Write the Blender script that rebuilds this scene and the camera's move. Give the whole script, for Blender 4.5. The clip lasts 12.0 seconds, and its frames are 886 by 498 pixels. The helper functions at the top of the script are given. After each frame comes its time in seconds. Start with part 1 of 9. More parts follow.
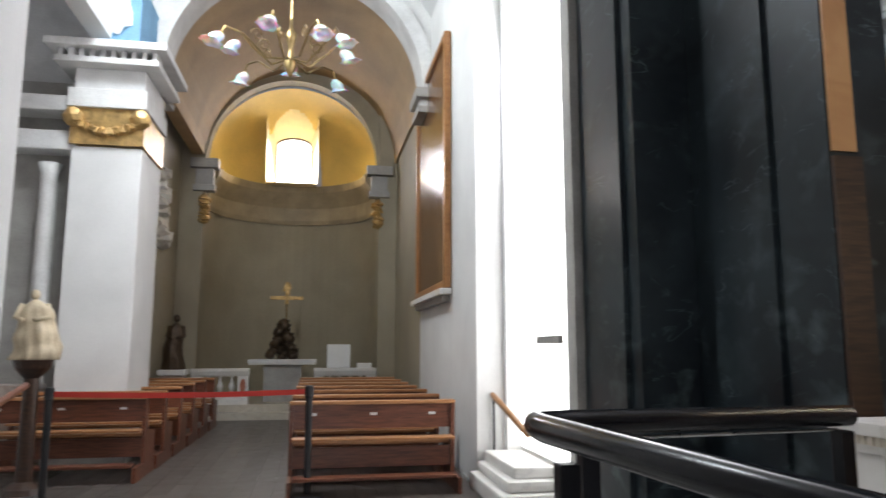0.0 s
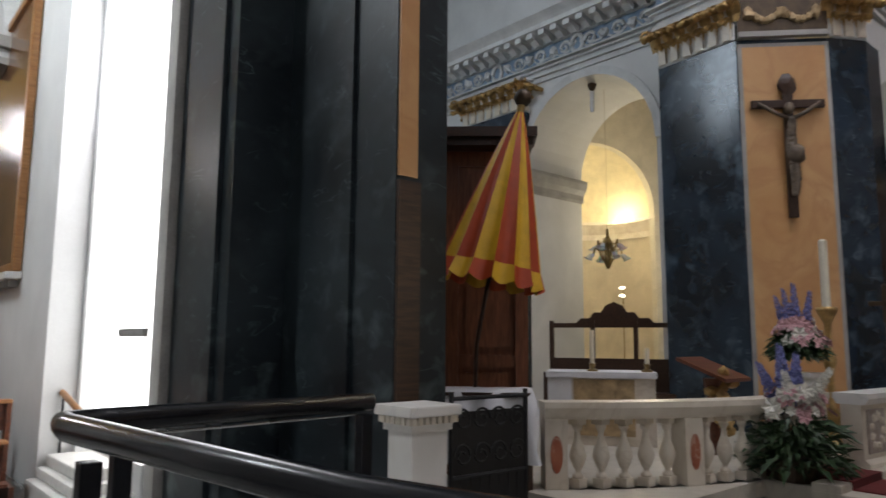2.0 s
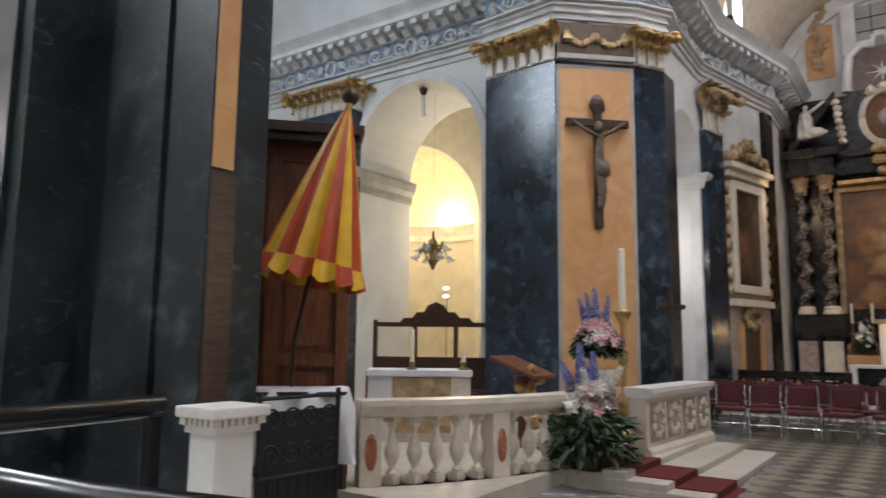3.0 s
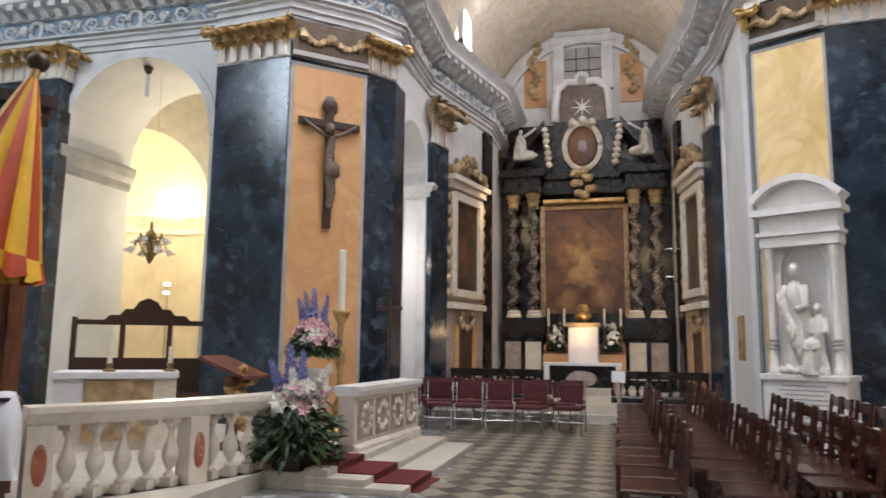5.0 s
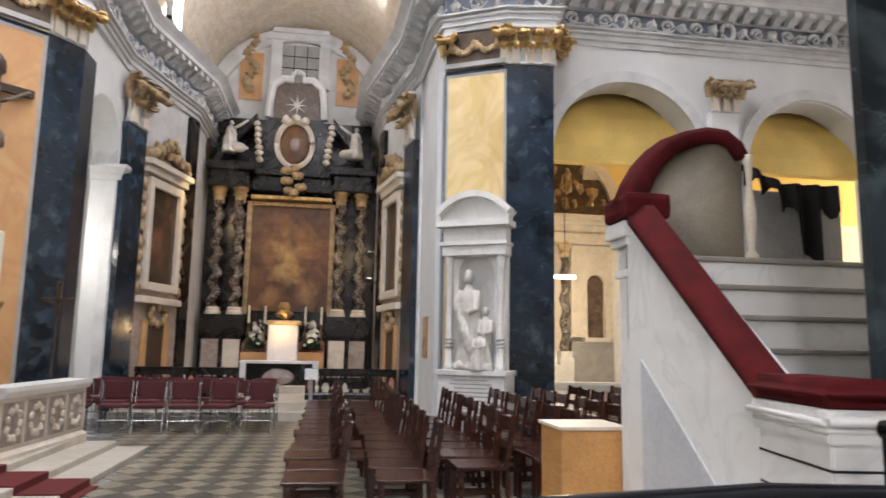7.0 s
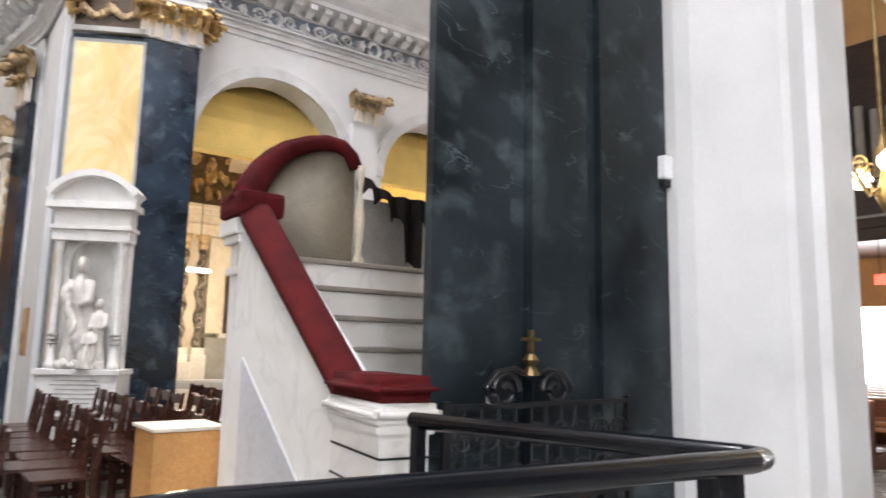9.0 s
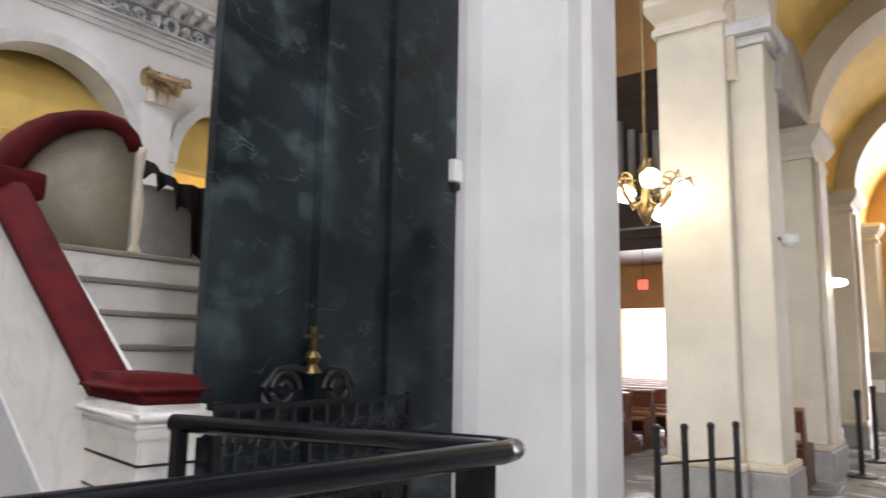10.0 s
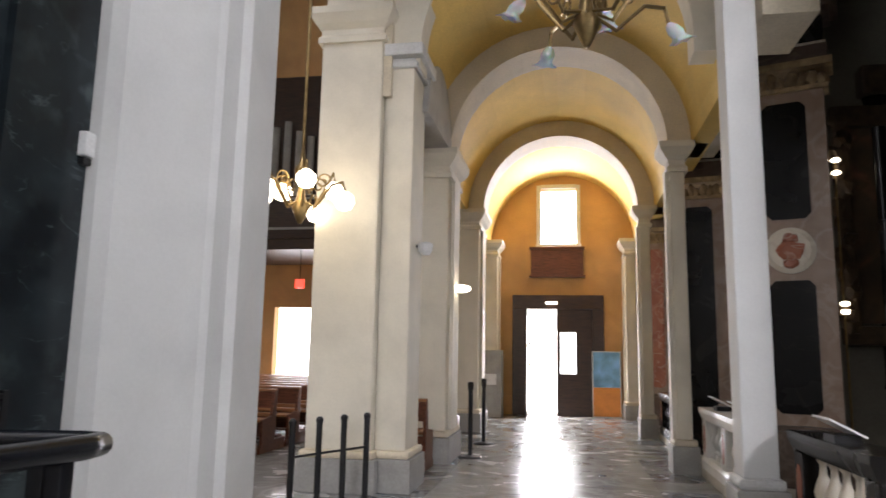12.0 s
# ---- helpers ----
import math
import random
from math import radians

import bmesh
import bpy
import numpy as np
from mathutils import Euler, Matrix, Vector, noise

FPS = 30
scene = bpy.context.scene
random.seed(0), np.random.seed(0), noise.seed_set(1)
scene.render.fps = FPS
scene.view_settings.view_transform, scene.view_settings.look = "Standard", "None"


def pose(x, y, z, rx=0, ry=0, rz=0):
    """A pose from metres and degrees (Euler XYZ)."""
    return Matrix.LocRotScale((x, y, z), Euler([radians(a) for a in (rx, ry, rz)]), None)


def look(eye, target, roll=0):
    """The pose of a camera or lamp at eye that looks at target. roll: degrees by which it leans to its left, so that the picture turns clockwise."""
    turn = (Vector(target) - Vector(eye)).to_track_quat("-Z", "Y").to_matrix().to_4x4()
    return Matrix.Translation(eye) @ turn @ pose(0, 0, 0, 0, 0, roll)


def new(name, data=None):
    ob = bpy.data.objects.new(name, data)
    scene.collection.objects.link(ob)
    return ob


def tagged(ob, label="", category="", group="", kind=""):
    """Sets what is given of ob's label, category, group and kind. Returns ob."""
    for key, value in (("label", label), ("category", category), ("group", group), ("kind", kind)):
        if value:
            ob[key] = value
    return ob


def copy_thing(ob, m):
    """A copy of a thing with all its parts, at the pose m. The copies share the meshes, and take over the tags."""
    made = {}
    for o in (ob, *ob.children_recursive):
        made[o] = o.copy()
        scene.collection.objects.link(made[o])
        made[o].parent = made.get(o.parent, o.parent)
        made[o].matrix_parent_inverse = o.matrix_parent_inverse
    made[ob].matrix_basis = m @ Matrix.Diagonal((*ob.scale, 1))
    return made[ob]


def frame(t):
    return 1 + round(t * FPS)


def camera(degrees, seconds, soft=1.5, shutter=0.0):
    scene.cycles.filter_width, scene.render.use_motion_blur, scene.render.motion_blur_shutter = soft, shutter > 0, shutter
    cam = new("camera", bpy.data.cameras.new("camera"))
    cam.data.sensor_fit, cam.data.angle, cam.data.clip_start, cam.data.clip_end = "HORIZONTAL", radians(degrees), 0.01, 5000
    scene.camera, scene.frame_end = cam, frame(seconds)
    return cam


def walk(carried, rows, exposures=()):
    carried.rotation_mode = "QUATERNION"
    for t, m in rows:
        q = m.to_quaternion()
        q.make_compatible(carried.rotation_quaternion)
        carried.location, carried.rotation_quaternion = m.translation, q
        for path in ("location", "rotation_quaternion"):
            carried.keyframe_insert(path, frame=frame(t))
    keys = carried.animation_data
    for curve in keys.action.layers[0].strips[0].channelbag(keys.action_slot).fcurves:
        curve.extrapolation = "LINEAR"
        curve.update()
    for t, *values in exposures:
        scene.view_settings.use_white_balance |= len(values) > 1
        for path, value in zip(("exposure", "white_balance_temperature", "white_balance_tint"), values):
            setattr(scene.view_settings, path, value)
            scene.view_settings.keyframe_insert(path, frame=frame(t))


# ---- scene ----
cam = camera(64.56, 12.0, soft=1.5, shutter=0.35)
# seconds, eye x, y, z, yaw, pitch, roll
PATH = [
    (0.0, 0.314, 0.658, 1.409, -10.311, 7.951, -0.035),
    (0.5, 0.341, 0.671, 1.406, -18.862, 7.882, 0.084),
    (1.0, 0.352, 0.62, 1.412, -27.307, 7.739, -0.04),
    (1.5, 0.363, 0.547, 1.422, -34.89, 7.568, -0.126),
    (2.0, 0.385, 0.467, 1.426, -41.465, 7.422, -0.377),
    (2.5, 0.408, 0.438, 1.429, -47.911, 7.407, -0.482),
    (3.0, 0.436, 0.394, 1.43, -55.276, 7.42, -0.598),
    (5.0, 0.590, 0.13, 1.422, -76.048, 7.692, -0.682),
    (5.5, 0.585, 0.043, 1.418, -81.452, 7.68, -0.743),
    (6.0, 0.575, -0.03, 1.411, -86.879, 7.687, -0.757),
    (6.5, 0.560, -0.09, 1.411, -93.085, 7.828, -0.843),
    (8.5, 0.445, -0.368, 1.426, -118.843, 8.043, -1.325),
    (9.0, 0.435, -0.427, 1.433, -127.111, 8.105, -1.128),
    (9.5, 0.425, -0.484, 1.431, -134.748, 8.076, -1.056),
    (10.0, 0.400, -0.528, 1.431, -142.976, 8.238, -1.003),
    (10.5, 0.356, -0.552, 1.426, -150.715, 8.311, -1.086),
    (11.0, 0.315, -0.560, 1.422, -157.793, 8.386, -1.228),
    (11.5, 0.292, -0.568, 1.412, -164.313, 8.579, -1.094),
    (12.0, 0.268, -0.573, 1.403, -170.046, 8.664, -1.032),
]
walk(cam, [(t, pose(x, y, z, 90 + pitch, roll, yaw)) for t, x, y, z, yaw, pitch, roll in PATH],
     [(0.0, -0.85), (0.5, -0.8), (1.0, -0.85), (1.5, -1.1), (2.0, -1.2), (2.5, -1.05), (3.2, -0.25), (5.0, 0.0), (6.5, 0.05), (8.5, 0.65), (9.5, 0.4), (10.5, 0.0), (12.0, -0.3)])

# ---------------------------------------------------------------- light
world = bpy.data.worlds.new("sky")
scene.world = world
world.use_nodes = True
wn = world.node_tree
sky = wn.nodes.new("ShaderNodeTexSky")
sky.sky_type = "NISHITA"
sky.sun_disc = False
sky.sun_elevation, sky.sun_rotation = radians(48), radians(200)
wn.links.new(sky.outputs[0], wn.nodes["Background"].inputs[0])
wn.nodes["Background"].inputs[1].default_value = 0.12
sun = new("sun", bpy.data.lights.new("sun", "SUN"))
sun.data.energy, sun.data.angle, sun.data.color = 3.0, radians(0.6), (1, 0.95, 0.88)
sun.matrix_world = pose(0, 0, 30, 42, 0, 160)


def area(name, eye, target, w, h, power, color=(0.92, 0.96, 1.0)):
    """A rectangular lamp: daylight at an opening, a spotlight, or added fill."""
    ob = new(name, bpy.data.lights.new(name, "AREA"))
    ob.data.shape, ob.data.size, ob.data.size_y, ob.data.energy, ob.data.color = "RECTANGLE", w, h, power, color
    ob.matrix_world = look(eye, target)
    return ob


def bulb(name, at, power, radius=0.05, color=(1.0, 0.78, 0.5)):
    ob = new(name, bpy.data.lights.new(name, "POINT"))
    ob.data.energy, ob.data.shadow_soft_size, ob.data.color = power, radius, color
    ob.location = at
    return ob


DAY = (0.93, 0.915, 1.0)
WARM = (1.0, 0.74, 0.42)
# Dome and drum lamps stand in for high windows that are not modelled.
area("dome_light", (7.3, 0.8, 15.2), (7.3, 0.8, 0), 3.4, 3.4, 1150, DAY)
area("drum_light_west", (3.6, 0.8, 11.3), (11.5, 0.8, 4.5), 1.6, 1.8, 320, DAY)
area("drum_light_south", (7.3, -3.0, 11.3), (7.3, 5.0, 4), 1.6, 1.8, 200, DAY)
# Lamp added on the right to brighten the vault; no window there.
area("transept_upper_light", (15.6, -1.0, 9.0), (16.5, 2.4, 9.2), 1.2, 1.2, 110, DAY)
area("transept_window_light_left", (15.65, 3.3, 8.9), (16.5, 0.0, 8.0), 0.7, 1.3, 85, DAY)
area("nave_window_light", (7.5, -18.6, 7.5), (7.5, 0, 2), 3.0, 3.0, 900, DAY)
area("nave_door_light", (6.6, -18.3, 1.32), (6.8, 0, 1.0), 2.7, 2.5, 420, DAY)
area("aisle_door_light", (0.9, -18.15, 1.25), (0.6, -8, 0.2), 0.6, 2.3, 240, DAY)
area("aisle_window_light", (0.45, -18.2, 4.95), (0.5, -8, 2.2), 0.85, 1.4, 200, DAY)
area("side_window_light", (2.36, 7.1, 4.2), (-2.4, 7.3, 3.4), 1.3, 7.0, 520, DAY)
# Overhead fill added below the closed ceiling, to light the piers.
area("aisle_overhead_fill_light", (0.3, -1.6, 8.4), (0.9, -2.6, 0), 2.6, 3.0, 150, DAY)
# Unseen fill lamp, added to brighten the south pier.
arm_light = area("arm_fill_light", (-6.3, 1.6, 5.2), (-0.8, -7.4, 1.4), 2.2, 3.0, 370, DAY)
# Spread narrowed so that this fill leaves the north pier dark.
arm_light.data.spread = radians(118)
# Fill lamp added under the vault, out of view, for the picture wall.
area("chapel_high_fill_light", (-1.5, 8.0, 6.7), (2.0, 10.2, 2.6), 1.2, 1.2, 430, (0.88, 0.95, 1.0))
area("apse_window_light", (-0.30, 17.9, 5.85), (-0.2, 12.0, 1.2), 0.8, 1.0, 170, DAY)
# Added bluish fill, out of view, for entablature and pier sheen.
area("presbytery_fill_light", (3.5, 10.1, 8.3), (11.0, 7.6, 5.8), 2.2, 2.8, 420, (0.74, 0.87, 1.0))
# Warm fill added out of view at the far aisle end, without a window.
area("far_aisle_light", (15.2, -17.6, 4.4), (14.5, -5.0, 2.5), 2.0, 2.0, 640, (1, 0.9, 0.72))

# ---------------------------------------------------------------- materials


def nodes_of(name, rough=0.5, metal=0.0, spec=0.5, coat=0.0):
    m = bpy.data.materials.new(name)
    m.use_nodes = True
    nt = m.node_tree
    b = nt.nodes["Principled BSDF"]
    b.inputs["Roughness"].default_value = rough
    b.inputs["Metallic"].default_value = metal
    b.inputs["Specular IOR Level"].default_value = spec
    b.inputs["Coat Weight"].default_value = coat
    b.inputs["Coat Roughness"].default_value = 0.08
    return m, nt, b


def noise_tex(nt, scale, detail=4.0, distort=0.0, stretch=(1, 1, 1)):
    tc = nt.nodes.new("ShaderNodeNewGeometry")
    mp = nt.nodes.new("ShaderNodeMapping")
    mp.inputs["Scale"].default_value = stretch
    nt.links.new(tc.outputs["Position"], mp.inputs[0])
    n = nt.nodes.new("ShaderNodeTexNoise")
    n.inputs["Scale"].default_value, n.inputs["Detail"].default_value, n.inputs["Distortion"].default_value = scale, detail, distort
    nt.links.new(mp.outputs[0], n.inputs["Vector"])
    return n.outputs["Fac"]


def ramp(nt, fac, stops):
    r = nt.nodes.new("ShaderNodeValToRGB")
    while len(r.color_ramp.elements) < len(stops):
        r.color_ramp.elements.new(0.5)
    for e, (pos, col) in zip(r.color_ramp.elements, stops):
        e.position, e.color = pos, (*col, 1)
    nt.links.new(fac, r.inputs[0])
    return r.outputs[0]


def mix(nt, a, b, fac, mode="MIX"):
    m = nt.nodes.new("ShaderNodeMix")
    m.data_type, m.blend_type = "RGBA", mode
    for sock, v in ((m.inputs[0], fac), (m.inputs[6], a), (m.inputs[7], b)):
        if hasattr(v, "links"):
            nt.links.new(v, sock)
        elif isinstance(v, tuple):
            sock.default_value = (*v, 1)
        else:
            sock.default_value = v
    return m.outputs[2]


def bump(nt, b, fac, strength, dist=0.01):
    n = nt.nodes.new("ShaderNodeBump")
    n.inputs["Strength"].default_value, n.inputs["Distance"].default_value = strength, dist
    nt.links.new(fac, n.inputs["Height"])
    nt.links.new(n.outputs[0], b.inputs["Normal"])


def shade(c, k):
    return tuple(min(1.0, v * k) for v in c)


def plain(name, col, rough=0.6, metal=0.0, var=0.25, scale=3.0, fine=45.0, bmp=0.15, spec=0.5, coat=0.0, random_tint=0.0, grain=0.82):
    """A surface with cloudy stains at one scale and grain at another."""
    m, nt, b = nodes_of(name, rough, metal, spec, coat)
    big, small = noise_tex(nt, scale, 5.0, 0.4), noise_tex(nt, fine, 4.0)
    c1 = ramp(nt, big, [(0.3, shade(col, 1 - var)), (0.7, shade(col, 1 + var * 0.6))])
    c2 = ramp(nt, small, [(0.35, (grain, grain, grain)), (0.65, (1, 1, 1))])
    out = mix(nt, c1, c2, 0.7, "MULTIPLY")
    if random_tint:
        oi = nt.nodes.new("ShaderNodeObjectInfo")
        rr = ramp(nt, oi.outputs["Random"], [(0.0, (1 - random_tint,) * 3), (1.0, (1, 1, 1))])
        out = mix(nt, out, rr, 1.0, "MULTIPLY")
    nt.links.new(out, b.inputs["Base Color"])
    r = nt.nodes.new("ShaderNodeMapRange")
    r.inputs[3].default_value, r.inputs[4].default_value = max(0.03, rough - 0.12), min(1, rough + 0.12)
    nt.links.new(big, r.inputs[0])
    nt.links.new(r.outputs[0], b.inputs["Roughness"])
    bump(nt, b, small, bmp, 0.004)
    return m


def veined(name, base, second, vein, rough=0.25, scale=1.2, amount=0.55, thin=0.03, stretch=(1, 1, 1), spec=0.5):
    """Polished stone: clouds of two tones and thin wandering veins."""
    m, nt, b = nodes_of(name, rough, 0.0, spec)
    clouds = noise_tex(nt, scale * 1.6, 6.0, 0.8, stretch)
    c = ramp(nt, clouds, [(0.32, base), (0.72, second)])
    v = noise_tex(nt, scale, 5.0, 1.6, stretch)
    line = ramp(nt, v, [(0.5 - thin, (0, 0, 0)), (0.5, (amount,) * 3), (0.5 + thin, (0, 0, 0))])
    out = mix(nt, c, vein, line)
    nt.links.new(out, b.inputs["Base Color"])
    grain = noise_tex(nt, 26.0, 4.0)
    r = nt.nodes.new("ShaderNodeMapRange")
    r.inputs[3].default_value, r.inputs[4].default_value = max(0.04, rough - 0.1), rough + 0.18
    nt.links.new(clouds, r.inputs[0])
    nt.links.new(r.outputs[0], b.inputs["Roughness"])
    bump(nt, b, grain, 0.05, 0.003)
    return m


def mottled(name, base, second, pale, rough=0.3, scale=1.0, amount=0.5, spec=0.3, grain_dir=(1, 1, 1)):
    """Dark polished slabs: soft clouds, smoky paler patches with broken edges and a few faint streaks."""
    m, nt, b = nodes_of(name, rough, 0.0, spec)
    clouds = noise_tex(nt, scale * 0.8, 6.0, 0.5, grain_dir)
    c = ramp(nt, clouds, [(0.35, base), (0.68, second)])
    smoke = ramp(nt, noise_tex(nt, scale * 2.6, 9.0, 0.3, grain_dir), [(0.52, (0, 0, 0)), (0.72, (amount,) * 3)])
    patch = ramp(nt, noise_tex(nt, scale * 0.6, 3.0, 0.2), [(0.42, (0.15, 0.15, 0.15)), (0.62, (1, 1, 1))])
    out = mix(nt, c, pale, mix(nt, smoke, patch, 1.0, "MULTIPLY"))
    streak = ramp(nt, noise_tex(nt, scale * 1.1, 8.0, 0.7, (1, 1, 2.6)), [(0.489, (0, 0, 0)), (0.5, (amount * 1.1,) * 3), (0.511, (0, 0, 0))])
    gap = ramp(nt, noise_tex(nt, scale * 3.1, 3.0), [(0.5, (0, 0, 0)), (0.66, (1, 1, 1))])
    out = mix(nt, out, pale, mix(nt, streak, gap, 1.0, "MULTIPLY"))
    nt.links.new(out, b.inputs["Base Color"])
    r = nt.nodes.new("ShaderNodeMapRange")
    r.inputs[3].default_value, r.inputs[4].default_value = max(0.04, rough - 0.08), rough + 0.14
    nt.links.new(clouds, r.inputs[0])
    nt.links.new(r.outputs[0], b.inputs["Roughness"])
    bump(nt, b, noise_tex(nt, 1.3, 2.0), 0.25, 0.02)
    return m


def wooden(name, dark, light, rough=0.4, along=(1.5, 14, 14)):
    m, nt, b = nodes_of(name, rough, 0.0, 0.5)
    g = noise_tex(nt, 3.0, 7.0, 0.6, along)
    c = ramp(nt, g, [(0.3, dark), (0.7, light)])
    st = ramp(nt, noise_tex(nt, 2.2, 3.0), [(0.3, (0.7, 0.7, 0.7)), (0.7, (1, 1, 1))])
    nt.links.new(mix(nt, c, st, 0.8, "MULTIPLY"), b.inputs["Base Color"])
    bump(nt, b, g, 0.12, 0.003)
    return m


def glow(name, col, strength):
    m = bpy.data.materials.new(name)
    m.use_nodes = True
    b = m.node_tree.nodes["Principled BSDF"]
    b.inputs["Base Color"].default_value = (*col, 1)
    b.inputs["Emission Color"].default_value = (*col, 1)
    b.inputs["Emission Strength"].default_value = strength
    return m


def painted(name, stops, scale, distort=1.2, rough=0.35):
    """An old painting reduced to clouds of its colours."""
    m, nt, b = nodes_of(name, rough, 0.0, 0.5)
    a = noise_tex(nt, scale, 5.0, distort)
    c = ramp(nt, a, stops)
    cr = ramp(nt, noise_tex(nt, scale * 9, 3.0), [(0.3, (0.75, 0.72, 0.7)), (0.7, (1, 1, 1))])
    nt.links.new(mix(nt, c, cr, 0.8, "MULTIPLY"), b.inputs["Base Color"])
    return m


PLASTER = plain("white_plaster", (0.68, 0.68, 0.67), 0.75, var=0.10, scale=1.3, bmp=0.06, grain=0.95)
STUCCO = plain("pale_stucco", (0.66, 0.66, 0.65), 0.7, var=0.16, scale=2.5, bmp=0.25)
BLUESTUC = plain("blue_grey_stucco", (0.27, 0.36, 0.48), 0.75, var=0.2, scale=3.0)
PIERCREAM = plain("pale_cream_plaster", (0.70, 0.65, 0.54), 0.7, var=0.14, scale=1.6, bmp=0.06, grain=0.94)
CREAM = plain("cream_plaster", (0.66, 0.58, 0.44), 0.7, var=0.15, scale=1.6)
YELLOW = plain("yellow_plaster", (0.78, 0.55, 0.16), 0.75, var=0.16, scale=1.1)
OCHREWALL = plain("ochre_plaster", (0.58, 0.34, 0.14), 0.7, var=0.22, scale=1.2)
# Chapel plaster is darkened: the shade of the chapels is in its colour.
CHAPELWALL = plain("dimmed_chapel_plaster", (0.13, 0.12, 0.095), 0.8, var=0.25, scale=1.0)
BROWNMARB = veined("dark_brown_marble", (0.06, 0.04, 0.03), (0.14, 0.095, 0.07), (0.22, 0.16, 0.12), 0.3, 2.0, 0.5, 0.05)
OLIVE = plain("olive_grey_plaster", (0.34, 0.30, 0.22), 0.75, var=0.15, scale=1.0)
BROWNVAULT = plain("brown_vault_plaster", (0.42, 0.29, 0.16), 0.75, var=0.2, scale=1.2)
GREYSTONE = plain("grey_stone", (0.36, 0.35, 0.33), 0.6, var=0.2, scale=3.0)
GREEN = mottled("dark_green_marble", (0.006, 0.009, 0.012), (0.024, 0.034, 0.040), (0.13, 0.17, 0.175), 0.30, 1.5, 0.55, 0.3, (1, 1, 1.3))
BLUEBLACK = mottled("blue_black_marble", (0.005, 0.008, 0.013), (0.018, 0.034, 0.056), (0.10, 0.15, 0.19), 0.17, 1.5, 0.6, 0.6)
BLACKINLAY = veined("deep_black_inlay", (0.003, 0.003, 0.003), (0.007, 0.006, 0.006), (0.03, 0.025, 0.02), 0.2, 0.8, 0.3, 0.012, spec=0.15)
BLACKM = veined("black_marble", (0.006, 0.005, 0.005), (0.014, 0.012, 0.010), (0.12, 0.10, 0.08), 0.22, 0.8, 0.35, 0.012, spec=0.3)
ORANGE = veined("apricot_marble", (0.50, 0.265, 0.105), (0.60, 0.36, 0.165), (0.44, 0.215, 0.09), 0.3, 0.9, 0.5, 0.08)
YELMARB = veined("yellow_marble", (0.62, 0.45, 0.18), (0.74, 0.58, 0.30), (0.52, 0.34, 0.14), 0.25, 0.9, 0.5, 0.08)
REDMARB = veined("red_marble", (0.30, 0.085, 0.045), (0.42, 0.15, 0.08), (0.6, 0.45, 0.36), 0.3, 3.0, 0.5, 0.03)
CHAPELMARB = veined("brown_pink_marble", (0.25, 0.165, 0.12), (0.36, 0.26, 0.20), (0.42, 0.34, 0.28), 0.3, 2.0, 0.5, 0.06)
PINKMARB = veined("pink_grey_marble", (0.26, 0.20, 0.17), (0.38, 0.31, 0.27), (0.46, 0.42, 0.38), 0.3, 2.0, 0.5, 0.06)
WHITEM = veined("white_marble", (0.66, 0.64, 0.60), (0.76, 0.75, 0.72), (0.50, 0.50, 0.50), 0.35, 1.4, 0.4, 0.03)
CREAMM = veined("cream_marble", (0.62, 0.55, 0.45), (0.72, 0.66, 0.56), (0.5, 0.42, 0.33), 0.35, 1.8, 0.4, 0.04)
TWISTM = veined("spotted_grey_marble", (0.014, 0.011, 0.010), (0.11, 0.09, 0.075), (0.46, 0.40, 0.34), 0.14, 5.0, 0.6, 0.05)
GOLD = plain("worn_gilding", (0.56, 0.37, 0.15), 0.42, 0.7, var=0.45, scale=9.0, bmp=0.4)
GILTSTONE = plain("gilt_stone", (0.46, 0.33, 0.18), 0.5, 0.25, var=0.45, scale=7.0, bmp=0.4)
BRASS = plain("old_brass", (0.27, 0.19, 0.085), 0.36, 0.9, var=0.3, scale=12.0)
IRON = plain("black_iron", (0.016, 0.016, 0.018), 0.42, 0.3, var=0.3, scale=8.0)
RAILPAINT = plain("black_rail_paint", (0.006, 0.007, 0.010), 0.22, 0.0, var=0.2, scale=6.0, bmp=0.03, spec=0.3)
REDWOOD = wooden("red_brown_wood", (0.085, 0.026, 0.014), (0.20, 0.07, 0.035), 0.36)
# Lighter copy of the red-brown wood, with the stall's lighting in its colour.
STALLWOOD = wooden("stall_wood_lit_tone", (0.12, 0.040, 0.018), (0.27, 0.10, 0.045), 0.4, (14, 14, 1.5))
DARKWOOD = wooden("dark_walnut", (0.022, 0.010, 0.006), (0.065, 0.030, 0.016), 0.35)
CHAIRWOOD = wooden("mahogany_chair_wood", (0.020, 0.007, 0.005), (0.072, 0.020, 0.012), 0.26)
ORANGEWOOD = wooden("light_orange_wood", (0.55, 0.26, 0.08), (0.68, 0.36, 0.13), 0.4)
BENCHTOP = wooden("worn_seat_wood", (0.30, 0.13, 0.05), (0.48, 0.23, 0.10), 0.38)
FRAMEWOOD = wooden("orange_brown_frame_wood", (0.26, 0.11, 0.035), (0.42, 0.20, 0.07), 0.4)
VELVET = plain("red_velvet", (0.080, 0.007, 0.008), 0.95, var=0.35, scale=6.0, fine=160.0, bmp=0.5, spec=0.15)
CARPET = plain("red_carpet", (0.12, 0.013, 0.012), 0.95, var=0.25, scale=4.0, fine=220.0, bmp=0.6)
REDPAD = plain("crimson_upholstery", (0.075, 0.008, 0.011), 0.7, var=0.2, scale=8.0, fine=150.0)
LINEN = plain("white_linen", (0.70, 0.70, 0.72), 0.8, var=0.1, scale=5.0, fine=180.0, bmp=0.3)
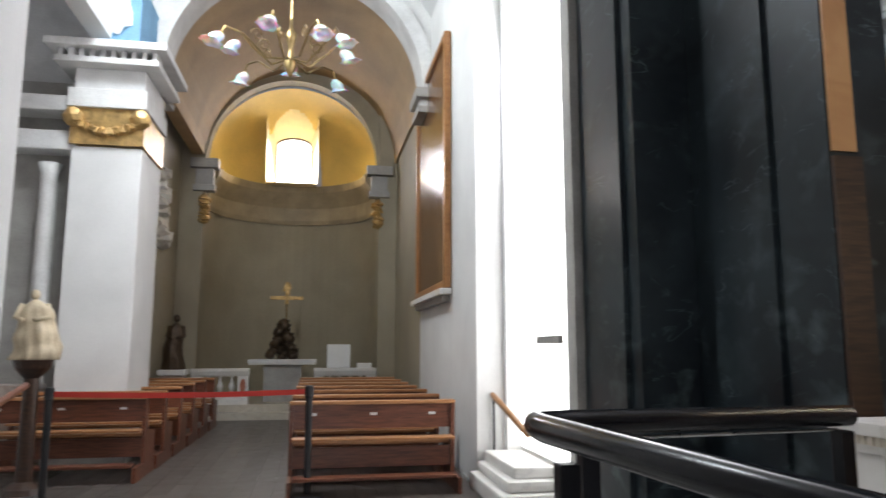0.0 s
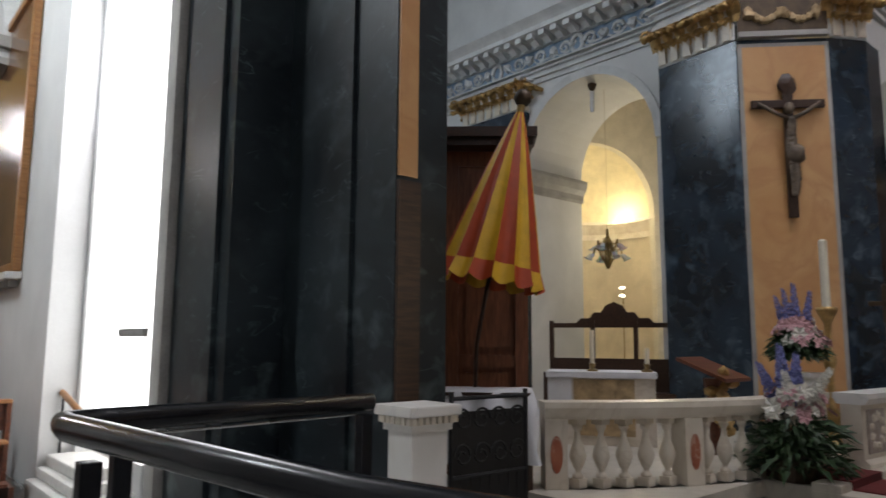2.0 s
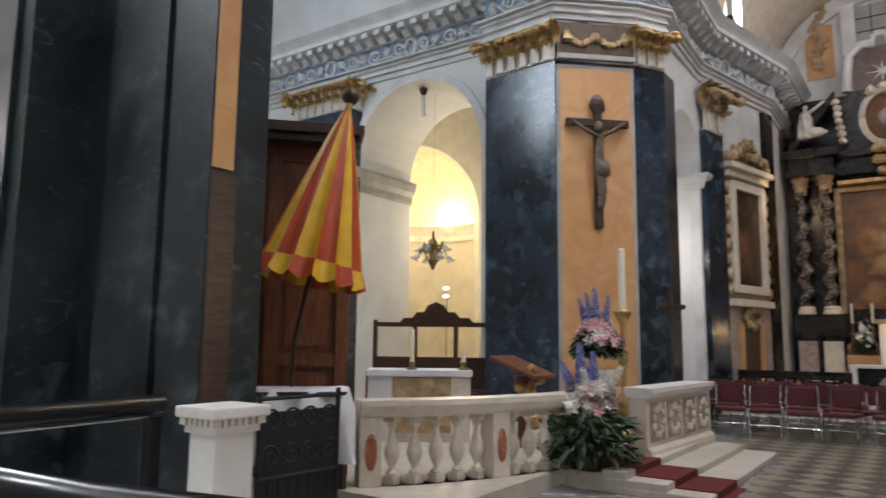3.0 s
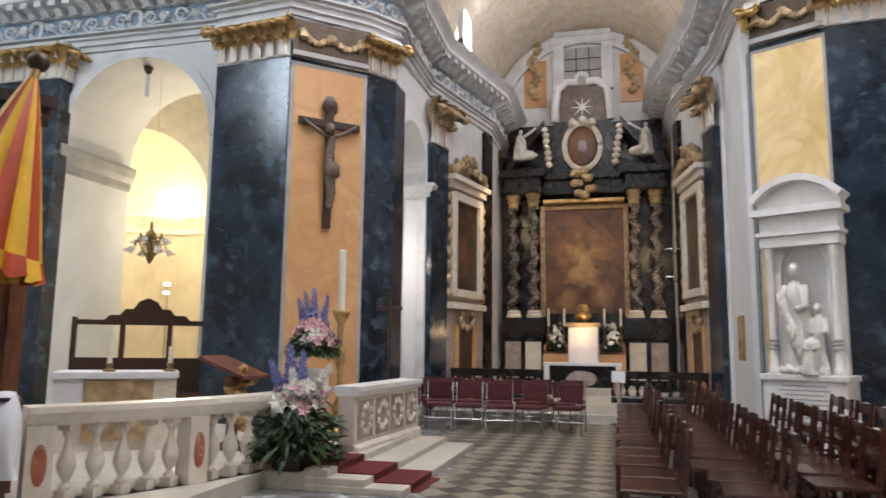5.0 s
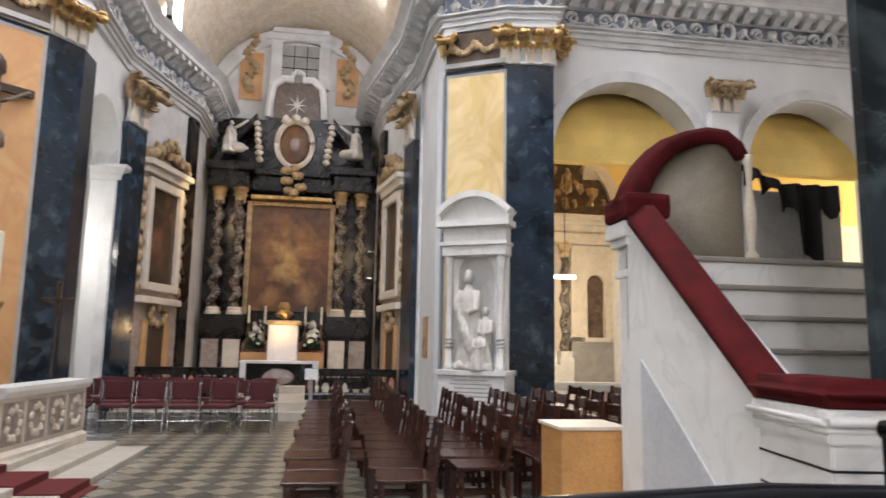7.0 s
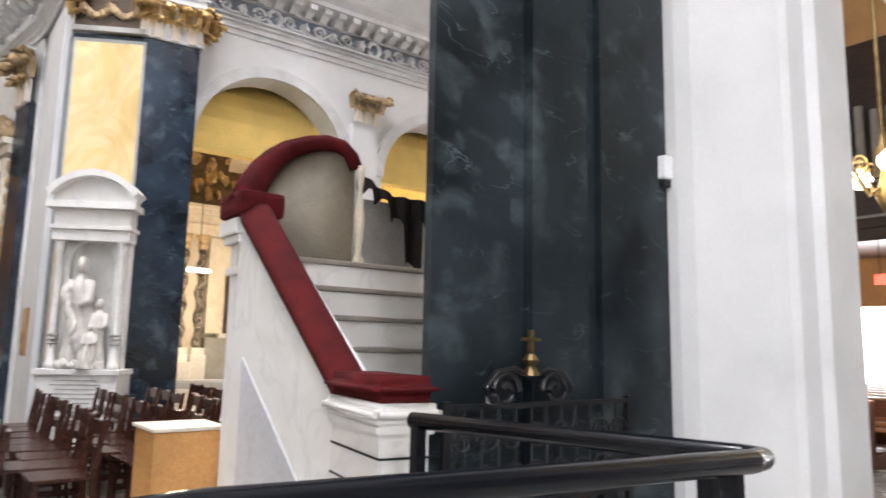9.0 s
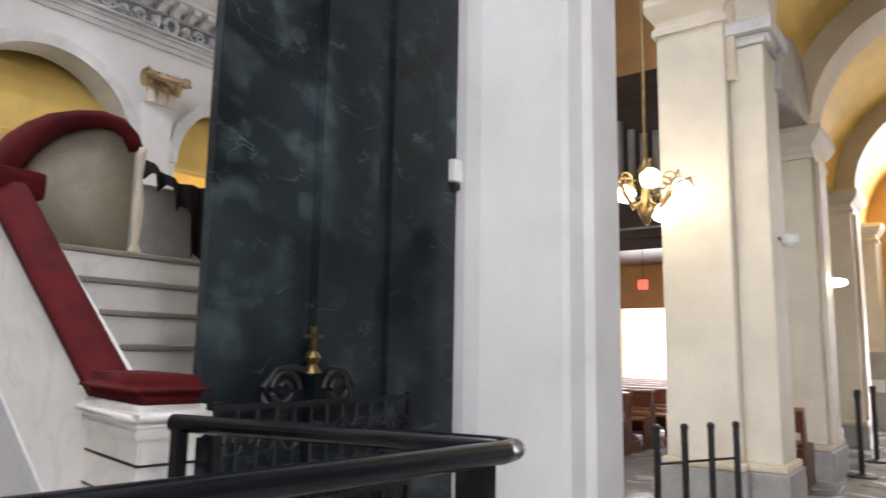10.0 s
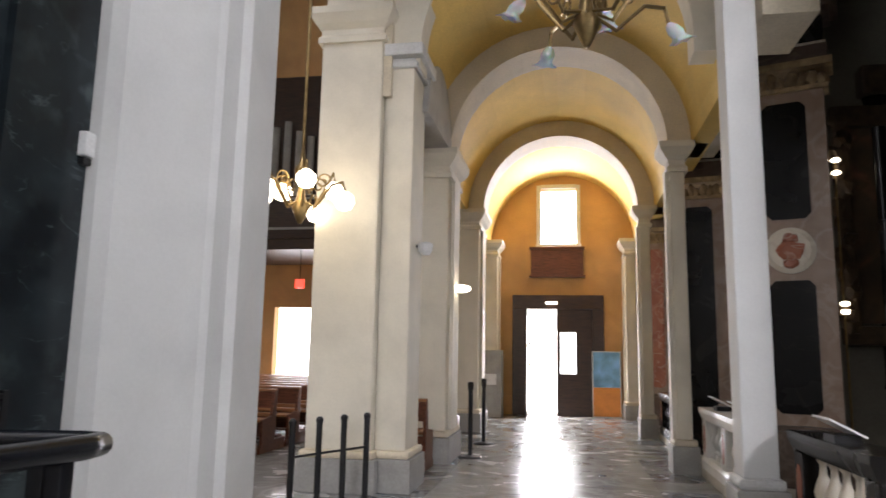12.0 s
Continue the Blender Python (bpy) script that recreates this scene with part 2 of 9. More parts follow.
WAX = plain("ivory_wax", (0.78, 0.72, 0.58), 0.45, var=0.06, scale=5.0)
PAPER = plain("white_paper", (0.80, 0.80, 0.79), 0.7, var=0.04)
SILKY = plain("yellow_silk", (0.72, 0.42, 0.02), 0.5, var=0.15, scale=6.0, fine=120.0)
SILKR = plain("red_silk", (0.46, 0.06, 0.012), 0.5, var=0.18, scale=6.0, fine=120.0)
TAPE = plain("red_belt_webbing", (0.52, 0.03, 0.02), 0.6, var=0.1, fine=200.0)
LEAF = plain("dark_foliage", (0.035, 0.075, 0.025), 0.5, var=0.5, scale=14.0)
PETALW = plain("white_petals", (0.72, 0.70, 0.62), 0.6, var=0.15, scale=18.0)
PETALP = plain("pink_petals", (0.62, 0.36, 0.38), 0.6, var=0.25, scale=18.0)
PETALB = plain("blue_violet_petals", (0.20, 0.22, 0.48), 0.6, var=0.25, scale=18.0)
TILEL = veined("cream_floor_tile", (0.20, 0.17, 0.12), (0.27, 0.235, 0.17), (0.16, 0.13, 0.095), 0.42, 2.0, 0.5, 0.05)
TILED = veined("grey_floor_tile", (0.055, 0.05, 0.04), (0.09, 0.082, 0.068), (0.13, 0.12, 0.10), 0.42, 2.0, 0.5, 0.05)
AISLEM = veined("grey_aisle_marble", (0.19, 0.19, 0.18), (0.30, 0.30, 0.29), (0.40, 0.40, 0.39), 0.20, 1.5, 0.5, 0.05)
GREYBLUE = veined("blue_grey_slab", (0.10, 0.11, 0.12), (0.17, 0.18, 0.19), (0.25, 0.25, 0.26), 0.2, 1.5, 0.5, 0.05)
STONESTEP = veined("pale_stone_step", (0.44, 0.40, 0.33), (0.56, 0.52, 0.44), (0.36, 0.32, 0.26), 0.4, 1.5, 0.4, 0.05)
# Grey-brown tread tone includes the shadow along the nosings.
STEPSTONE = plain("grey_tread_nosing_shade", (0.30, 0.27, 0.23), 0.5, var=0.25, scale=4.0)
STATUE = plain("statue_white_marble", (0.66, 0.63, 0.57), 0.4, var=0.14, scale=5.0)
BRONZE = plain("dark_bronze", (0.075, 0.05, 0.03), 0.4, 0.5, var=0.4, scale=9.0)
BLUEPAINT = plain("blue_stucco_panel", (0.16, 0.33, 0.50), 0.7, var=0.2)
# Daylight at the openings; also on the added pane behind the walk.
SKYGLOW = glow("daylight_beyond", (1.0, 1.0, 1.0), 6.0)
LAMPGLASS = glow("lit_lamp_glass", (1.0, 0.88, 0.70), 10.0)
WHITEGLOW = glow("lit_white_tube", (1.0, 0.93, 0.8), 9.0)


def oval(nt, cy, cz, ry, rz, soft):
    """A soft oval of light paint round a spot of the canvas."""
    g = nt.nodes.new("ShaderNodeNewGeometry")
    mp = nt.nodes.new("ShaderNodeMapping")
    mp.inputs["Location"].default_value = (0, -cy / ry, -cz / rz)
    mp.inputs["Scale"].default_value = (0, 1 / ry, 1 / rz)
    nt.links.new(g.outputs["Position"], mp.inputs[0])
    wob = nt.nodes.new("ShaderNodeTexNoise")
    wob.inputs["Scale"].default_value, wob.inputs["Detail"].default_value = 3.2, 3.0
    nt.links.new(g.outputs["Position"], wob.inputs["Vector"])
    ln = nt.nodes.new("ShaderNodeVectorMath")
    ln.operation = "LENGTH"
    nt.links.new(mp.outputs[0], ln.inputs[0])
    ad = nt.nodes.new("ShaderNodeMath")
    ad.operation = "MULTIPLY_ADD"
    nt.links.new(wob.outputs["Fac"], ad.inputs[0])
    ad.inputs[1].default_value = 0.9
    nt.links.new(ln.outputs["Value"], ad.inputs[2])
    return ramp(nt, ad.outputs[0], [(1.0 - soft, (1, 1, 1)), (1.0, (0, 0, 0))])


def altar_canvas(yc):
    """Brown and gold canvas: a glow of cloud, a pale standing shape on a cloud bank, dim shapes below."""
    m, nt, b = nodes_of("altar_painting", 0.4, 0.0, 0.5)
    c = ramp(nt, noise_tex(nt, 1.3, 6.0, 1.4), [(0.3, (0.035, 0.014, 0.006)), (0.55, (0.15, 0.062, 0.020)), (0.75, (0.26, 0.12, 0.04))])
    for cy, cz, ry, rz, col, f in ((0.0, 3.95, 1.0, 0.85, (0.40, 0.20, 0.065), 0.8), (0.05, 3.62, 0.42, 0.75, (0.50, 0.33, 0.12), 0.8), (-0.05, 4.12, 0.20, 0.40, (0.07, 0.028, 0.012), 0.85),
                                   (0.05, 3.25, 0.62, 0.34, (0.46, 0.29, 0.11), 0.75), (0.42, 2.62, 0.45, 0.36, (0.36, 0.20, 0.08), 0.7), (-0.45, 2.72, 0.42, 0.48, (0.40, 0.24, 0.11), 0.7), (0.0, 2.75, 0.3, 0.3, (0.03, 0.012, 0.006), 0.6)):
        c = mix(nt, c, col, mix(nt, (0.0, 0.0, 0.0), oval(nt, yc + cy, cz, ry * 1.7, rz * 1.7, 0.5), f))
    cr = ramp(nt, noise_tex(nt, 5.0, 4.0, 0.5), [(0.3, (0.68, 0.64, 0.6)), (0.65, (1, 1, 1))])
    nt.links.new(mix(nt, c, cr, 0.9, "MULTIPLY"), b.inputs["Base Color"])
    return m


PAINTALTAR = altar_canvas(0.97)
PAINTDARK = painted("dark_painting", [(0.3, (0.018, 0.014, 0.010)), (0.55, (0.07, 0.045, 0.025)), (0.7, (0.22, 0.10, 0.06)), (0.85, (0.05, 0.06, 0.09))], 1.6)
PAINTBROWN = painted("brown_painting", [(0.3, (0.06, 0.03, 0.015)), (0.55, (0.18, 0.09, 0.04)), (0.75, (0.34, 0.19, 0.09))], 1.1, rough=0.18)
FRESCO = painted("vault_fresco", [(0.3, (0.60, 0.53, 0.43)), (0.5, (0.72, 0.64, 0.52)), (0.68, (0.66, 0.54, 0.39)), (0.82, (0.74, 0.69, 0.60))], 0.9, rough=0.8)
POSTERB = plain("blue_poster_paper", (0.20, 0.42, 0.68), 0.5, var=0.5, scale=2.5)
POSTERO = plain("orange_poster_paper", (0.72, 0.28, 0.06), 0.5, var=0.15, scale=3.0)
GLASS, _nt, _b = nodes_of("clear_frosted_glass", 0.12)
_b.inputs["Base Color"].default_value = (0.88, 0.90, 0.95, 1)
_b.inputs["Transmission Weight"].default_value = 0.45
_b.inputs["Subsurface Weight"].default_value = 0.6

# ---------------------------------------------------------------- builders


def part(name, bm, material, parent=None, label="", smooth=False):
    """Links a bmesh as one mesh object, under a thing if one is given."""
    me = bpy.data.meshes.new(name)
    bmesh.ops.recalc_face_normals(bm, faces=bm.faces)
    if smooth:
        for f in bm.faces:
            f.smooth = True
    bm.to_mesh(me)
    bm.free()
    me.materials.append(material)
    ob = new(name, me)
    if parent is not None:
        ob.parent = parent
    if label:
        ob["label"] = label
    return ob


def thing(name, at, label, category, group="", kind="", turn=0.0):
    ob = new(name)
    ob.matrix_world = pose(*at, 0, 0, turn)
    ob.empty_display_size = 0.1
    return tagged(ob, label, category, group, kind)


def box(bm, x0, y0, z0, x1, y1, z1, bevel=0.0):
    vs = [bm.verts.new((x, y, z)) for z in (z0, z1) for x, y in ((x0, y0), (x1, y0), (x1, y1), (x0, y1))]
    fs = [bm.faces.new([vs[i] for i in q]) for q in ((3, 2, 1, 0), (4, 5, 6, 7), (0, 1, 5, 4), (1, 2, 6, 5), (2, 3, 7, 6), (3, 0, 4, 7))]
    if bevel:
        es = list({e for f in fs for e in f.edges})
        bmesh.ops.bevel(bm, geom=es, offset=bevel, segments=2, affect="EDGES", profile=0.6)
    return bm


def boxes(*rows, bevel=0.0):
    bm = bmesh.new()
    for r in rows:
        box(bm, *r, bevel=bevel)
    return bm


def prism(bm, pts, off):
    """A flat outline of 3D points, given depth by the vector off."""
    a = [bm.verts.new(p) for p in pts]
    b = [bm.verts.new(Vector(p) + Vector(off)) for p in pts]
    bm.faces.new(a)
    bm.faces.new(b[::-1])
    n = len(a)
    for i in range(n):
        bm.faces.new((a[i], b[i], b[(i + 1) % n], a[(i + 1) % n]))
    return bm


def lathe(bm, prof, seg=16, at=(0, 0, 0), squash=1.0, turn=0.0, sweep=360.0):
    """Turns a profile of (radius, height) round an upright axis."""
    rings, full = [], sweep >= 360
    n = seg if full else seg + 1
    for r, z in prof:
        rings.append([bm.verts.new((at[0] + r * math.cos(radians(turn + sweep * i / seg)), at[1] + squash * r * math.sin(radians(turn + sweep * i / seg)), at[2] + z)) for i in range(n)])
    for p, q in zip(rings, rings[1:]):
        for i in range(seg):
            j = (i + 1) % n
            bm.faces.new((p[i], p[j], q[j], q[i]))
    if full:
        bm.faces.new(rings[0][::-1])
        bm.faces.new(rings[-1])
    return bm


def tube(bm, pts, r, seg=8, r_end=None):
    pts = [Vector(p) for p in pts]
    rings = []
    up = Vector((0, 0, 1))
    for i, p in enumerate(pts):
        d = (pts[min(i + 1, len(pts) - 1)] - pts[max(i - 1, 0)]).normalized()
        s = d.cross(up)
        if s.length < 0.05:
            s = d.cross(Vector((0, 1, 0)))
        s.normalize()
        u = s.cross(d)
        rr = r if r_end is None else r + (r_end - r) * i / max(1, len(pts) - 1)
        rings.append([bm.verts.new(p + rr * (math.cos(2 * math.pi * k / seg) * s + math.sin(2 * math.pi * k / seg) * u)) for k in range(seg)])
    for a, b in zip(rings, rings[1:]):
        for k in range(seg):
            bm.faces.new((a[k], a[(k + 1) % seg], b[(k + 1) % seg], b[k]))
    bm.faces.new(rings[0][::-1])
    bm.faces.new(rings[-1])
    return bm


def moulding(bm, path, prof, closed=False):
    """Sweeps a profile of (out, z) along a plan line; out goes to the line's right. Corners are mitred."""
    P = [Vector((p[0], p[1], 0)) for p in path]
    n = len(P)
    rings = []
    for i, p in enumerate(P):
        a = P[(i - 1) % n] if (closed or i > 0) else None
        b = P[(i + 1) % n] if (closed or i < n - 1) else None
        dirs = [d.normalized() for d in ((p - a) if a is not None else None, (b - p) if b is not None else None) if d is not None]
        ns = [Vector((d.y, -d.x, 0)) for d in dirs]
        m = sum(ns, Vector()) / len(ns)
        m = m / max(0.25, m.length_squared)
        rings.append([bm.verts.new(p + m * o + Vector((0, 0, z))) for o, z in prof])
    k = len(prof)
    for i in range(n if closed else n - 1):
        a, b = rings[i], rings[(i + 1) % n]
        for j in range(k):
            bm.faces.new((a[j], b[j], b[(j + 1) % k], a[(j + 1) % k]))
    if not closed:
        bm.faces.new(rings[0])
        bm.faces.new(rings[-1][::-1])
    return bm


def blob(bm, at, size, seed=0, rough=0.25, sub=2, freq=2.0):
    """A lump with an uneven skin, for carving, folds and petals."""
    made = bmesh.ops.create_icosphere(bm, subdivisions=sub, radius=1.0)["verts"]
    off = Vector((seed * 3.7, seed * 1.9, seed * 5.3))
    for v in made:
        k = 1 + rough * noise.noise(v.co * freq + off)
        v.co = Vector((v.co.x * size[0] * k, v.co.y * size[1] * k, v.co.z * size[2] * k)) + Vector(at)
    return bm


def ring_pts(cx, cz, r, a0, a1, n):
    return [(cx + r * math.cos(radians(a0 + (a1 - a0) * i / n)), cz + r * math.sin(radians(a0 + (a1 - a0) * i / n))) for i in range(n + 1)]


def arch_outline(u0, u1, z0, z1, openings, n=20):
    """The outline (u, z) of a wall with arched openings (centre, half width, springing height) down to its foot."""
    pts = [(u0, z1), (u0, z0)]
    for c, h, s in openings:
        pts.append((c - h, z0))
        pts += [(u, z) for u, z in ring_pts(c, s, h, 180, 0, n)]
        pts.append((c + h, z0))
    pts += [(u1, z0), (u1, z1)]
    return pts


def wall_x(name, x, thick, u0, u1, z0, z1, openings, material, label, cat="wall"):
    """A wall along y with its face at x; thick goes to +x."""
    bm = prism(bmesh.new(), [(x, u, z) for u, z in arch_outline(u0, u1, z0, z1, openings)], (thick, 0, 0))
    return tagged(part(name, bm, material), label, cat, kind="structure")


def wall_y(name, y, thick, u0, u1, z0, z1, openings, material, label, cat="wall"):
    bm = prism(bmesh.new(), [(u, y, z) for u, z in arch_outline(u0, u1, z0, z1, openings)], (0, thick, 0))
    return tagged(part(name, bm, material), label, cat, kind="structure")


def archivolt(bm, axis, at, c, h, s, band, proud, n=24):
    """A raised band round an arch, on the face at the given place of the axis."""
    inner, outer = ring_pts(c, s, h, 180, 0, n), ring_pts(c, s, h + band, 180, 0, n)
    for (a, b), (p, q) in zip(zip(inner, inner[1:]), zip(outer, outer[1:])):
        quad = [a, b, q, p]
        pts = [(at, u, z) if axis == "x" else (u, at, z) for u, z in quad]
        prism(bm, pts, (proud, 0, 0) if axis == "x" else (0, proud, 0))
    return bm


def vault(name, axis, c, r, s, a0, a1, material, label, thick=0.25, n=24):
    """A barrel vault: a half ring from a0 to a1 along the axis."""
    inner, outer = ring_pts(c, s, r, 0, 180, n), ring_pts(c, s, r + thick, 180, 0, n)
    pts = [(u, a0, z) if axis == "y" else (a0, u, z) for u, z in inner + outer]
    bm = prism(bmesh.new(), pts, (0, a1 - a0, 0) if axis == "y" else (a1 - a0, 0, 0))
    ob = part(name, bm, material)
    return tagged(ob, label, "ceiling", kind="structure")


def apse(name, cx, cy, r, z0, z1, material, label, face, half=True, n=28, dome=None, cut=None):
    """A half-round wall; face is the angle of its middle. A dome material closes it with a half dome."""
    bm = bmesh.new()
    lathe(bm, [(r, z0), (r, z1)], n, (cx, cy, 0), 1.0, face - 90, 180)
    lathe(bm, [(r + 0.2, z1), (r + 0.2, z0)], n, (cx, cy, 0), 1.0, face - 90, 180)
    w = tagged(part(name, bm, material), label, "wall", kind="structure")
    if dome is not None:
        bm = bmesh.new()
        prof = [(r * math.cos(radians(a)), z1 + r * math.sin(radians(a))) for a in range(0, 91, 3)]
        lathe(bm, prof, n * 3, (cx, cy, 0), 1.0, face - 90, 180)
        if cut:
            gone = [f for f in bm.faces if cut(f.calc_center_median())]
            bmesh.ops.delete(bm, geom=gone, context="FACES")
        ob = part("half_dome", bm, dome, smooth=True)
        tagged(ob, "half dome of yellow plaster over the apse", "ceiling", kind="structure")
    return w

# ---------------------------------------------------------------- large structure
bm = box(bmesh.new(), -7, -19.2, -0.3, 26, 24, 0.0)
FLOOR = tagged(part("floor", bm, AISLEM), "worn polished grey marble floor of the church", "floor", kind="structure")


def plain_wall(name, rows, material, label, cat="wall"):
    return tagged(part(name, boxes(*rows), material), label, cat, kind="structure")


# outer shell, plain, closing the place
plain_wall("wall_shell_west", [(-6.8, -19.0, 0, -6.5, 19.5, 12)], PLASTER, "plain outer wall of pale plaster")
plain_wall("wall_shell_east", [(25, -19.0, 0, 25.3, 23.5, 12)], PLASTER, "plain outer wall of pale plaster")
plain_wall("wall_shell_north", [(-6.8, 23, 0, 25.3, 23.3, 12)], PLASTER, "plain outer wall of pale plaster")

# entrance wall with the open door, the window over it and the nave door
DX0, DX1 = -0.62, 1.62
bm = boxes((-6.8, -18.7, 0, DX0, -18.38, 9), (DX1, -18.7, 0, 5.2, -18.38, 9), (DX0, -18.7, 2.95, DX1, -18.38, 4.25),
           (DX0, -18.7, 4.25, 0.02, -18.38, 9), (0.92, -18.7, 4.25, DX1, -18.38, 9), (0.02, -18.7, 5.7, 0.92, -18.38, 9),
           (5.2, -18.7, 2.62, 8.0, -18.38, 13), (8.0, -18.7, 0, 25.3, -18.38, 13))
tagged(part("wall_south", bm, OCHREWALL), "ochre plastered entrance wall, bright against the open door", "wall", kind="structure")

# aisle, vaults and its transverse arches
AX, AR = 0.40, 1.59
vault("ceiling_aisle", "y", AX, 1.78, 4.25, -18.4, -7.95, YELLOW, "yellow plastered barrel vault over the side aisle")
for i, y in enumerate((-10.35, -14.4)):
    bm = bmesh.new()
    inner, outer = ring_pts(AX, 4.25, AR - 0.12, 0, 180, 28), ring_pts(AX, 4.25, 2.0, 180, 0, 28)
    prism(bm, [(u, y - 0.35, z) for u, z in inner + outer], (0, 0.7, 0))
    tagged(part("arch_aisle", bm, CREAM), "cream plastered transverse arch across the side aisle", "arch", kind="structure")
plain_wall("wall_aisle_upper", [(2.7, -18.4, 6.3, 3.1, -5.0, 8.5), (-1.35, -18.4, 6.9, -1.9, -5.0, 8.4)], CREAM, "cream plastered wall above the aisle arches")
plain_wall("ceiling_nave", [(2.9, -18.7, 11.8, 12.4, -4.2, 12.1)], PLASTER, "pale plastered ceiling of the nave", "ceiling")
plain_wall("wall_nave_upper", [(2.55, -18.4, 8.4, 2.9, -4.2, 12), (12.3, -18.4, 8.4, 12.65, -4.2, 12)], PLASTER, "pale upper wall of the nave")

# crossing: near arch wall, dome
bm = bmesh.new()
outline = [(-4.9, 12.4), (-4.9, 6.4), (-2.4, 6.4), *ring_pts(1.0, 6.4, 3.35, 180, 0, 28), (5.6, 6.4), (6.4, 6.4), (6.4, 12.4)]
prism(bm, [(2.9, u, z) for u, z in outline], (0.9, 0, 0))
tagged(part("wall_crossing_west", bm, PLASTER), "pale plastered wall over the wide arch of the crossing", "wall", kind="structure")
bm = bmesh.new()
lathe(bm, [(4.9, 11.0), (4.9, 12.6), (4.5, 14.0), (3.4, 15.4), (1.9, 16.0)], 32, (7.4, 0.9, 0))
bmesh.ops.delete(bm, geom=[f for f in bm.faces if len(f.verts) > 4], context="FACES_ONLY")
tagged(part("ceiling_dome", bm, PLASTER), "pale plastered dome above the crossing", "ceiling", kind="structure")
bm = bmesh.new()
lathe(bm, [(4.9, 11.0), (9.0, 11.0), (9.0, 11.2), (4.9, 11.2)], 32, (7.4, 0.9, 0))
bmesh.ops.delete(bm, geom=[f for f in bm.faces if len(f.verts) > 4], context="FACES_ONLY")
tagged(part("ceiling_dome_ring", bm, PLASTER), "pale plastered ring under the dome", "ceiling", kind="structure")
plain_wall("ceiling_lantern", [(5.2, -1.3, 16.0, 9.6, 3.1, 16.2)], PLASTER, "plain cap of the dome lantern", "ceiling")

# the arm in which the walk takes place: ceiling and back wall
plain_wall("ceiling_arm", [(-6.8, -7.9, 8.6, 2.9, 7.0, 8.9)], PLASTER, "pale plastered ceiling of the transept arm", "ceiling")
plain_wall("wall_arm_arches", [(-2.2, -5.3, 6.5, 2.9, -5.0, 8.7), (-6.8, 6.75, 7.2, 2.9, 7.0, 8.9)], PLASTER, "pale plastered wall above the arm arches")

# side chapel at the head of the aisle
CX = -0.2
plain_wall("wall_chapel_east", [(2.0, 7.95, 0, 2.35, 12.0, 9.0)], PLASTER, "pale blue-white plastered chapel wall")
plain_wall("wall_chapel_return", [(2.0, 12.0, 0, 2.35, 16.0, 9.0), (-2.9, 12.2, 0, -2.5, 16.0, 9.0), (1.62, 15.6, 0, 2.0, 16.05, 9), (-2.5, 15.6, 0, -2.02, 16.05, 9)], OLIVE, "olive-grey plastered chapel wall")
vault("ceiling_chapel", "y", -0.05, 2.0, 5.4, 11.2, 16.1, BROWNVAULT, "brown plastered barrel vault over the chapel")
vault("ceiling_chapel_fore", "y", -0.05, 2.35, 5.4, 6.9, 11.3, PLASTER, "pale plastered barrel vault before the chapel")
bm = prism(bmesh.new(), [(u, 11.0, z) for u, z in arch_outline(-3.4, 2.3, 5.2, 9.0, [(-0.05, 1.92, 5.36)], 28)], (0, 0.55, 0))
tagged(part("arch_chapel_outer", bm, STUCCO), "pale stucco arch with carved edge at the chapel mouth", "arch", kind="structure")
bm = archivolt(bmesh.new(), "y", 10.94, -0.05, 1.92, 5.36, 0.22, 0.07, 48)
tagged(part("trim_chapel_arch", bm, STUCCO), "carved stucco band round the chapel arch", "trim", kind="structure")
bm = prism(bmesh.new(), [(u, 15.75, z) for u, z in arch_outline(-2.5, 2.0, 5.1, 9.0, [(-0.22, 1.8, 5.4)], 28)], (0, 0.35, 0))
tagged(part("arch_chapel_inner", bm, OLIVE), "grey-brown plastered arch before the apse", "arch", kind="structure")


# Hole reaches high for the reveal that imitates light on the dome.
def apse_hole(p):
    return p.y > 16.4 and ((p.x + 0.28) / 0.64) ** 2 + (max(0.0, p.z - 5.9) / 1.05) ** 2 < 1.0 and p.z > 5.2


apse("wall_chapel_apse", -0.22, 16.1, 1.85, 0, 5.3, OLIVE, "olive-grey plastered apse wall", 90, dome=YELLOW, cut=apse_hole)
# window reveal of the apse, paled and raised for light washed over the dome
bm = bmesh.new()
bm_end = prism(bmesh.new(), [(u, -8.26, z) for u, z in arch_outline(-1.36, 2.262, 4.62, 8.7, [(AX, 1.47, 4.86)], 28)], (0, 0.36, 0))
tagged(part("wall_aisle_mouth", bm_end, PIERCREAM), "pale plastered wall over the mouth of the aisle vault", "wall", kind="structure")
arc = ring_pts(-0.30, 6.35, 0.44, 0, 180, 10)
win = [(0.14, 5.25), *[(u, 6.40 + (z - 6.35) * 0.5) for u, z in arc], (-0.74, 5.25)]
big = [(-0.28 + (u + 0.28) * 1.36, 5.25 if z < 5.3 else 5.25 + (z - 5.25) * 1.32) for u, z in win]
n = len(win)
va, vb = [bm.verts.new((u, 18.3, z)) for u, z in win], [bm.verts.new((u, 17.05 if z > 6.3 else 17.25, z)) for u, z in big]
for i in range(n - 1):
    bm.faces.new((va[i], va[i + 1], vb[i + 1], vb[i]))
bm.faces.new((va[0], vb[0], vb[-1], va[-1]))
tagged(part("window_reveal", bm, plain("light_washed_reveal", (0.80, 0.68, 0.40), 0.75, var=0.1)), "splayed plaster reveal of the apse window, paled and raised for washed light", "window reveal", kind="structure")

